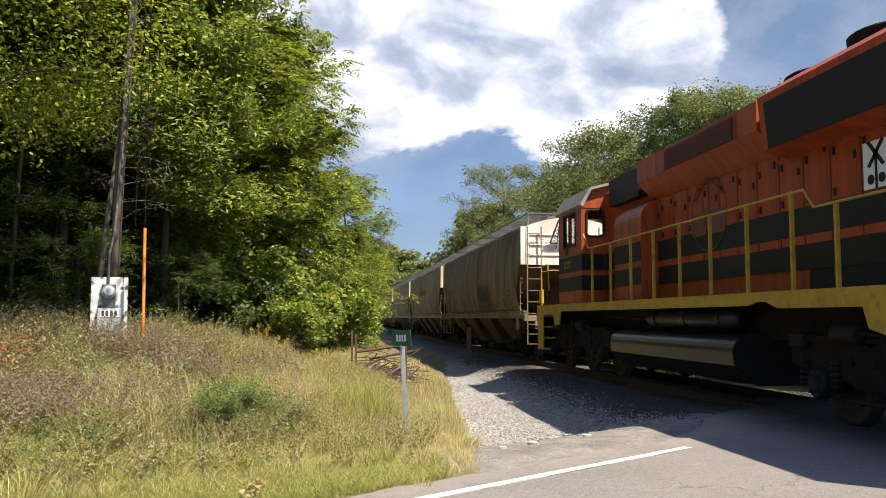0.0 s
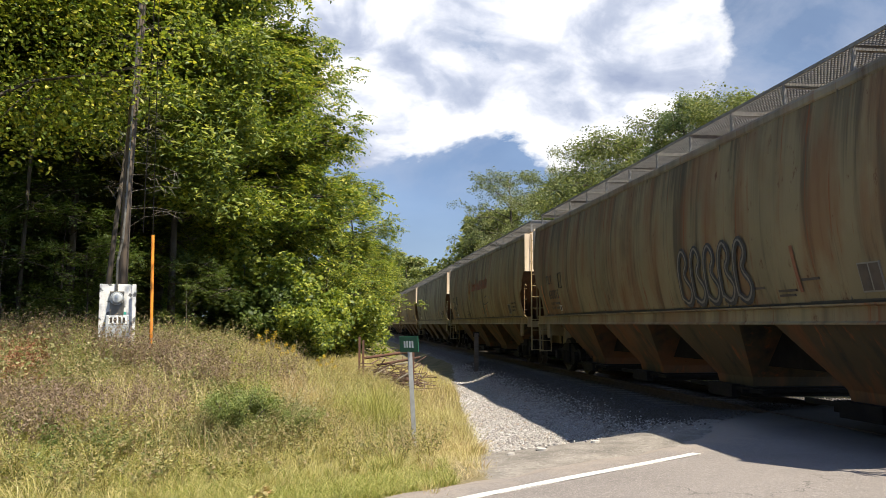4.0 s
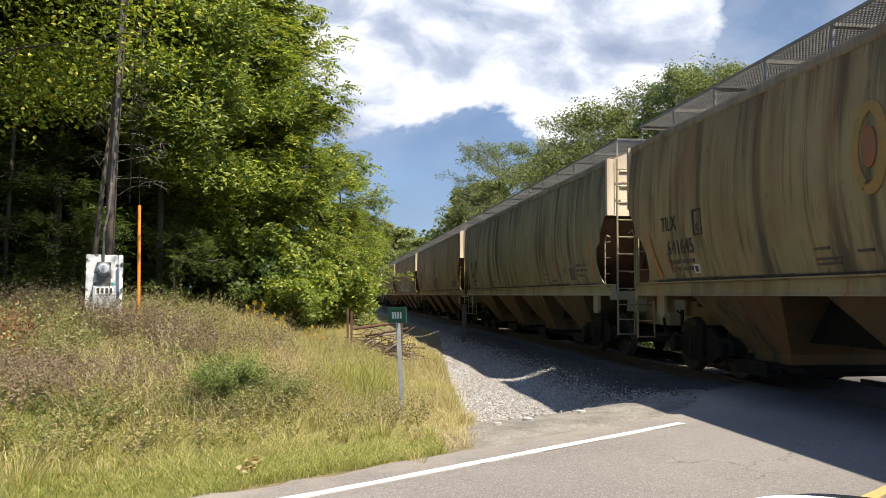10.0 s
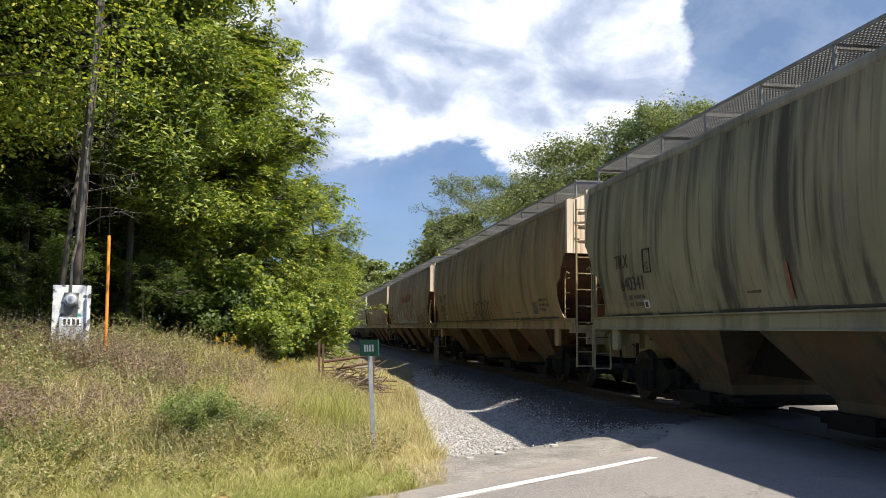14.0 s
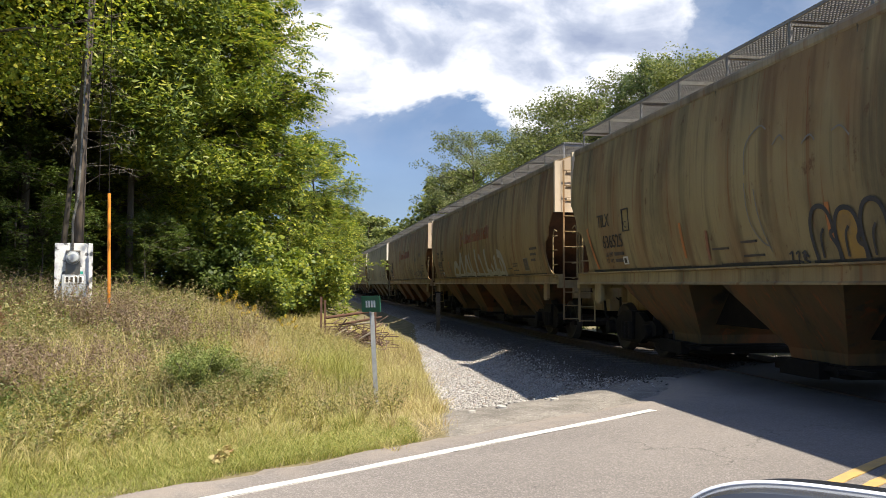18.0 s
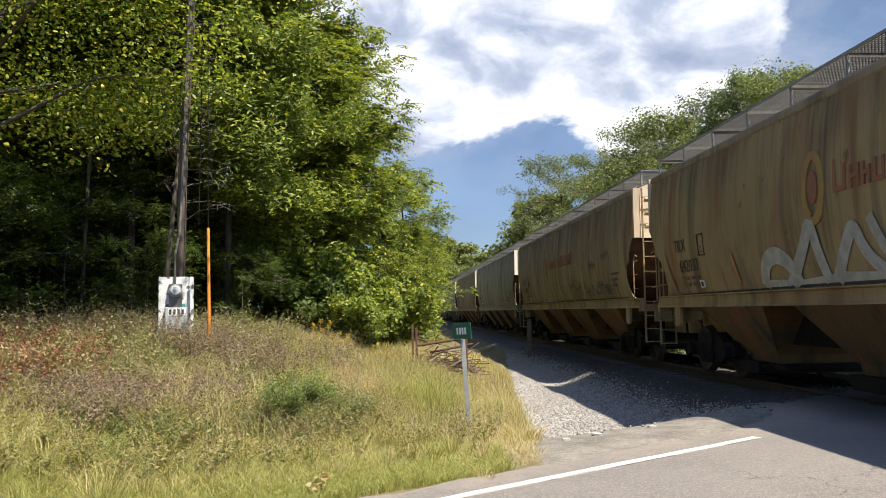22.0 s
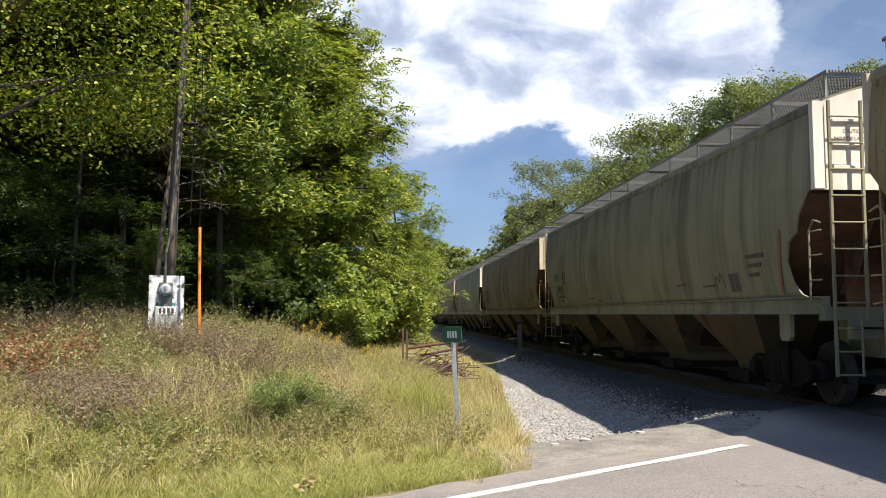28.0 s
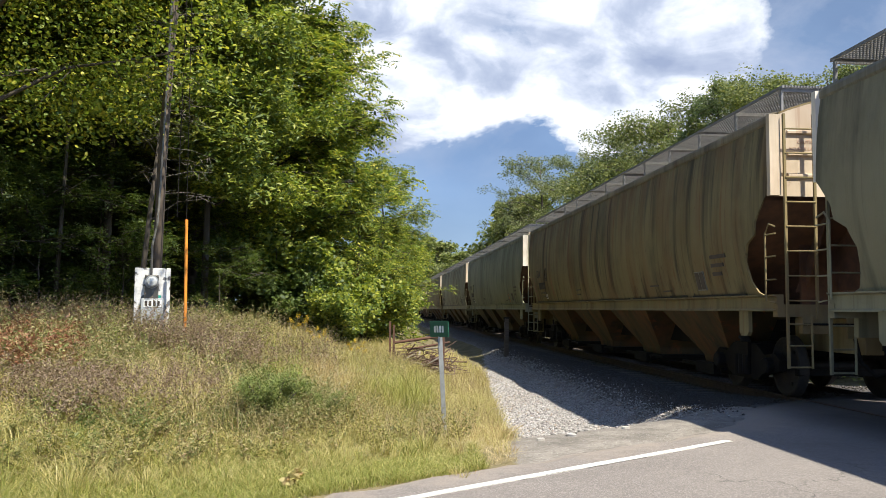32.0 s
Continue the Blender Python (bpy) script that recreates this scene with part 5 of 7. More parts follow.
    # number and reporting mark on the cab side
    def cab_side(y, z):
        m = Matrix((Vector((0, -1, 0)), Vector((0, 0, 1)), Vector((-1, 0, 0)))).transposed().to_4x4()
        m.translation = Vector((-1.509, y, z))
        return m
    writing("lettering", "3491", 0.26, cab_side(-4.15, 2.835), B, cabo)
    writing("lettering", "IORY", 0.27, cab_side(-4.15, 2.51), M["loco_yellow"], cabo)
    # faded round emblem and the white placard
    ring = [(-0.958, -11.15 + 0.66 * math.cos(a), 3.06 + 0.62 * math.sin(a)) for a in np.linspace(0, 2 * math.pi, 41)]
    s = Solid().tube(ring, 0.008, 5)
    s.tube([(-0.958, -11.15, 3.66), (-0.958, -11.15, 2.3)], 0.015, 5)
    s.tube([(-0.958, -10.6, 3.34), (-0.958, -11.15, 3.68), (-0.958, -11.7, 3.34)], 0.015, 5)
    part("emblem", s, M["emblem"], hoodo, "faded dark round emblem")
    s = Solid().box(-0.962, -0.955, -11.75, -11.2, 2.72, 3.12).box(-0.962, -0.955, -11.05, -10.5, 2.72, 3.12)
    part("emblem", s, M["emblem"], hoodo)
    pl = part("placard", Solid().box(-0.965, -0.956, -16.3, -15.33, 2.82, 3.38), M["white"], hoodo, "white placard with a black crossing sign")
    mark = s = Solid()
    for sg in (-1, 1):
        s.prism([(-15.15 - sg * 0.16, 3.56), (-15.15 - sg * 0.11, 3.58), (-15.15 + sg * 0.16, 3.28), (-15.15 + sg * 0.11, 3.26)], -0.972, -0.966, "x")
        s.lathe((-0.968, -15.15 + sg * 0.1, 3.12), [(-0.004, 0.001), (-0.004, 0.06), (0.002, 0.06)], "x", 14)
    s.box(-0.972, -0.966, -15.17, -15.13, 3.0, 3.4)
    s.v = [(x, y - 0.42, z - 0.19) for x, y, z in s.v]
    part("crossing_mark", s, B, pl)
    s = Solid()
    for i, w in enumerate((0.42, 0.34, 0.4, 0.28, 0.36)):
        s.box(-0.972, -0.966, -15.42 - w, -15.42, 3.50 - i * 0.1, 3.54 - i * 0.1)
    s.v = [(x, y - 0.4, z - 0.2) for x, y, z in s.v]
    part("text_bar", s, M["rust"], pl)
    # handrail
    s = Solid()
    s.tube([(-1.48, -1.45, 2.75), (-1.48, -2.4, 2.75), (-1.48, -2.55, 2.05)], 0.02, 8)
    s.tube([(-1.50, -5.75, 3.25), (-1.50, -6.1, 2.90), (-1.50, -6.43, 2.88), (-1.50, -14.93, 2.88), (-1.50, -15.15, 2.64), (-1.50, -15.4, 2.64), (-1.50, -21.0, 2.64)], 0.019, 8)
    rail = part("handrail", s, Y, loco, "yellow handrail")
    for y in (-6.43, -7.68, -8.88, -10.05, -11.2, -12.35, -13.5, -14.66, -15.6, -17.0, -18.4, -19.8, -20.9):
        h = 2.88 if y > -15 else 2.64
        part("stanchion", Solid().box(-1.525, -1.48, y - 0.022, y + 0.022, 1.50, h), Y, rail)
    part("step_light", Solid().rbox(-1.47, -1.39, -1.62, -1.34, 1.7, 2.1, 0.02), Y, rail)
    s = Solid().tube([(-1.4, -1.38, 1.66), (-1.4, -1.38, 2.62), (-1.1, -1.36, 2.66), (-0.5, -1.36, 2.66), (-0.5, -1.36, 1.66)], 0.02, 8)
    part("end_rail", s, Y, loco)
    # tank, reservoirs, trucks
    arc = [(-1.12 - 0.30 * math.cos(q), 0.82 + 0.26 * math.sin(q)) for q in np.linspace(0, math.pi / 2, 8)]
    prof = [(-1.05, 0.34), (1.05, 0.34), (1.40, 0.62), (1.42, 0.82)] + [(-a_, b_) for a_, b_ in arc[1:]] + arc[::-1] + [(-1.40, 0.62)]
    part("fuel_tank", Solid().prism(prof, -12.85, -7.3, "y"), M["tank_black"], loco, "black fuel tank with a rounded glossy shoulder")
    for y0 in (-12.9, -7.31):
        part("tank_end", Solid().prism([(a_ * 1.01, b_ * 1.012 - 0.008) for a_, b_ in prof], y0, y0 + 0.06, "y"), D, loco)
    part("air_reservoir", Solid().tube([(-1.24, -9.3, 1.30), (-1.24, -12.75, 1.30)], 0.135, 18), M["tank_black"], loco, smooth=True)
    for y in (-9.7, -11.0, -12.3):
        part("strap", Solid().tube([(-1.24, y - 0.02, 1.30), (-1.24, y + 0.02, 1.30)], 0.145, 18), D, loco)
    part("brake_pipe", Solid().tube([(-1.36, -6.9, 1.44), (-1.36, -7.2, 1.34), (-1.36, -9.0, 1.30), (-1.30, -9.25, 1.30)], 0.024, 8), D, loco)
    for yc in (-4.15, -16.75):
        s, boxes_ = Solid(), []
        for k in (-1, 1):
            x0, x1 = sorted((k * 1.04, k * 1.18))
            # cast side frame: deep between the axles, arched over each
            edge_ = [(-2.75, 0.72), (-2.72, 1.02), (-2.45, 1.12), (-1.5, 1.06), (-1.1, 0.98), (-0.6, 1.10), (0.6, 1.10), (1.1, 0.98), (1.5, 1.06), (2.45, 1.12), (2.72, 1.02), (2.75, 0.72)]
            edge_ += [(2.42, 0.66), (2.36, 0.40), (1.78, 0.40), (1.72, 0.62), (1.35, 0.50), (0.75, 0.50), (0.36, 0.66), (0.30, 0.40), (-0.30, 0.40), (-0.36, 0.66), (-0.75, 0.50), (-1.35, 0.50), (-1.72, 0.62), (-1.78, 0.40), (-2.36, 0.40), (-2.42, 0.66)]
            s.prism(edge_, x0, x1, "x")
            s.prism([(-2.7, 1.0), (-2.4, 1.10), (2.4, 1.10), (2.7, 1.0), (2.7, 0.94), (2.4, 1.03), (-2.4, 1.03), (-2.7, 0.94)], min(k * 1.18, k * 1.25), max(k * 1.18, k * 1.25), "x")
            for dy in (-2.05, 0, 2.05):
                box = Solid().disc((k * 1.20, dy, 0.508), 0.19, 0.09, "x", 18, 0.03)
                box.disc((k * 1.27, dy, 0.508), 0.10, 0.05, "x", 14, 0.02)
                for b_ in range(4):
                    box.disc((k * 1.29, dy + 0.14 * math.cos(b_ * 1.571 + 0.785), 0.508 + 0.14 * math.sin(b_ * 1.571 + 0.785)), 0.022, 0.02, "x", 6)
                boxes_.append(("journal", box))
                for sg in (-1, 1):
                    coil = Solid()
                    for c in range(5):
                        coil.disc((k * 1.20, dy + sg * 0.33, 0.50 + 0.07 * c), 0.075, 0.022, "z", 10, 0.01)
                    boxes_.append(("spring", coil))
            for dy in (-1.45, -1.03, -0.62, 0.62, 1.03, 1.45):
                s.disc((k * 1.185, dy, 0.80), 0.055, 0.02, "x", 10, 0.01)
            for dy in (-1.02, 1.02):
                boxes_.append(("brake_cylinder", Solid().disc((k * 1.30, dy + 0.30, 1.14), 0.115, 0.24, "y", 14, 0.03)))
                boxes_.append(("brake_lever", Solid().tube([(k * 1.30, dy + 0.06, 1.14), (k * 1.30, dy - 0.34, 1.12), (k * 1.28, dy - 0.42, 0.60)], 0.026, 7)))
                boxes_.append(("brake_rod", Solid().tube([(k * 1.26, dy - 0.5, 0.36), (k * 1.26, dy + 0.5, 0.36)], 0.022, 7)))
            boxes_.append(("damper", Solid().tube([(k * 1.27, 0.1, 1.22), (k * 1.29, 0.05, 0.72)], 0.05, 9)))
            boxes_.append(("sand_box", Solid().rbox(min(k * 1.22, k * 1.32), max(k * 1.22, k * 1.32), 2.25, 2.55, 0.95, 1.12, 0.02)))
        s.box(-1.0, 1.0, -2.2, 2.2, 0.7, 0.95)
        tr = part("truck", s, D, loco)
        tr.matrix_basis = pose(0, yc, 0)
        for nm, solid_ in boxes_:
            part(nm, solid_, M["truck_grime"], tr)
        for dy in (-2.05, 0, 2.05):
            w = part("wheelset", shared("big_wheelset", lambda: wheelset(0.508)), M["wheel"], tr)
            w.matrix_basis = pose(0, dy, 0.508)
            WHEELS.append((w, dy, 0.508))
    s = Solid().box(-0.11, 0.11, -1.35, -0.35, 0.76, 0.98).rbox(-0.2, 0.2, -0.42, -0.02, 0.70, 1.02, 0.03)
    s.tube([(-0.42, -1.28, 0.95), (-0.46, -1.0, 0.62), (-0.36, -0.7, 0.42), (-0.2, -0.3, 0.5)], 0.028, 8)
    part("coupler", s, D, loco)
    loco.matrix_basis = pose(TRACK_X, 24.4, 0)
    return loco


M["dark_red"] = worn("dark_red_mesh", (0.10, 0.022, 0.012), (0.07, 0.018, 0.012), 3, 0.7)
M["tank_black"] = worn("glossy_tank_black", (0.008, 0.008, 0.008), (0.014, 0.013, 0.012), 2.0, 0.36, 0.0, grime=(0.02, 0.017, 0.013), dirt=0.4, spec=0.3)
M["truck_grime"] = worn("truck_grime", (0.011, 0.0095, 0.008), (0.019, 0.016, 0.013), 6, 0.75, 0.0, grime=(0.008, 0.007, 0.006), spec=0.15)
M["emblem"] = worn("faded_emblem", (0.16, 0.05, 0.02), (0.11, 0.04, 0.02), 5, 0.6)
M["dull_steel"] = worn("dull_bare_steel", (0.16, 0.155, 0.14), (0.10, 0.095, 0.085), 3, 0.4, 0.5)


def glass_mat(name, tint=(0.02, 0.025, 0.025), rough=0.05):
    t = Tree(name)
    smudge = t.noise(3, 4, 0.6)
    return t.done(t.mix(smudge, tint, tuple(c * 2 for c in tint)), rough, 0.0, 0.8)


M["dark_glass"] = glass_mat("dark_glass")


def clear_glass():
    t = Tree("clear_glass")
    t.done((0.9, 0.95, 0.93), 0.04, 0, 0.5)
    t.put(t.bsdf.inputs["Transmission Weight"], 1.0), t.put(t.bsdf.inputs["IOR"], 1.05)
    return t.mat


M["clear_glass"] = clear_glass()
LOCO = build_loco()

# ---- trees ----
def leaf_cloud(centres, radii, per, size, rng, flat=0.8, droop=0.3, long=1.7, out=0.7, round_=False):
    """Leaves in clumps: pointed four-cornered blades, folded along the rib, mostly facing up and out."""
    C = np.repeat(np.asarray(centres, float), per, axis=0)
    R = np.repeat(np.asarray(radii, float), per)[:, None]
    n = len(C)
    d = rng.standard_normal((n, 3))
    d /= np.linalg.norm(d, axis=1, keepdims=True)
    d *= (rng.random((n, 1)) ** 0.45)
    d[:, 2] *= flat
    P = C + d * R
    axis = rng.standard_normal((n, 3))
    axis[:, 2] = axis[:, 2] * 0.45 - droop
    axis /= np.linalg.norm(axis, axis=1, keepdims=True)
    up = rng.standard_normal((n, 3)) * 0.5
    flat_out = P[:, :2] / (np.linalg.norm(P[:, :2], axis=1, keepdims=True) + 0.3)
    up[:, :2] += flat_out * out
    up[:, 2] += 0.75
    side = np.cross(axis, up)
    side /= np.linalg.norm(side, axis=1, keepdims=True) + 1e-9
    nrm = np.cross(side, axis)
    s = size * (0.6 + 0.8 * rng.random((n, 1)))
    a, b = axis * s * long * 0.5, side * s * 0.5
    if round_:
        c = nrm * s * 0.12
        return np.stack([P - a, P - a * 0.35 + b * 0.9 + c, P + a * 0.35 + b * 0.85 + c, P + a, P + a * 0.35 - b * 0.85 + c, P - a * 0.35 - b * 0.9 + c], axis=1).reshape(-1, 3)
    V = np.stack([P - a, P + b + nrm * s * 0.12, P + a, P - b + nrm * s * 0.12], axis=1).reshape(-1, 3)
    return V


def frond_cloud(centres, radii, per, leaf, rng, length=0.42, pairs=6, droop=0.35, wide=0.34, rise=0.25):
    """Compound leaves: arching stalks that reach outwards, with paired leaflets along them."""
    C = np.repeat(np.asarray(centres, float), per, axis=0)
    R = np.repeat(np.asarray(radii, float), per)[:, None]
    n = len(C)
    d = rng.standard_normal((n, 3))
    d /= np.linalg.norm(d, axis=1, keepdims=True)
    P = C + d * (rng.random((n, 1)) ** 0.5) * R * np.array([1, 1, 0.75])
    out = P * np.array([1, 1, 0]) / (np.linalg.norm(P[:, :2], axis=1, keepdims=True) + 0.3)
    ax = out * 0.75 + rng.standard_normal((n, 3)) * 0.62
    ax[:, 2] = ax[:, 2] * 0.5 + rise
    ax /= np.linalg.norm(ax, axis=1, keepdims=True)
    side = np.cross(ax, np.array([0, 0, 1.0]) + rng.standard_normal((n, 3)) * 0.25)
    side /= np.linalg.norm(side, axis=1, keepdims=True) + 1e-9
    L = length * (0.6 + 0.7 * rng.random((n, 1)))
    k = (np.arange(pairs) + 0.7) / pairs
    down = np.array([0, 0, -1.0])
    stalk = P[:, None] + ax[:, None] * (L[:, :, None] * k[None, :, None]) + down * (droop * L[:, :, None] * (k ** 2)[None, :, None])
    along = ax[:, None] + down * (2 * droop * k)[None, :, None]
    along /= np.linalg.norm(along, axis=2, keepdims=True)
    leaves = []
    for sg in (-1, 1):
        a = side[:, None] * sg * 0.85 + along * 0.55 + down * 0.22 + rng.standard_normal((n, pairs, 3)) * 0.16
        a /= np.linalg.norm(a, axis=2, keepdims=True)
        size = leaf * (0.7 + 0.5 * rng.random((n, pairs, 1))) * (1.0 - 0.35 * k ** 3)[None, :, None]
        b = along - a * np.sum(along * a, axis=2, keepdims=True)
        b /= np.linalg.norm(b, axis=2, keepdims=True)
        lift = np.cross(a, b) * sg * size * 0.06
        a, b = a * size, b * size * wide * 0.5
        leaves.append(np.stack([stalk, stalk + a * 0.5 + b + lift, stalk + a, stalk + a * 0.5 - b + lift], axis=2))
    return np.concatenate(leaves).reshape(-1, 3)


def leaf_mesh(name, V, material, round_=False):
    if round_:
        return round_leaf_mesh(name, V, material)
    n = len(V) // 4
    me = bpy.data.meshes.new(name)
    me.vertices.add(len(V))
    me.vertices.foreach_set("co", V.astype(np.float32).ravel())
    me.loops.add(4 * n)
    me.loops.foreach_set("vertex_index", np.arange(4 * n, dtype=np.int32))
    me.polygons.add(n)
    me.polygons.foreach_set("loop_start", np.arange(0, 4 * n, 4, dtype=np.int32))
    me.update(calc_edges=True)
    me.validate()
    me.materials.append(material)
    return me


def round_leaf_mesh(name, V, material):
    """Six-cornered leaves folded along the rib, two faces each."""
    n = len(V) // 6
    me = bpy.data.meshes.new(name)
    me.vertices.add(len(V))
    me.vertices.foreach_set("co", V.astype(np.float32).ravel())
    me.loops.add(8 * n)
    me.loops.foreach_set("vertex_index", (np.arange(n, dtype=np.int32)[:, None] * 6 + np.array([[0, 1, 2, 3, 0, 3, 4, 5]], dtype=np.int32)).ravel())
    me.polygons.add(2 * n)
    me.polygons.foreach_set("loop_start", np.arange(0, 8 * n, 4, dtype=np.int32))
    me.update(calc_edges=True)
    me.validate()
    me.materials.append(material)
    return me


def grow(rng, height, spread, crown_from, lean=(0, 0), limbs=14, thick=0.16, twist=0.25):
    """Trunk and limbs as one solid, and the places where leaf clumps sit."""
    s = Solid()
    top = np.array([lean[0], lean[1], height * 0.93])
    pts = [np.array([0, 0, -0.3])]
    for i in range(1, 8):
        k = i / 7
        pts.append(top * k * np.array([k, k, 1]) + np.append(rng.normal(0, twist * 0.3 * k, 2), 0))
    s.tube(pts, thick, 9, thick * 0.12)
    tips = []
    for i in range(limbs):
        k = crown_from + (0.97 - crown_from) * (i + rng.random()) / limbs
        j = min(6, int(k * 7))
        base = pts[j] + (pts[j + 1] - pts[j]) * (k * 7 - j)
        a = i * 2.4 + rng.normal(0, 0.4)
        prof = math.sin(math.pi * min(1, max(0.06, (k - crown_from) / (1.02 - crown_from)) ** 0.75)) ** 0.7
        ln = spread * (0.35 + 0.75 * prof) * rng.uniform(0.75, 1.15)
        end = base + np.array([math.cos(a) * ln, math.sin(a) * ln, ln * rng.uniform(0.05, 0.55)])
        mid = (base + end) / 2 + np.array([0, 0, ln * 0.10])
        s.tube([base, mid, end], thick * 0.34 * (1.1 - k * 0.7), 6, 0.012)
        for q in (0.35, 0.55, 0.75, 0.9, 1.0):
            p = base + (mid - base) * min(1, q * 2) + (end - mid) * max(0, q * 2 - 1)
            tips.append((p + rng.normal(0, spread * 0.06, 3), 0.34 + 0.2 * (1 - abs(q - 0.7))))
            if q > 0.4:
                for _ in range(2):
                    o = rng.normal(0, 1, 3)
                    o[2] *= 0.55
                    e2 = p + o * ln * 0.22
                    s.tube([p, e2], 0.014, 4, 0.005)
                    tips.append((e2, 0.42))
    tips.append((pts[-1], 0.5))
    return s, tips


LEAF = {
    "mid": leaf_mat("leaf_green", [(0.045, 0.075, 0.017), (0.11, 0.155, 0.025), (0.20, 0.235, 0.035), (0.36, 0.36, 0.055)]),
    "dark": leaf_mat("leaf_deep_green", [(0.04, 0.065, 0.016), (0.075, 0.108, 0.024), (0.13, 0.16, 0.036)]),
    "yellow": leaf_mat("leaf_yellowing", [(0.08, 0.125, 0.022), (0.17, 0.225, 0.032), (0.29, 0.325, 0.045), (0.50, 0.45, 0.06)]),
    "edge": leaf_mat("leaf_bright_green", [(0.045, 0.078, 0.016), (0.105, 0.15, 0.025), (0.20, 0.235, 0.036), (0.40, 0.37, 0.055)]),
    "weedy": leaf_mat("leaf_weed_green", [(0.10, 0.135, 0.035), (0.16, 0.195, 0.055), (0.24, 0.26, 0.085)], 0.35),
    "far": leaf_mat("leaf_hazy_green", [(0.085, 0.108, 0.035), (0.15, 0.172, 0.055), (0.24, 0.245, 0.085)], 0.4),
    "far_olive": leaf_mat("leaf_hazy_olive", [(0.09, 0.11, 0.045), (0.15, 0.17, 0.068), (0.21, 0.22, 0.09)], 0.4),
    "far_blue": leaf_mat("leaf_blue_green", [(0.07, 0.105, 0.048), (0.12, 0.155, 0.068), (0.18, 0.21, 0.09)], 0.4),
}


def make_tree(label, seed, height, spread, crown_from, leaf, size, per, mat, limbs=14, thick=0.16, lean=(0, 0), m=None, long=1.7, group="", clump=1.0, round_=False, frond=None):
    rng = np.random.default_rng(seed)
    s, tips = grow(rng, height, spread, crown_from, lean, limbs, thick)
    tree = thing("tree", label, "tree", m, group)
    part("trunk", s, M["bark"], tree, smooth=True)
    sc = spread / 3.0 * clump
    if frond:
        V = frond_cloud([t[0] for t in tips], [t[1] * sc for t in tips], per, size, rng, **frond)
    else:
        V = leaf_cloud([t[0] for t in tips], [t[1] * sc * 1.9 for t in tips], per, size, rng, long=long, round_=round_)
    part("crown", leaf_mesh("crown", V, LEAF[mat], round_), LEAF[mat], tree, leaf)
    return tree


def place(x, y, turn=0.0, k=1.0):
    return Matrix.Translation((x, y, float(ground_z(x, y)))) @ Matrix.Rotation(turn, 4, "Z") @ Matrix.Diagonal((k, k, k, 1))


def copied(ob, x, y, turn, k=1.0, label=""):
    c = copy_thing(ob, place(x, y, turn))
    c.matrix_basis = place(x, y, turn, k)
    return tagged(c, label)


def bush(label, seed, height, spread, size, per, mat, m, group=""):
    """A low shrub: several stems from the ground and small leaves."""
    rng = np.random.default_rng(seed)
    s, tips = Solid(), []
    for i in range(14):
        a, q = i * 2.4 + rng.normal(0, 0.3), rng.uniform(0.3, 1.0)
        end = np.array([math.cos(a) * spread * q, math.sin(a) * spread * q, height * rng.uniform(0.55, 1.0) * (1.1 - 0.45 * q)])
        mid = end * np.array([0.4, 0.4, 0.6])
        s.tube([(0, 0, -0.1), mid, end], 0.02, 5, 0.006)
        for k in (0.35, 0.55, 0.75, 0.9, 1.0):
            p = mid * min(1, k * 2) + (end - mid) * max(0, k * 2 - 1)
            tips.append((p + rng.normal(0, spread * 0.1, 3), spread * 0.28))
    ob = thing("bush", label, "bush", m, group)
    tagged(part("stem", s, M["bark"], ob, smooth=True), kind="stuff")
    V = leaf_cloud([t[0] for t in tips], [t[1] for t in tips], per, size, rng, flat=0.8)
    V[:, 2] = np.maximum(V[:, 2], 0.02)
    part("foliage", leaf_mesh("foliage", V, LEAF[mat]), LEAF[mat], ob)
    return ob


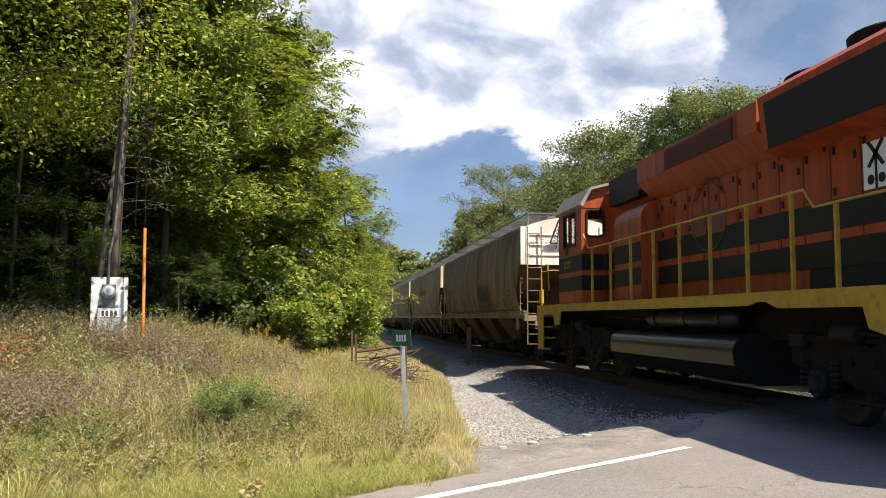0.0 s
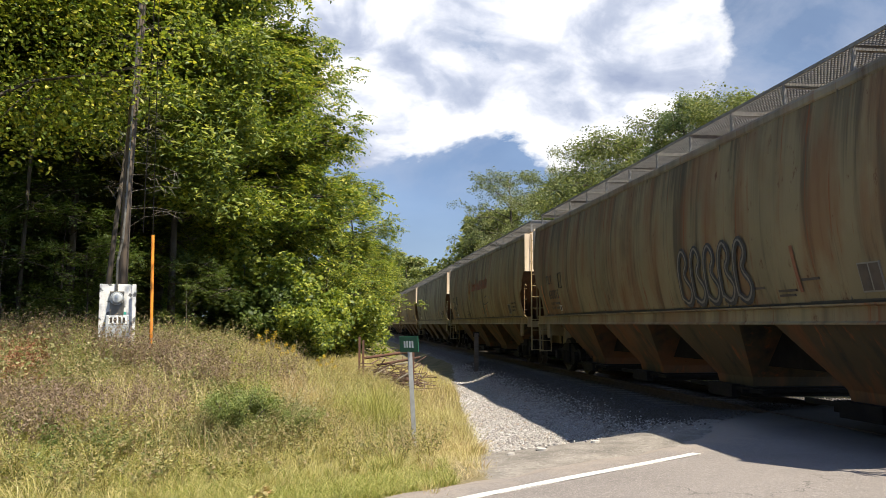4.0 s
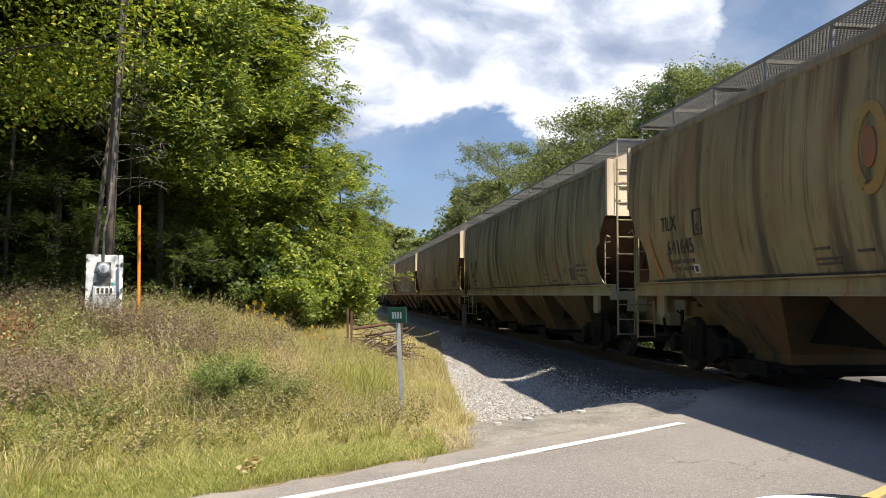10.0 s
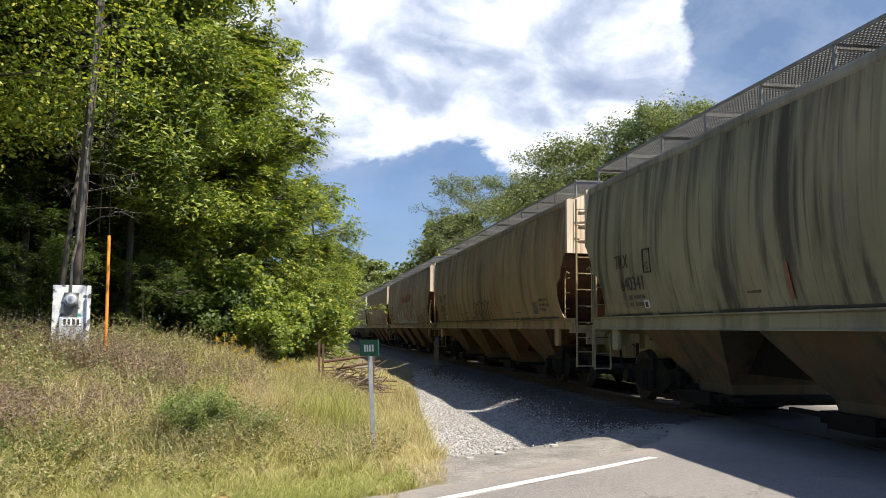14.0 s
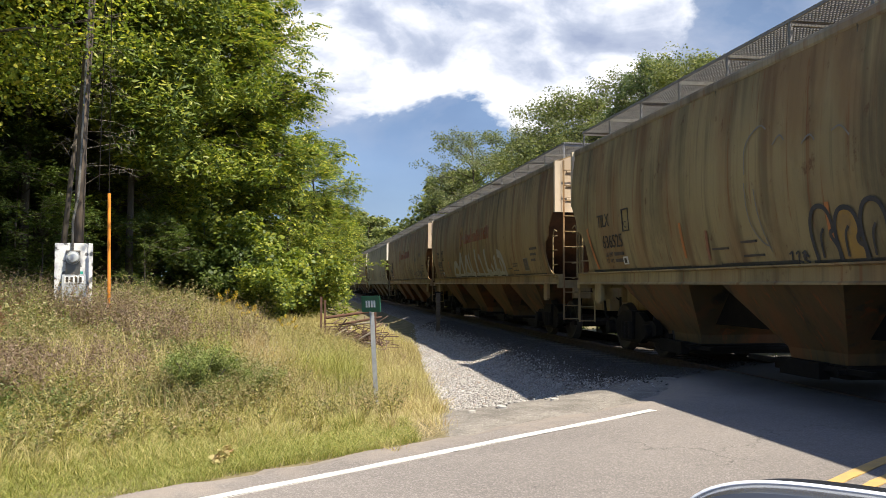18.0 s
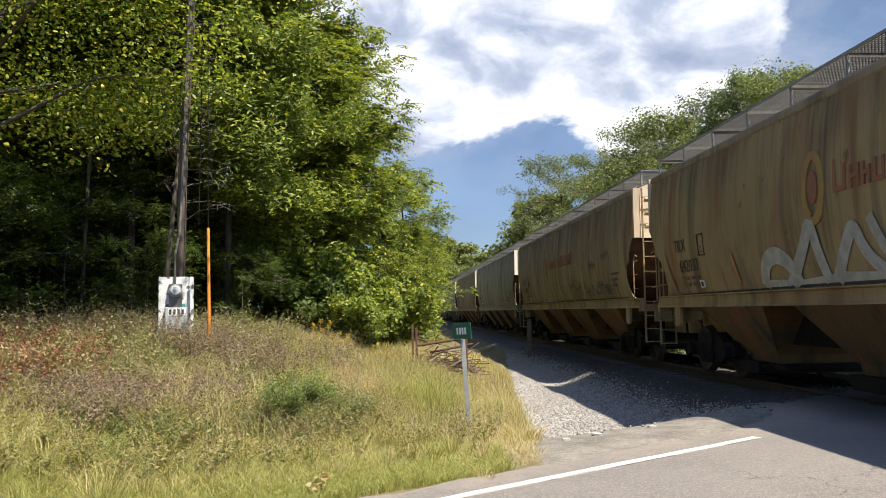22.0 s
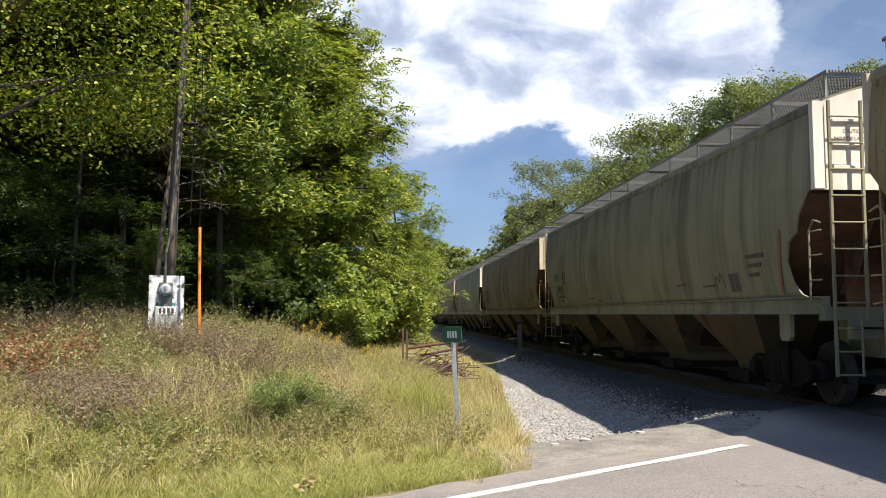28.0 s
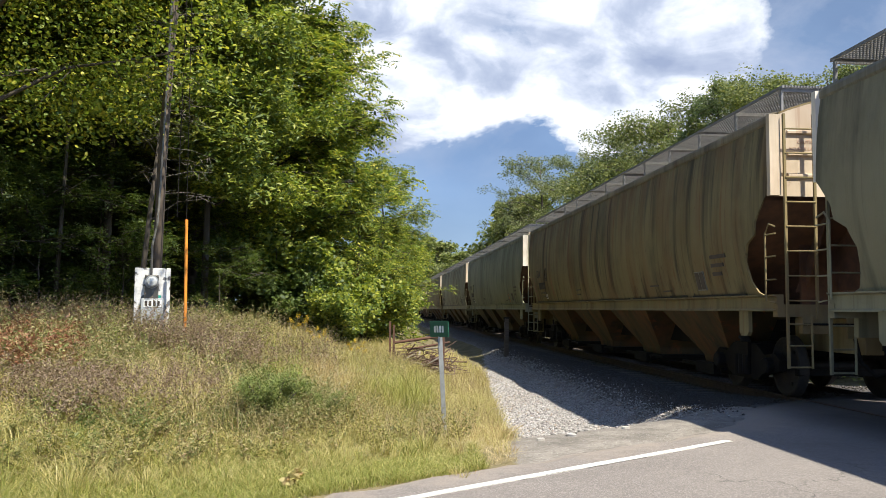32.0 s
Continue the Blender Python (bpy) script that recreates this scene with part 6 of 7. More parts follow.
def build_trees():
    edge = "wood's edge beside the track"
    # the sloping edge of the wood, nearest the track
    walnut = {"length": 0.50, "pairs": 6, "droop": 0.45, "wide": 0.46}
    ash = {"length": 0.36, "pairs": 4, "droop": 0.30, "wide": 0.55}
    a = make_tree("broad green tree with yellowing leaves at the wood's edge", 11, 10.5, 2.9, 0.04, "yellow-green leaves", 0.13, 15, "edge", 26, 0.15, m=place(-4.6, 21.5), group=edge, frond=ash)
    b = make_tree("leafy young tree with long drooping compound leaves", 12, 9.0, 2.5, 0.04, "green compound leaves", 0.14, 12, "edge", 26, 0.12, m=place(-2.75, 24.0), group=edge, frond=walnut)
    c = make_tree("dense dark-leaved tree in the wood", 13, 13.5, 3.8, 0.12, "deep green leaves", 0.14, 11, "mid", 22, 0.2, m=place(-6.2, 21.0), group=edge, frond=walnut)
    d = make_tree("tall tree with yellowing leaves above the meter board", 14, 14.5, 4.4, 0.25, "yellow-green leaves", 0.066, 215, "yellow", 22, 0.14, m=place(-8.4, 16.8), group=edge)
    y = make_tree("yellow-green tree with branches reaching over the bank", 15, 8.6, 3.8, 0.40, "yellowing leaves", 0.050, 165, "yellow", 22, 0.14, m=place(-5.9, 12.2), group=edge, long=1.5, round_=True)
    s_ = make_tree("young green tree along the track", 17, 5.8, 1.9, 0.03, "green leaves", 0.15, 8, "edge", 16, 0.09, m=place(0.4, 38.5), group=edge, frond={"length": 0.4, "pairs": 4, "wide": 0.5})
    for x, yy, r, k, src in ((-1.9, 29.5, 1.0, 0.82, b), (-0.55, 28.0, 2.3, 0.66, b), (-2.7, 23.4, 4.4, 1.02, b), (-3.6, 23.8, 2.9, 1.2, b), (0.3, 34.0, 2.0, 0.66, a), (0.5, 42.0, 3.2, 1.0, s_), (0.9, 50.0, 4.0, 1.05, s_), (1.0, 60.0, 5.0, 1.2, s_), (1.2, 72.0, 1.4, 1.4, s_),
                             (0.8, 86.0, 2.4, 1.5, s_), (-4.6, 30.0, 0.6, 0.80, c), (-4.2, 38.0, 2.2, 0.75, c), (-9.0, 25.0, 1.1, 1.05, c), (-5.0, 26.5, 4.1, 1.1, a),
                             (-12.5, 21.5, 2.6, 1.1, d), (-11.0, 30.0, 4.4, 1.1, c), (-13.5, 17.0, 2.9, 0.9, c),
                             (-12.5, 14.0, 3.7, 0.95, c), (-10.2, 18.8, 4.9, 0.85, c)):
        copied(src, x, yy, r, k)
    hi = make_tree("high-crowned tree shading the wood's floor", 16, 13.0, 4.0, 0.42, "green leaves", 0.072, 150, "mid", 20, 0.10, m=place(-5.5, 17.6), group=edge)
    copied(hi, -8.0, 18.6, 2.2, 1.0), copied(hi, -11.5, 16.2, 5.1, 0.95)
    # fine-leaved tree that fills the gap behind the pole, and a broad one over it
    k = make_tree("feathery fine-leaved green tree behind the pole", 18, 9.5, 2.1, 0.27, "fine feathery leaves", 0.042, 330, "mid", 26, 0.09, m=place(-3.7, 18.6), group=edge, long=3.4)
    copied(k, -5.6, 20.2, 2.0, 1.05)
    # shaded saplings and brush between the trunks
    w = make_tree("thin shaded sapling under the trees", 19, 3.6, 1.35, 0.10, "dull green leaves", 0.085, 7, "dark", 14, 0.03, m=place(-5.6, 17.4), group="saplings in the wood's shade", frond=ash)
    for x, yy, r, k in ((-7.2, 17.2, 2.2, 1.2), (-9.6, 16.6, 3.1, 1.1), (-4.6, 18.9, 4.0, 1.05), (-6.4, 19.4, 2.9, 1.3), (-10.8, 18.2, 1.7, 1.3), (-8.4, 19.5, 0.2, 1.2), (-7.0, 14.8, 1.1, 0.9), (-8.3, 15.6, 2.3, 1.1), (-9.5, 14.6, 4.3, 1.0), (-6.1, 15.8, 5.3, 0.85), (-10.6, 15.4, 0.9, 1.2), (-8.1, 13.6, 3.3, 0.62), (-4.7, 16.0, 1.9, 0.6), (-3.2, 17.6, 2.7, 0.55)):
        copied(w, x, yy, r, k)
    # the wood across the track
    far = "wood across the track"
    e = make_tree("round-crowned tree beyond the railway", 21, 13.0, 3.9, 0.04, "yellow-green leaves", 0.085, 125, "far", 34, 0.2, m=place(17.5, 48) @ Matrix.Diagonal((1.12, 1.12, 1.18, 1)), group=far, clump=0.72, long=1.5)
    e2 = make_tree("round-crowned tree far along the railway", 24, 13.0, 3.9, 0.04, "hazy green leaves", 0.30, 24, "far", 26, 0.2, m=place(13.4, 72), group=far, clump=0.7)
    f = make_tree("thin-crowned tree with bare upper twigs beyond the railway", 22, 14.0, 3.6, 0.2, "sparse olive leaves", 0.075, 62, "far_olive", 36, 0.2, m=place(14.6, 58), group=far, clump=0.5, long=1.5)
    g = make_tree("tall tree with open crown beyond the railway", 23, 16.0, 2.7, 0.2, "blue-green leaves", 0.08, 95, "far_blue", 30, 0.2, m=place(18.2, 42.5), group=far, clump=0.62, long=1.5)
    for x, yy, r, k, src in ((20.8, 41, 1, 1.2, e), (19.6, 45.5, 2.7, 1.15, f), (21.6, 43.5, 4.4, 1.02, g), (24.0, 41.0, 0.6, 1.05, g), (22.8, 39.5, 2, 1.15, f), (25.5, 36, 2.5, 1.15, e), (13.0, 64, 3, 1.08, f), (13.5, 84, 5, 0.85, e2), (12.6, 97, 1.2, 0.75, e2),
                             (12.8, 112, 2.2, 0.8, e2), (13.0, 132, 3.3, 0.9, e2), (12.0, 155, 0.4, 1.0, e2), (22, 50, 1.6, 1.05, e2), (26, 43, 2.8, 1.05, e2), (15.6, 51, 2.0, 1.0, e), (12.6, 78, 0.3, 0.82, f), (30, 38, 0.8, 0.95, g), (16.2, 53, 5.1, 1.08, f),
                             (20, 70, 3.9, 1.1, e2), (18, 90, 0.9, 1.1, e2), (7, 195, 0.9, 1.35, e2), (1, 190, 2.9, 1.45, e2), (14.8, 187, 1.7, 1.4, e2), (11.0, 188, 3.7, 1.45, e2), (11.0, 148, 5.0, 1.1, e2), (14, 200, 4.9, 1.1, e2), (-8, 200, 1.9, 1.1, e2), (22, 205, 0.2, 1.1, e2)):
        copied(src, x, yy, r, k)
    # the depth of the wood behind the bank
    deep = "trees deep in the wood"
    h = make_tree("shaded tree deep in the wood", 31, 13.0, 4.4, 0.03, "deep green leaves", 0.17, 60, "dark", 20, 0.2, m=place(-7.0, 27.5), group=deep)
    rng = random.Random(8)
    for row, (y0, xs) in enumerate(((25, range(-24, -8, 4)), (32, range(-26, -6, 4)), (40, range(-30, -5, 4)), (50, range(-36, -5, 5)))):
        for x in xs:
            copied(h, x + rng.uniform(-1, 1), y0 + rng.uniform(-1.5, 1.5) - 0.3 * (x + 8), rng.uniform(0, 6), rng.uniform(0.9, 1.2) * (0.8 if x > -9 else 1.0))
    for x, yy, k in ((-13.5, 20.5, 0.8), (-10.5, 21.5, 0.75), (-16.0, 22.0, 0.9), (-8.0, 22.5, 0.8)):
        copied(h, x, yy, x, k)
    # undergrowth
    low = "undergrowth along the wood"
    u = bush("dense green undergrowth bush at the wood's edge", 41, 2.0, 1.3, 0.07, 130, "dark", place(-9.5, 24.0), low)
    v = bush("green bush beside the track", 42, 2.2, 1.25, 0.065, 150, "mid", place(-0.9, 21.5), low)
    for x, yy, r, k, src in ((-9.6, 14.6, 3, 1.0, u), (-2.0, 20.6, 5, 0.95, u), (-0.9, 19.6, 1.5, 0.75, v), (-0.3, 24.6, 2.5, 1.1, v), (0.1, 30.0, 0.4, 1.1, v),
                             (0.4, 36.0, 3.3, 1.2, v), (0.7, 43.0, 1.9, 1.3, v), (1.0, 52.0, 0.7, 1.4, v), (-5.6, 23.0, 5.2, 1.2, u), (-10.9, 33.0, 1.0, 2.4, u), (-7.6, 24.0, 3.0, 1.5, u), (-9.2, 28.5, 2.0, 1.9, u), (-12.4, 36.0, 4.0, 2.4, u), (-2.4, 21.2, 2.1, 1.3, v), (-11.5, 13.4, 4.4, 1.2, u),
                             (12.5, 30.0, 4.2, 1.1, u), (12.0, 38.0, 0.2, 1.3, u), (12.6, 50.0, 1.2, 1.3, u), (12.4, 16.5, 1.1, 0.55, v)):
        copied(src, x, yy, r, k)


build_trees()

# ---- grass, weeds and loose stone ----
def blades(xy, z, height, width, rng, bend=0.35):
    """Bent blades of grass: two quads' worth of faces each, as vertex and face arrays."""
    n = len(xy)
    a = rng.random(n) * 2 * math.pi
    side = np.c_[np.cos(a), np.sin(a), np.zeros(n)] * (width * (0.6 + 0.8 * rng.random(n)))[:, None] * 0.5
    d = rng.random(n) * 2 * math.pi
    lean = np.c_[np.cos(d), np.sin(d)] * (height * bend * (0.2 + 1.1 * rng.random(n)))[:, None]
    base = np.c_[xy, z]
    mid = base + np.c_[lean * 0.35, height * 0.6]
    tip = base + np.c_[lean, height * (1.0 - 0.25 * rng.random(n))]
    V = np.stack([base - side, base + side, mid + side * 0.75, mid - side * 0.75, tip], axis=1).reshape(-1, 3)
    return V


def blade_mesh(name, V, material):
    n = len(V) // 5
    me = bpy.data.meshes.new(name)
    me.vertices.add(len(V))
    me.vertices.foreach_set("co", V.astype(np.float32).ravel())
    base = np.arange(n, dtype=np.int32)[:, None] * 5
    loops = (base + np.array([[0, 1, 2, 3, 3, 2, 4]], dtype=np.int32)).ravel()
    me.loops.add(7 * n)
    me.loops.foreach_set("vertex_index", loops)
    starts = (np.arange(n, dtype=np.int32)[:, None] * 7 + np.array([[0, 4]], dtype=np.int32)).ravel()
    me.polygons.add(2 * n)
    me.polygons.foreach_set("loop_start", starts)
    me.update(calc_edges=True)
    me.validate()
    me.materials.append(material)
    return me


GRASS = {
    "green": leaf_mat("grass_green", [(0.22, 0.19, 0.05), (0.14, 0.18, 0.03), (0.30, 0.30, 0.075), (0.52, 0.44, 0.19)], 0.3),
    "straw": leaf_mat("grass_straw", [(0.33, 0.29, 0.11), (0.50, 0.41, 0.20), (0.38, 0.34, 0.12), (0.62, 0.51, 0.29)], 0.3),
    "tall": leaf_mat("grass_tall", [(0.38, 0.31, 0.13), (0.50, 0.42, 0.21), (0.28, 0.28, 0.09), (0.64, 0.53, 0.31)], 0.35),
    "weed": leaf_mat("weed_stems", [(0.20, 0.135, 0.075), (0.34, 0.25, 0.15), (0.23, 0.20, 0.08), (0.42, 0.32, 0.20)], 0.25),
    "purple": leaf_mat("purple_brown_weeds", [(0.13, 0.085, 0.06), (0.20, 0.14, 0.105), (0.27, 0.20, 0.15)], 0.25),
    "leafy": leaf_mat("weed_leaves", [(0.09, 0.11, 0.035), (0.19, 0.20, 0.065), (0.36, 0.32, 0.15), (0.28, 0.19, 0.12)], 0.3),
    "red": leaf_mat("dead_bracken", [(0.15, 0.06, 0.03), (0.23, 0.10, 0.055), (0.29, 0.16, 0.09)], 0.25),
    "russet": leaf_mat("russet_grass", [(0.34, 0.22, 0.12), (0.44, 0.33, 0.17), (0.38, 0.34, 0.13), (0.52, 0.43, 0.24)], 0.3),
    "thatch": leaf_mat("grass_thatch", [(0.36, 0.28, 0.15), (0.48, 0.38, 0.22), (0.55, 0.45, 0.28), (0.30, 0.25, 0.11)], 0.2),
    "tan": leaf_mat("grass_tan", [(0.36, 0.25, 0.13), (0.46, 0.33, 0.18), (0.40, 0.32, 0.14)], 0.3),
    "tall_green": leaf_mat("grass_tall_green", [(0.24, 0.26, 0.06), (0.34, 0.33, 0.09), (0.45, 0.40, 0.15), (0.20, 0.24, 0.05)], 0.35),
    "fine": leaf_mat("fine_weed_leaves", [(0.22, 0.21, 0.05), (0.31, 0.27, 0.085), (0.40, 0.33, 0.13), (0.18, 0.19, 0.045)], 0.35),
    "deep": leaf_mat("deep_weed_leaves", [(0.07, 0.095, 0.025), (0.11, 0.14, 0.035), (0.16, 0.18, 0.06)], 0.3),
    "fresh": leaf_mat("fresh_weed_leaves", [(0.20, 0.27, 0.035), (0.28, 0.34, 0.05), (0.34, 0.38, 0.08)], 0.4),
    "pale": leaf_mat("pale_seed_heads", [(0.34, 0.31, 0.22), (0.42, 0.38, 0.28), (0.28, 0.27, 0.15)], 0.3),
    "gold": leaf_mat("goldenrod", [(0.42, 0.28, 0.02), (0.50, 0.35, 0.03), (0.28, 0.23, 0.03)], 0.3),
}


def verge_points(rng, count, lo, hi, xlo=-9.5, xhi=3.2, yhi=24.0, clump=0.0):
    """Places on the verge between two distances from the road's edge, left of the stone."""
    xy = np.c_[rng.uniform(xlo, xhi, count * 4), rng.uniform(4.0, yhi, count * 4)]
    n = off_road(xy[:, 0], xy[:, 1]) - 5.35
    soft = 0.35 * np.sin(xy[:, 0] * 2.3) * np.sin(xy[:, 1] * 1.7 + xy[:, 0])
    ok = (n > lo + 0.1 * soft) & (n < hi + soft) & (xy[:, 0] < stone_edge(xy[:, 1]) - 0.05 + 0.35 * soft) & (xy[:, 0] > -0.62 * xy[:, 1] + 0.3)
    if clump:
        w = np.array([noise.noise(Vector((x * 0.9, y * 0.9, clump))) for x, y in xy])
        ok &= w > rng.normal(-0.05, 0.18, len(w))
    return xy[ok][:count]


def build_verge():
    rng = np.random.default_rng(17)

    def field(name, label, count, lo, hi, h0, h1, width, mat, bend=0.4, clump=0.0, cat="grass", **kw):
        xy = verge_points(rng, count, lo, hi, clump=clump, **kw)
        z = ground_z(xy[:, 0], xy[:, 1]) - 0.02
        hh = rng.uniform(h0, h1, len(xy)) * (0.75 + 0.35 * np.sin(xy[:, 0] * 1.9 + 1.0) * np.sin(xy[:, 1] * 1.4))
        tagged(part(name, blade_mesh(name, blades(xy, z, hh, np.full(len(xy), width), rng, bend), GRASS[mat]), GRASS[mat]), label, cat, kind="stuff")

    field("grass", "short green and yellow roadside grass", 150000, -0.04, 3.4, 0.04, 0.14, 0.0040, "green", 1.6, xhi=0.9)
    field("edge_grass", "short thick grass along the asphalt", 70000, -0.12, 0.9, 0.05, 0.15, 0.0042, "green", 1.2, xlo=-4.0, xhi=1.0, yhi=9.5)
    field("dry_grass", "straw-coloured dry grass on the bank", 60000, 0.5, 6.5, 0.06, 0.24, 0.0036, "straw", 1.8)
    field("thatch", "flattened straw-coloured thatch beside the stone", 80000, -0.05, 14.0, 0.02, 0.11, 0.0045, "thatch", 2.4, xlo=0.55, xhi=3.4)
    field("tall_grass", "tall yellow-green grass above the number sign", 5000, 2.2, 13.0, 0.2, 0.65, 0.0036, "tall", 1.0, xlo=-0.6, xhi=1.5)
    field("green_grass", "patches of fresh green grass", 80000, 0.2, 9.0, 0.06, 0.26, 0.0044, "green", 1.7, clump=7.0, xhi=0.5)
    field("dry_weeds", "brown dry weed stalks on the bank", 26000, 1.6, 12.0, 0.22, 0.62, 0.0036, "weed", 1.0, clump=11.0)
    field("far_grass", "rough grass along the wood", 30000, 8.0, 22.0, 0.2, 0.5, 0.012, "straw", 0.45, yhi=34.0)

    # branching weeds: slender leaning stems, each with small leaves all the way up
    def weeds(name, label, count, mat, hgt, stems, leaf, lean, spots=None, lo=1.0, hi=11.0, clump=0.0, per=22, long=3.0, **kw):
        if spots:
            xy = np.concatenate([np.c_[rng.normal(x, r, q), rng.normal(y, r, q)] for x, y, r, q in spots])
        else:
            xy = verge_points(rng, count, lo, hi, clump=clump, **kw)
        C = np.repeat(xy, stems, axis=0)
        n = len(C)
        hs = np.repeat(hgt * rng.uniform(0.6, 1.2, len(xy)), stems) * rng.uniform(0.55, 1.0, n)
        d = rng.random(n) * 6.283
        way = np.c_[np.cos(d), np.sin(d)] * (hs * lean * rng.uniform(0.1, 1.0, n))[:, None]
        base = np.c_[C + way * 0.06, ground_z(C[:, 0], C[:, 1]) - 0.02]
        k = np.sort(rng.uniform(0.12, 1.0, (n, per)), axis=1)[..., None]
        P = base[:, None] + np.concatenate([way[:, None] * k ** 1.6, hs[:, None, None] * k * (1 - 0.12 * k)], axis=2)
        ax = rng.standard_normal((n, per, 3)) * np.array([1, 1, 0.4]) + np.array([0, 0, 0.55])
        ax /= np.linalg.norm(ax, axis=2, keepdims=True)
        sd = np.cross(ax, rng.standard_normal((n, per, 3)))
        sd /= np.linalg.norm(sd, axis=2, keepdims=True)
        sz = leaf * rng.uniform(0.6, 1.4, (n, per, 1)) * (1.15 - 0.6 * k)
        a, b = ax * sz * long, sd * sz * 0.5
        tagged(part(name, leaf_mesh(name, np.stack([P, P + a * 0.5 + b, P + a, P + a * 0.5 - b], axis=2).reshape(-1, 3), GRASS[mat]), GRASS[mat]), label, "weeds", kind="stuff")
        side = np.c_[-np.sin(d), np.cos(d), np.zeros(n)] * 0.0022
        mid, tip = base + np.c_[way * 0.33, hs * 0.47], base + np.c_[way, hs * 0.88]
        V = np.stack([base - side, base + side, mid + side, mid - side, tip], axis=1).reshape(-1, 3)
        tagged(part(name + "_stems", blade_mesh(name, V, GRASS["weed"]), GRASS["weed"]), "thin dry stems among " + label, "weeds", kind="stuff")

    weeds("leafy_weeds", "low leafy green weeds on the bank", 640, "leafy", 0.44, 9, 0.016, 0.9, lo=1.2, clump=4.0, xhi=1.0)
    weeds("fine_weeds", "fine yellow-green weeds on the bank", 640, "fine", 0.46, 10, 0.012, 0.9, lo=1.0, clump=21.0, per=26, xhi=1.0)
    weeds("tall_leafy_weeds", "tall leafy weeds and briars below the wood", 260, "leafy", 0.85, 9, 0.022, 0.9, lo=4.6, hi=10.0, xlo=-9.5, xhi=-2.0)
    weeds("dead_bracken", "reddish brown dead weeds on the bank", 0, "red", 0.62, 10, 0.026, 1.0, [(-5.2, 12.0, 0.6, 70), (-6.4, 13.4, 0.7, 60), (-4.4, 10.5, 0.45, 34), (-7.6, 15.0, 0.6, 24)])
    weeds("grey_weeds", "grey-brown withered weeds on the bank", 0, "purple", 0.50, 12, 0.016, 1.1, [(-2.9, 8.7, 0.42, 46), (-3.7, 9.4, 0.5, 40), (-2.1, 9.9, 0.5, 28), (-4.6, 11.8, 0.6, 30)])
    weeds("brown_weeds", "tall purple-brown seeding weeds on the bank", 0, "purple", 0.92, 12, 0.016, 0.6, [(-2.6, 13.0, 0.42, 40), (-2.1, 12.1, 0.35, 34), (-3.3, 12.7, 0.3, 22), (-2.8, 12.1, 0.22, 16), (-4.5, 13.6, 0.4, 26), (-5.6, 14.2, 0.5, 26), (-4.9, 14.4, 0.6, 26), (-1.3, 13.8, 0.4, 14)])
    weeds("pale_weeds", "pale grey seeding weeds behind the bush", 0, "pale", 0.62, 9, 0.013, 0.6, [(-0.75, 10.9, 0.28, 18), (-0.4, 12.3, 0.3, 14)])
    weeds("bush_weeds", "dense green leafy weeds in a clump", 0, "leafy", 0.72, 12, 0.015, 0.6, [(-1.05, 8.95, 0.27, 34), (-0.6, 9.4, 0.25, 16)], per=30)
    weeds("shade_weeds", "dark green weeds on the bank", 0, "deep", 0.5, 10, 0.016, 0.9, [(-1.35, 8.7, 0.22, 14), (-2.4, 8.0, 0.3, 12), (-3.4, 11.0, 0.5, 24), (-5.2, 10.6, 0.5, 20), (-1.6, 11.2, 0.4, 16)])
    weeds("bright_weeds", "bright green leafy stalk above the bush", 0, "fresh", 0.85, 7, 0.014, 0.3, [(-1.0, 10.3, 0.16, 7), (-3.4, 12.4, 0.3, 8)])

    # tufts: arching blades out of one root
    for name, label, count, mat, hh, lean, spot in (
            ("straw_tufts", "tufts of pale straw grass on the bank", 170, "straw", 0.36, 1.0, None),
            ("green_tufts", "tufts of long green grass", 380, "green", 0.27, 1.1, None),
            ("golden_tufts", "tall yellow-green grass tufts behind the number sign", 46, "tall_green", 0.85, 0.62, (0.22, 12.0, 0.30, 0.5)),
            ("tan_tufts", "tan dry grass beside the bush", 46, "tan", 0.62, 0.6, (-0.55, 12.0, 0.35, 0.7)),
            ("russet_tufts", "reddish dry grass by the stone", 110, "russet", 0.24, 0.9, (1.25, 10.6, 0.32, 1.3)),
            ("gold_fringe", "golden dry grass beside the stone", 130, "tall", 0.36, 0.7, (1.75, 14.6, 0.40, 2.2)),
            ("stalk_tufts", "single tall straw stalks on the bank", 60, "straw", 0.75, 0.5, (-1.9, 9.6, 0.5, 0.8))):
        if spot:
            xy = np.c_[rng.normal(spot[0], spot[2], count), rng.normal(spot[1], spot[3], count)]
            xy = xy[xy[:, 0] < stone_edge(xy[:, 1]) - 0.05]
        else:
            xy = verge_points(rng, count, 0.8, 9.5, xhi=0.6)
        per = 14 if name == "stalk_tufts" else 70
        C = np.repeat(xy, per, axis=0)
        d = rng.normal(0, 1, C.shape) * rng.uniform(0.02, 0.09, (len(xy), 1)).repeat(per, axis=0)
        hs = hh * np.repeat(rng.uniform(0.55, 1.2, len(xy)), per) * rng.uniform(0.5, 1.0, len(C))
        P = C + d
        V = blades(P, ground_z(P[:, 0], P[:, 1]) - 0.02, hs, np.full(len(P), 0.0042), rng, lean).reshape(-1, 5, 3)
        out = d / (np.linalg.norm(d, axis=1, keepdims=True) + 1e-6) * (hs * lean * 0.45)[:, None]
        V[:, 2:4, :2] += out[:, None] * 0.35
        V[:, 4, :2] += out
        tagged(part(name, blade_mesh(name, V.reshape(-1, 3), GRASS[mat]), GRASS[mat]), label, "grass", kind="stuff")

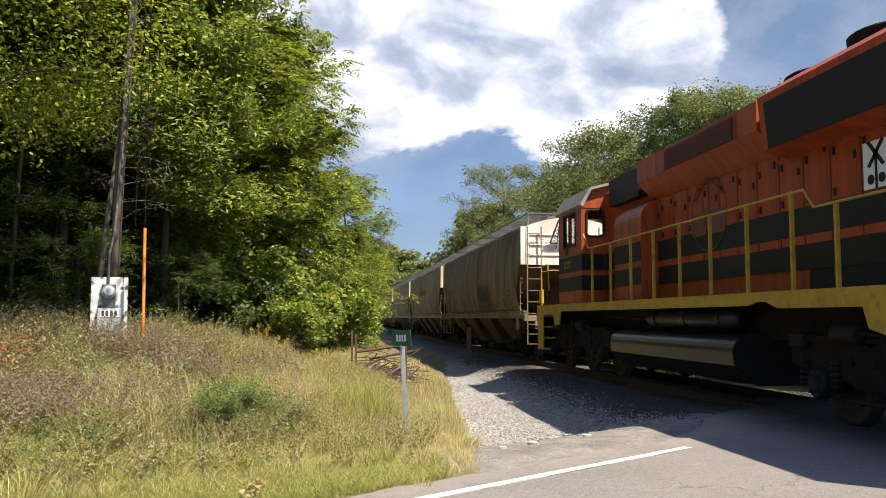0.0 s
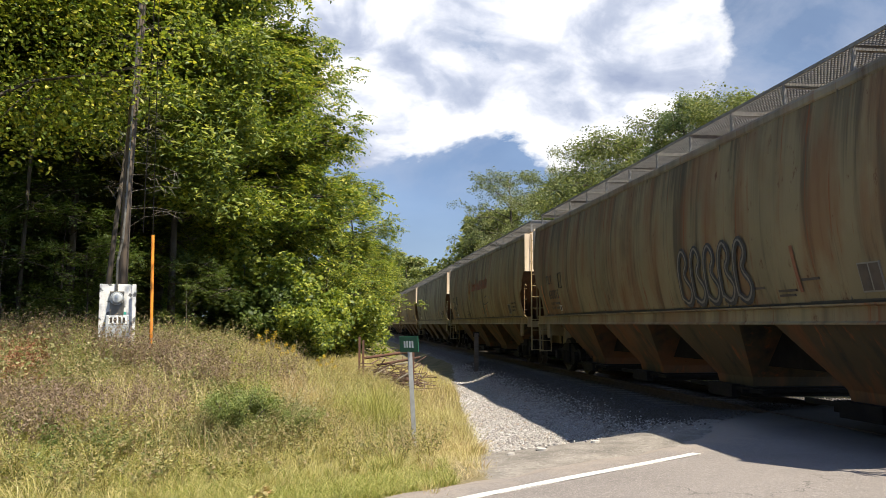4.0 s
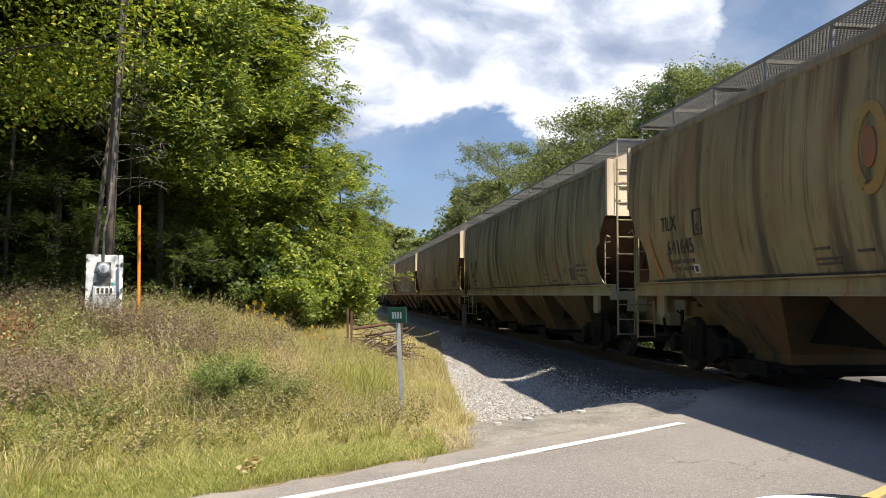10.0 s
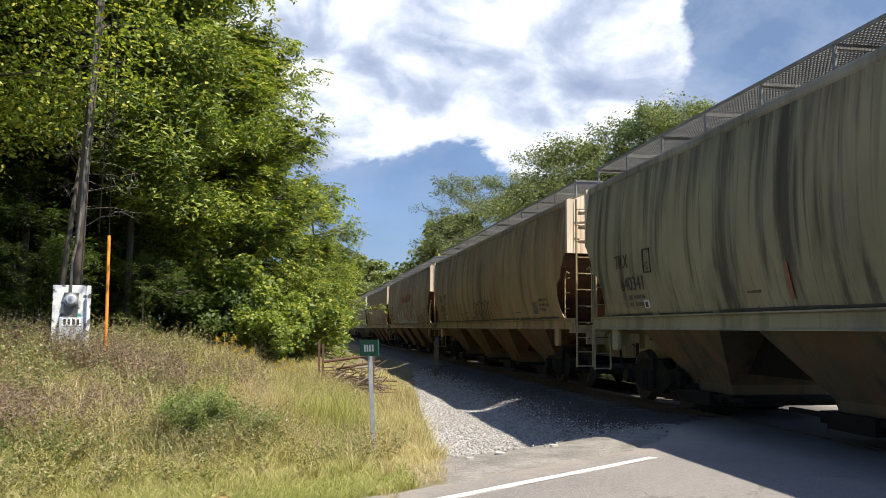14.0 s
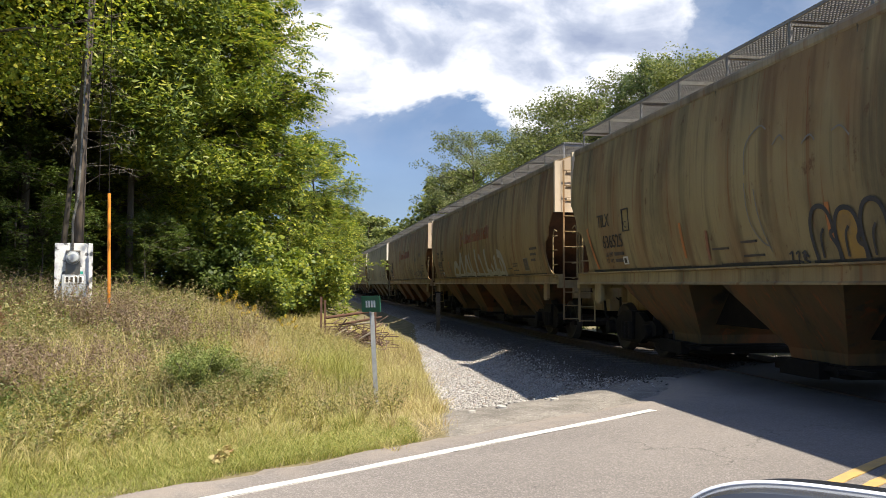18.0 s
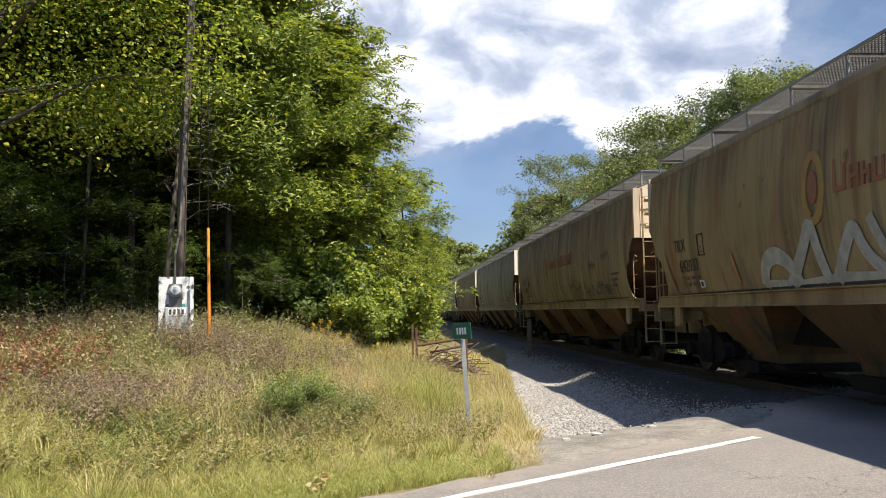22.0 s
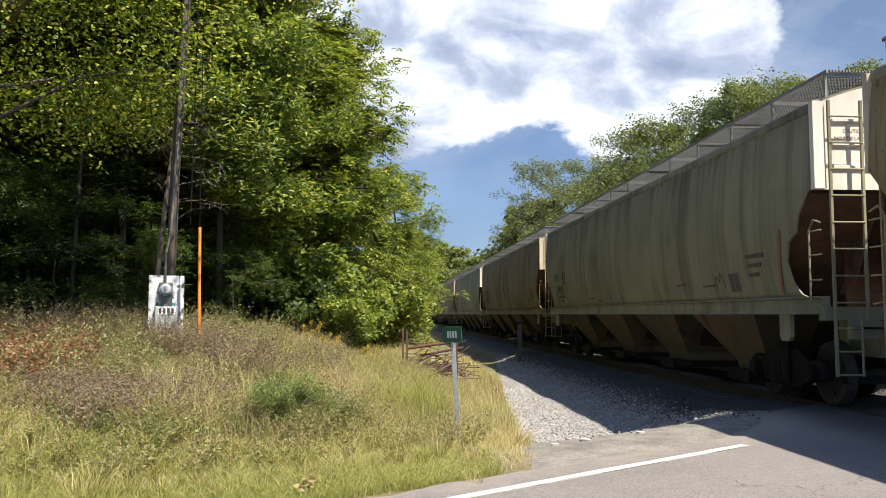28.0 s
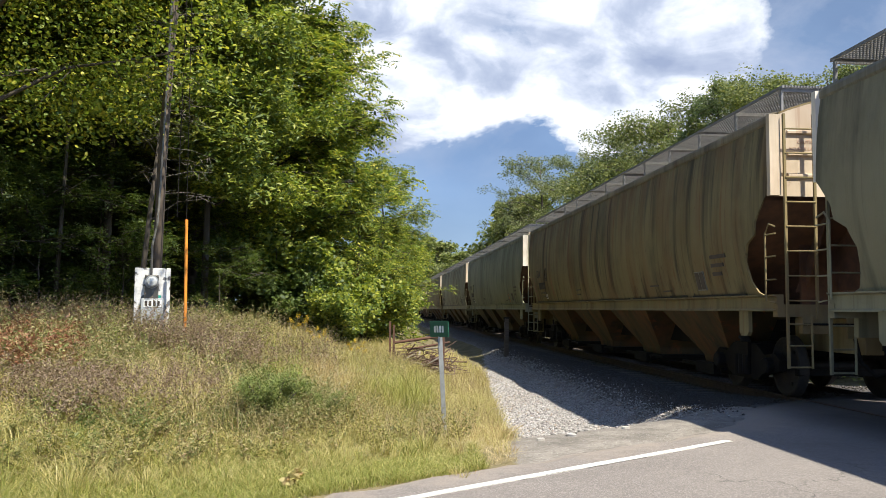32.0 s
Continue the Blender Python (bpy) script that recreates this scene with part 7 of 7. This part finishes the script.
    # one bushy weed and the goldenrod
    w = bush("bushy olive-green weed on the bank", 51, 0.78, 0.44, 0.011, 330, "weedy", place(-1.05, 8.95))
    copied(w, -0.6, 9.5, 2.0, 0.7)
    for x, y, h, q in ((-1.25, 14.2, 0.80, 1.0), (-0.95, 14.6, 0.66, 0.8), (-0.3, 15.2, 0.6, 0.7)):
        g = thing("goldenrod", "yellow-flowering goldenrod on the bank", "wild flower", place(x, y), "goldenrod clumps")
        s, cs = Solid(), []
        for i in range(7):
            a = i * 2.4
            e = (0.16 * math.cos(a), 0.16 * math.sin(a), h * (0.8 + 0.05 * i))
            s.tube([(0.03 * math.cos(a), 0.03 * math.sin(a), -0.05), e], 0.006, 5, 0.003)
            cs += [(e[0] * k, e[1] * k, e[2] * (0.86 + 0.14 * k)) for k in (0.8, 1.0)]
        tagged(part("stem", s, GRASS["leafy"], g), kind="stuff")
        tagged(part("flower_head", leaf_mesh("flower_head", leaf_cloud(cs, [0.05 * q] * len(cs), 22, 0.015, rng, 1.0), GRASS["gold"]), GRASS["gold"], g), kind="stuff")

    # loose crushed stone
    n = 60000
    xy = np.c_[rng.uniform(1.2, 12.5, n * 2), 7.5 + 26 * rng.random(n * 2) ** 1.5]
    td = np.abs(xy[:, 0] - TRACK_X)
    keep = (off_road(xy[:, 0], xy[:, 1]) > np.maximum(stone_start(xy[:, 0]), apron(xy[:, 0] * ALONG[0] + xy[:, 1] * ALONG[1]) + 0.25) + np.where(rng.random(len(xy)) < 0.12, -2.4 * rng.random(len(xy)), rng.normal(0, 0.14, len(xy)))) & (xy[:, 0] > stone_edge(xy[:, 1]) + rng.normal(0.15, 0.2, len(xy))) & ((xy[:, 0] < TRACK_X) | (rng.random(len(xy)) < 0.4))
    xy = xy[keep][:n]
    z = ground_z(xy[:, 0], xy[:, 1])
    m = len(xy)
    size = rng.uniform(0.009, 0.026, m)[:, None, None]
    octa = np.array([[1, 0, 0], [0, 1, 0], [-1, 0, 0], [0, -1, 0], [0, 0, 1], [0, 0, -1]], float)
    P = octa[None] * rng.uniform(0.6, 1.3, (m, 6, 1)) + rng.normal(0, 0.18, (m, 6, 3))
    a = rng.random(m) * 6.283
    ca, sa = np.cos(a)[:, None], np.sin(a)[:, None]
    P = np.stack([P[..., 0] * ca - P[..., 1] * sa, P[..., 0] * sa + P[..., 1] * ca, P[..., 2] * 0.75], axis=-1) * size + np.c_[xy, z + 0.008][:, None, :]
    tri = np.array([[0, 1, 4], [1, 2, 4], [2, 3, 4], [3, 0, 4], [1, 0, 5], [2, 1, 5], [3, 2, 5], [0, 3, 5]], dtype=np.int32)
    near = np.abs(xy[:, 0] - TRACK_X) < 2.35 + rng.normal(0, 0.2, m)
    for name, pick in (("crushed_stone", ~near), ("oily_shaded_stone", near)):
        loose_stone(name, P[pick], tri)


def loose_stone(name, P, tri):
    m = len(P)
    me = bpy.data.meshes.new(name)
    me.vertices.add(m * 6)
    me.vertices.foreach_set("co", P.astype(np.float32).ravel())
    me.loops.add(m * 24)
    me.loops.foreach_set("vertex_index", (np.arange(m, dtype=np.int32)[:, None, None] * 6 + tri[None]).ravel())
    me.polygons.add(m * 8)
    me.polygons.foreach_set("loop_start", np.arange(0, m * 24, 3, dtype=np.int32))
    me.update(calc_edges=True)
    me.validate()
    t = Tree(name)
    geo = t.add("NewGeometry")
    col = t.ramp(geo.outputs["Random Per Island"], [(0.0, (0.17, 0.163, 0.158)), (0.4, (0.33, 0.315, 0.30)), (0.85, (0.49, 0.47, 0.445)), (1.0, (0.34, 0.25, 0.18))])
    # stones near the rails: oil, and train shade put into the colour
    if name == "oily_shaded_stone":
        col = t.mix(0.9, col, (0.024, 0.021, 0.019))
    mat = t.done(t.mix(t.math("MULTIPLY", t.noise(70, 3, 0.6), 0.4), col, (0.12, 0.10, 0.085)), 0.9, 0, 0.2)
    tagged(part(name, me, mat), "loose pale grey crushed stone" if name == "crushed_stone" else "oily ballast stone, darkened further for the shade under the train", "gravel", kind="stuff")


build_verge()

# ---- roadside things ----
def shadow_blotched_mat():
    t = Tree("shadow_blotched_board")
    # black blotches paint the mottled shadow that falls on the board
    k = t.step(t.noise(9, 2, 0.4), 0.56, 0.62)
    col = t.mix(t.step(t.noise(30, 3, 0.6), 0.3, 0.7), (0.46, 0.46, 0.45), (0.56, 0.56, 0.54))
    return t.done(t.mix(t.math("MULTIPLY", k, 0.9), col, (0.05, 0.05, 0.055)), 0.7)


def build_roadside():
    rng = random.Random(21)
    # number post
    sg = thing("number_sign", "small green sign with a white number on a thin metal post", "sign", pose(0.88, 10.25, float(ground_z(0.88, 10.25)), 0, -3.2, 0) @ Matrix.Diagonal((1.22, 1.22, 1.27, 1)))
    part("post", Solid().prism([(-0.022, -0.012), (0.022, -0.012), (0.022, 0.012), (0.012, 0.012), (0.012, -0.002), (-0.012, -0.002), (-0.012, 0.012), (-0.022, 0.012)], -0.3, 0.992, "z"), M["galv"], sg, "galvanised channel post")
    plate = part("plate", Solid().rbox(-0.15, 0.15, -0.022, -0.014, 0.985, 1.14, 0.003), M["sign_green"], sg, "green plate with white bars")
    plate.matrix_basis = pose(0.01, 0, 0, 0, 0, -56)
    for i in range(4):
        part("number_bar", Solid().box(-0.075 + i * 0.042, -0.050 + i * 0.042, -0.026, -0.0225, 1.03, 1.095), M["white"], plate)
    # meter board
    gz = float(ground_z(-3.4, 13.17))
    mb = thing("meter_board", "white board with painted shadow blotches carrying an electricity meter", "meter board", pose(-3.41, 13.17, gz, 0, 0, 14))
    board = part("board", Solid().rbox(-0.26, 0.26, -0.02, 0.02, 0.0, 1.9 - gz, 0.006), shadow_blotched_mat(), mb, "white board with painted shadow blotches")
    h = 1.9 - gz
    for x in (-0.22, 0.22):
        part("leg", Solid().box(x - 0.045, x + 0.045, 0.021, 0.11, -0.3, h - 0.02), M["pole_wood"], mb)
    part("meter_socket", Solid().rbox(-0.11, 0.09, -0.10, -0.021, h - 0.47, h - 0.11, 0.012), M["dull_steel"], mb, "grey meter socket")
    part("meter_glass", Solid().lathe((-0.01, -0.10, h - 0.22), [(0.0, 0.085), (-0.09, 0.08), (-0.11, 0.06), (-0.115, 0.001)], "y", 20), M["meter"], mb, "round glass meter")
    part("meter_ring", Solid().lathe((-0.01, -0.10, h - 0.22), [(0.0, 0.10), (-0.03, 0.10), (-0.03, 0.084)], "y", 20), M["galv"], mb)
    part("breaker_box", Solid().rbox(-0.16, 0.17, -0.13, -0.021, h - 0.86, h - 0.47, 0.012), M["box_grey"], mb, "grey breaker box")
    part("seal_label", Solid().box(0.06, 0.13, -0.024, -0.0205, h - 0.46, h - 0.42), M["teal"], mb)
    np_ = part("number_plate", Solid().box(-0.12, 0.14, -0.137, -0.131, h - 0.60, h - 0.49), M["white"], mb)
    for i in range(4):
        part("number_bar", Solid().box(-0.10 + i * 0.06, -0.065 + i * 0.06, -0.141, -0.1375, h - 0.585, h - 0.505), M["letter"], np_)
    part("conduit", Solid().tube([(-0.02, -0.05, h - 0.12), (-0.02, -0.05, h + 0.35), (0.04, 0.60, h + 0.75), (0.06, 0.76, h + 1.2), (0.18, 0.80, 6.5)], 0.019, 8), M["dull_steel"], mb, "grey conduit")
    # utility pole
    pg = float(ground_z(-3.60, 14.05))
    up = thing("utility_pole", "weathered wooden utility pole beside the wood", "utility pole", pose(-3.60, 14.05, pg))
    part("pole", Solid().tube([(0, 0, -0.4), (0.05, 0.02, 3.0), (0.17, 0.04, 6.0), (0.28, 0.06, 10.5)], 0.082, 14, 0.062), M["pole_wood"], up, smooth=True)
    for z in (9.6,):
        part("crossarm", Solid().rbox(-0.9, 1.4, -0.16, -0.05, z - 0.06, z + 0.06, 0.01), M["pole_wood"], up)
    # guy wire with its orange guard
    gg = float(ground_z(-2.82, 12.7))
    gw = thing("guy_wire", "steel guy wire in an orange plastic guard", "guy wire", pose(-2.82, 12.7, gg))
    part("guard", Solid().tube([(0.03, 0, -0.05), (0.0, 0, 2.61 - gg)], 0.024, 10), M["orange"], gw, "orange plastic guard")
    part("wire", Solid().tube([(0.0, 0.0, -0.3), (0.0, 0.0, 2.5 - gg), (-0.1, 0.35, 6.5), (-0.45, 1.35, 9.9)], 0.006, 6), M["dark_steel"], gw)
    part("wire", Solid().tube([(-0.35, 0.9, 2.2), (-0.32, 1.0, 6.0), (-0.45, 1.35, 9.8)], 0.008, 6), M["dark_steel"], gw)
    # bare young trunks against the dark wood
    for x, y, h2, l, r in ((-4.15, 14.9, 5.8, 0.55, 0.06), (-6.0, 16.2, 7.5, 0.3, 0.05)):
        tr = thing("bare_trunk", "slender bare tree trunk at the edge of the wood", "tree trunk", place(x, y), "bare trunks")
        part("trunk", Solid().tube([(0, 0, -0.3), (l * 0.4, 0, h2 * 0.4), (l, 0.1, h2)], r, 9, r * 0.4), M["bark"], tr, smooth=True)
        for i in range(6):
            z = h2 * (0.35 + 0.1 * i)
            a = i * 2.2
            part("limb", Solid().tube([(l * z / h2, 0, z), (l * z / h2 + 0.5 * math.cos(a), 0.5 * math.sin(a), z + 0.35), (l * z / h2 + 0.9 * math.cos(a), 0.9 * math.sin(a), z + 0.4)], 0.009, 5, 0.003), M["bark"], tr)
    # dead twiggy sapling close behind the pole
    dt = thing("dead_sapling", "leafless grey sapling with many fine dry twigs", "tree", place(-3.75, 14.75))
    part("trunk", Solid().tube([(0, 0, -0.3), (0.05, 0, 3.0), (0.18, 0.05, 6.2)], 0.035, 8, 0.012), M["twig_dry"], dt, smooth=True)
    for i in range(34):
        z, a = 2.6 + 0.105 * i + rng.uniform(-0.1, 0.1), i * 2.4 + rng.uniform(-0.5, 0.5)
        ln = rng.uniform(0.45, 1.05)
        o = Vector((0.03 * z, 0, z))
        e = o + Vector((math.cos(a) * ln, math.sin(a) * ln, rng.uniform(-0.25, 0.2)))
        sp = Solid().tube([o, (o + e) / 2 + Vector((0, 0, 0.06)), e], 0.0055, 5, 0.0015)
        for j in range(8):
            b = o + (e - o) * rng.uniform(0.3, 1.0)
            sp.tube([b, b + Vector((rng.gauss(0, 0.16), rng.gauss(0, 0.16), rng.uniform(-0.2, 0.06)))], 0.0035, 4, 0.0015)
        tagged(part("dry_twig", sp, M["twig_dry"], dt), kind="stuff")
    # brush heap, fallen pipe rail and its posts
    bx, by = 1.12, 20.2
    hp = tagged(new("brush_heap", None), "heap of dead reddish-brown branches", "brush heap")
    hp.matrix_basis = pose(bx, by, float(ground_z(bx, by)))
    for i in range(170):
        a, q = rng.uniform(0, 6.28), rng.uniform(0, 1) ** 0.6
        c = Vector((0.85 * q * math.cos(a), 0.6 * q * math.sin(a), rng.uniform(0.03, 0.72) * (1.1 - 0.75 * q)))
        d = Vector((rng.gauss(0, 1), rng.gauss(0, 1), rng.gauss(0, 0.35))).normalized() * rng.uniform(0.25, 0.75)
        k = Vector((rng.gauss(0, 0.08), rng.gauss(0, 0.08), rng.gauss(0, 0.06)))
        pts = [c - d, c + k, c + d]
        for p in pts:
            p.z = max(p.z, 0.01)
        part("branch", Solid().tube(pts, rng.uniform(0.008, 0.022), 5, 0.005), M["twig_grey"] if i % 9 == 0 else M["twig"], hp)
    pr = thing("pipe_rail", "rusty fallen pipe rail between old posts", "fence", pose(0.35, 19.8, float(ground_z(0.35, 19.8))))
    z0 = float(ground_z(0.35, 19.8))
    part("pipe", Solid().tube([(0.15, 0.1, 0.50 - z0), (1.35, 0.2, 0.66 - z0)], 0.035, 9), M["rust"], pr)
    part("pipe", Solid().tube([(0.45, 0.3, 0.32 - z0), (1.5, 0.45, 0.50 - z0)], 0.028, 9), M["rust"], pr)
    for x, hh in ((0.03, 1.0), (0.12, 0.92), (1.3, 0.7)):
        part("post", Solid().prism([(x - 0.025, -0.02), (x + 0.025, -0.02), (x + 0.025, 0.02), (x - 0.025, 0.02)], -0.3, hh - z0, "z"), M["rust"], pr)
    # trackside post
    tp = thing("trackside_post", "dark weathered post beside the track", "post", pose(4.72, 29.6, float(ground_z(4.72, 29.6))))
    part("post", Solid().rbox(-0.075, 0.075, -0.05, 0.05, -0.3, 1.35, 0.012), M["tie"], tp)
    part("cap", Solid().rbox(-0.11, 0.11, -0.03, 0.03, 1.22, 1.40, 0.012), M["dark_steel"], tp)
    # a dead plant at the grass's foot
    dx, dy = -0.62, 6.45
    dp = thing("dead_plant", "small clump of brown dead leaves in the grass", "dead plant", pose(dx, dy, float(ground_z(dx, dy))))
    part("leaves", leaf_mesh("leaves", leaf_cloud([(0, 0, 0.07), (0.05, 0.02, 0.10)], [0.06, 0.05], 40, 0.035, np.random.default_rng(4), 0.9), GRASS["russet"]), GRASS["russet"], dp)
    # flat pale stones at the edge of the asphalt
    for x, y, k in ((2.15, 9.0, 0.08), (2.9, 9.5, 0.06), (1.75, 8.7, 0.05)):
        st = Solid()
        n = 9
        prof = [(k * rng.uniform(0.8, 1.1) * math.cos(i * 6.283 / n), k * 0.6 * rng.uniform(0.8, 1.1) * math.sin(i * 6.283 / n)) for i in range(n)]
        st.prism(prof, -0.03, 0.010, "z")
        o = part("stone", st, M["stone"])
        o.matrix_basis = pose(x, y, float(ground_z(x, y)) + 0.012, 0, 0, rng.uniform(0, 180))
        tagged(o, "flat pale stone lying on the shoulder", "stone", "loose stones")


M["meter"] = glass_mat("meter_glass", (0.25, 0.26, 0.26), 0.08)
M["box_grey"] = worn("grey_enamel_box", (0.30, 0.32, 0.33), (0.36, 0.38, 0.39), 6, 0.5, dirt=0.2)
M["teal"] = worn("teal_label", (0.02, 0.32, 0.24), (0.03, 0.36, 0.28), 8, 0.6)
M["orange"] = worn("orange_plastic", (0.72, 0.26, 0.02), (0.62, 0.22, 0.02), 3, 0.5, dirt=0.2)
M["twig"] = worn("dead_branch", (0.15, 0.09, 0.065), (0.10, 0.063, 0.047), 6, 0.9)
M["twig_dry"] = worn("dry_grey_twig", (0.20, 0.17, 0.14), (0.14, 0.12, 0.10), 6, 0.9)
M["twig_grey"] = worn("bleached_branch", (0.42, 0.38, 0.33), (0.34, 0.30, 0.26), 6, 0.9)
M["stone"] = worn("pale_stone", (0.46, 0.44, 0.40), (0.38, 0.36, 0.33), 8, 0.9)
build_roadside()


# ---- the waiting car whose mirror shows at the window ----
def build_car():
    """The car that waits on the road; x runs ahead along the road, y to its left. The eye is at the driver's open window."""
    ax, ay = ALONG
    base = Matrix(((ax, -ay, 0, 0), (ay, ax, 0, 0), (0, 0, 1, -0.012), (0, 0, 0, 1)))
    car = thing("waiting_car", "dark car waiting on the road with a pale outside mirror", "car", base)
    paint, dark = M["car_paint"], M["dark_steel"]
    arch = lambda c: [(c + 0.36 * math.cos(q), 0.30 + 0.36 * math.sin(q)) for q in np.linspace(0.25, math.pi - 0.25, 9)]
    low = [(2.42, 0.34), (2.46, 0.62), (2.30, 0.82), (1.2, 0.96), (0.9, 0.98), (-1.9, 1.0), (-2.05, 0.92), (-2.08, 0.40), (-1.95, 0.28), (-1.62, 0.28)]
    low += arch(-1.25)[::-1] + [(-0.88, 0.26), (1.12, 0.26)] + arch(1.5)[::-1] + [(1.9, 0.28), (2.3, 0.30)]
    part("body", Solid().prism(low, -1.76, -0.08, "y"), paint, car, "dark glossy lower body")
    roof = [(-1.5, 1.40), (-1.2, 1.47), (-0.3, 1.50), (0.15, 1.47), (0.18, 1.44), (-0.3, 1.46), (-1.2, 1.43), (-1.48, 1.37)]
    part("roof", Solid().prism(roof, -1.60, -0.22, "y"), paint, car)
    for y in (-1.62, -0.14):
        k = 0.10 if y < -1 else -0.10
        part("front_pillar", Solid().tube([(0.95, y, 0.97), (0.15, y + k, 1.46)], 0.035, 8), paint, car)
        part("middle_pillar", Solid().tube([(-0.42, y, 0.98), (-0.42, y + k, 1.46)], 0.04, 8), paint, car)
        part("rear_pillar", Solid().tube([(-1.9, y, 0.99), (-1.45, y + k, 1.40)], 0.06, 8), paint, car)
    part("windscreen", Solid().prism([(0.95, 0.985), (0.955, 0.99), (0.16, 1.455), (0.155, 1.45)], -1.52, -0.24, "y"), M["dark_glass"], car)
    for nm, x in (("front_wheel", 1.5), ("rear_wheel", -1.25)):
        for y in (-1.66, -0.18):
            w = part(nm, Solid().lathe((x, y, 0.31), [(-0.10, 0.19), (-0.10, 0.28), (-0.07, 0.31), (0.07, 0.31), (0.10, 0.28), (0.10, 0.19)], "y", 26), M["tyre"], car)
            part("rim", Solid().lathe((x, y, 0.31), [(-0.095, 0.001), (-0.085, 0.08), (-0.095, 0.19), (0.095, 0.19), (0.085, 0.08), (0.095, 0.001)], "y", 26), M["galv"], w)
    part("mirror_arm", Solid().rbox(MIRROR_AT[0] - 0.02, MIRROR_AT[0] + 0.05, -0.1, MIRROR_AT[1], 0.94, MIRROR_AT[2] - 0.07, 0.015), paint, car)
    # the mirror's shell: a rounded shallow dome, open towards the driver
    shell, rim = Solid(), []
    n = 96
    for ring, (k, d) in enumerate(((1.0, 0.0), (1.02, 0.03), (0.92, 0.09), (0.55, 0.13), (0.05, 0.14))):
        row = []
        for i in range(n + 1):
            a = 2 * math.pi * i / n
            c, q = math.cos(a), math.sin(a)
            r = (abs(c) ** 3.0 + abs(q) ** 3.0) ** (-1 / 3.0)
            row.append((d, 0.125 * k * r * c, 0.075 * k * r * q))
        rim.append(row)
    shell.grid(rim)
    inner = [(x - 0.004, y * 0.94, z * 0.92) for x, y, z in rim[0]]
    shell.grid([rim[0], inner])
    turn = Matrix.Translation(MIRROR_AT) @ Matrix.Rotation(radians(12), 4, "Z")
    me = shell.mesh("mirror_shell", True)
    me.transform(turn)
    ob = part("mirror_shell", me, paint, car, "dark glossy mirror housing")
    # pale ring added along the rim in place of its highlight
    edge = Solid().tube([tuple(turn @ Vector(p)) for p in rim[1]], 0.0022, 8)
    part("rim_highlight", edge, M["highlight_silver"], ob, "pale ring standing for the highlight on the rim")
    g = Solid()
    g.v = [(0.006, y, z) for _, y, z in inner[:-1]] + [(0.012, y, z) for _, y, z in inner[:-1]]
    g.f = [tuple(range(n)), tuple(range(2 * n - 1, n - 1, -1))]
    me = g.mesh("mirror_glass")
    me.transform(turn)
    part("mirror_glass", me, M["mirror"], ob, "mirror glass darkened for the cabin it would reflect")


# silvery colour of the highlight painted round the mirror
M["highlight_silver"] = glass_mat("highlight_silver", (0.42, 0.43, 0.45), 0.15)
M["car_paint"] = glass_mat("car_paint", (0.03, 0.033, 0.04), 0.12)
# near-black tint stands for the dark cabin the glass would reflect
t_ = Tree("mirror_glass")
M["mirror"] = t_.done((0.05, 0.055, 0.075), 0.03, 1.0)
M["tyre"] = worn("tyre_rubber", (0.02, 0.02, 0.02), (0.03, 0.03, 0.028), 9, 0.85)
MIRROR_AT = (0.62, 0.225, 1.084)
build_car()


# ---- what moves ----
def rolled(t):
    """How far the train has come, in metres: it eases off a little, then holds its pace."""
    return float(np.interp(t, (0, 6, 12, 19, 23, 28, 32, 33), (0, 29.03, 57.70, 90.66, 109.52, 133.30, 152.25, 157.0)))


def motions():
    ts = [0.5 * i for i in range(65)]
    walk(LOCO, [(t, pose(TRACK_X, 24.4 - rolled(t), 0)) for t in ts])
    for k, car in enumerate(CARS):
        walk(car, [(t, pose(TRACK_X, 34.3 + CAR * k - rolled(t), 0)) for t in ts])
    # wheels turn as they roll
    beat = [0.125 * i for i in range(257)]
    for w, y, r in WHEELS:
        walk(w, [(t, pose(0, y, r, math.degrees(rolled(t) / r))) for t in beat])


motions()
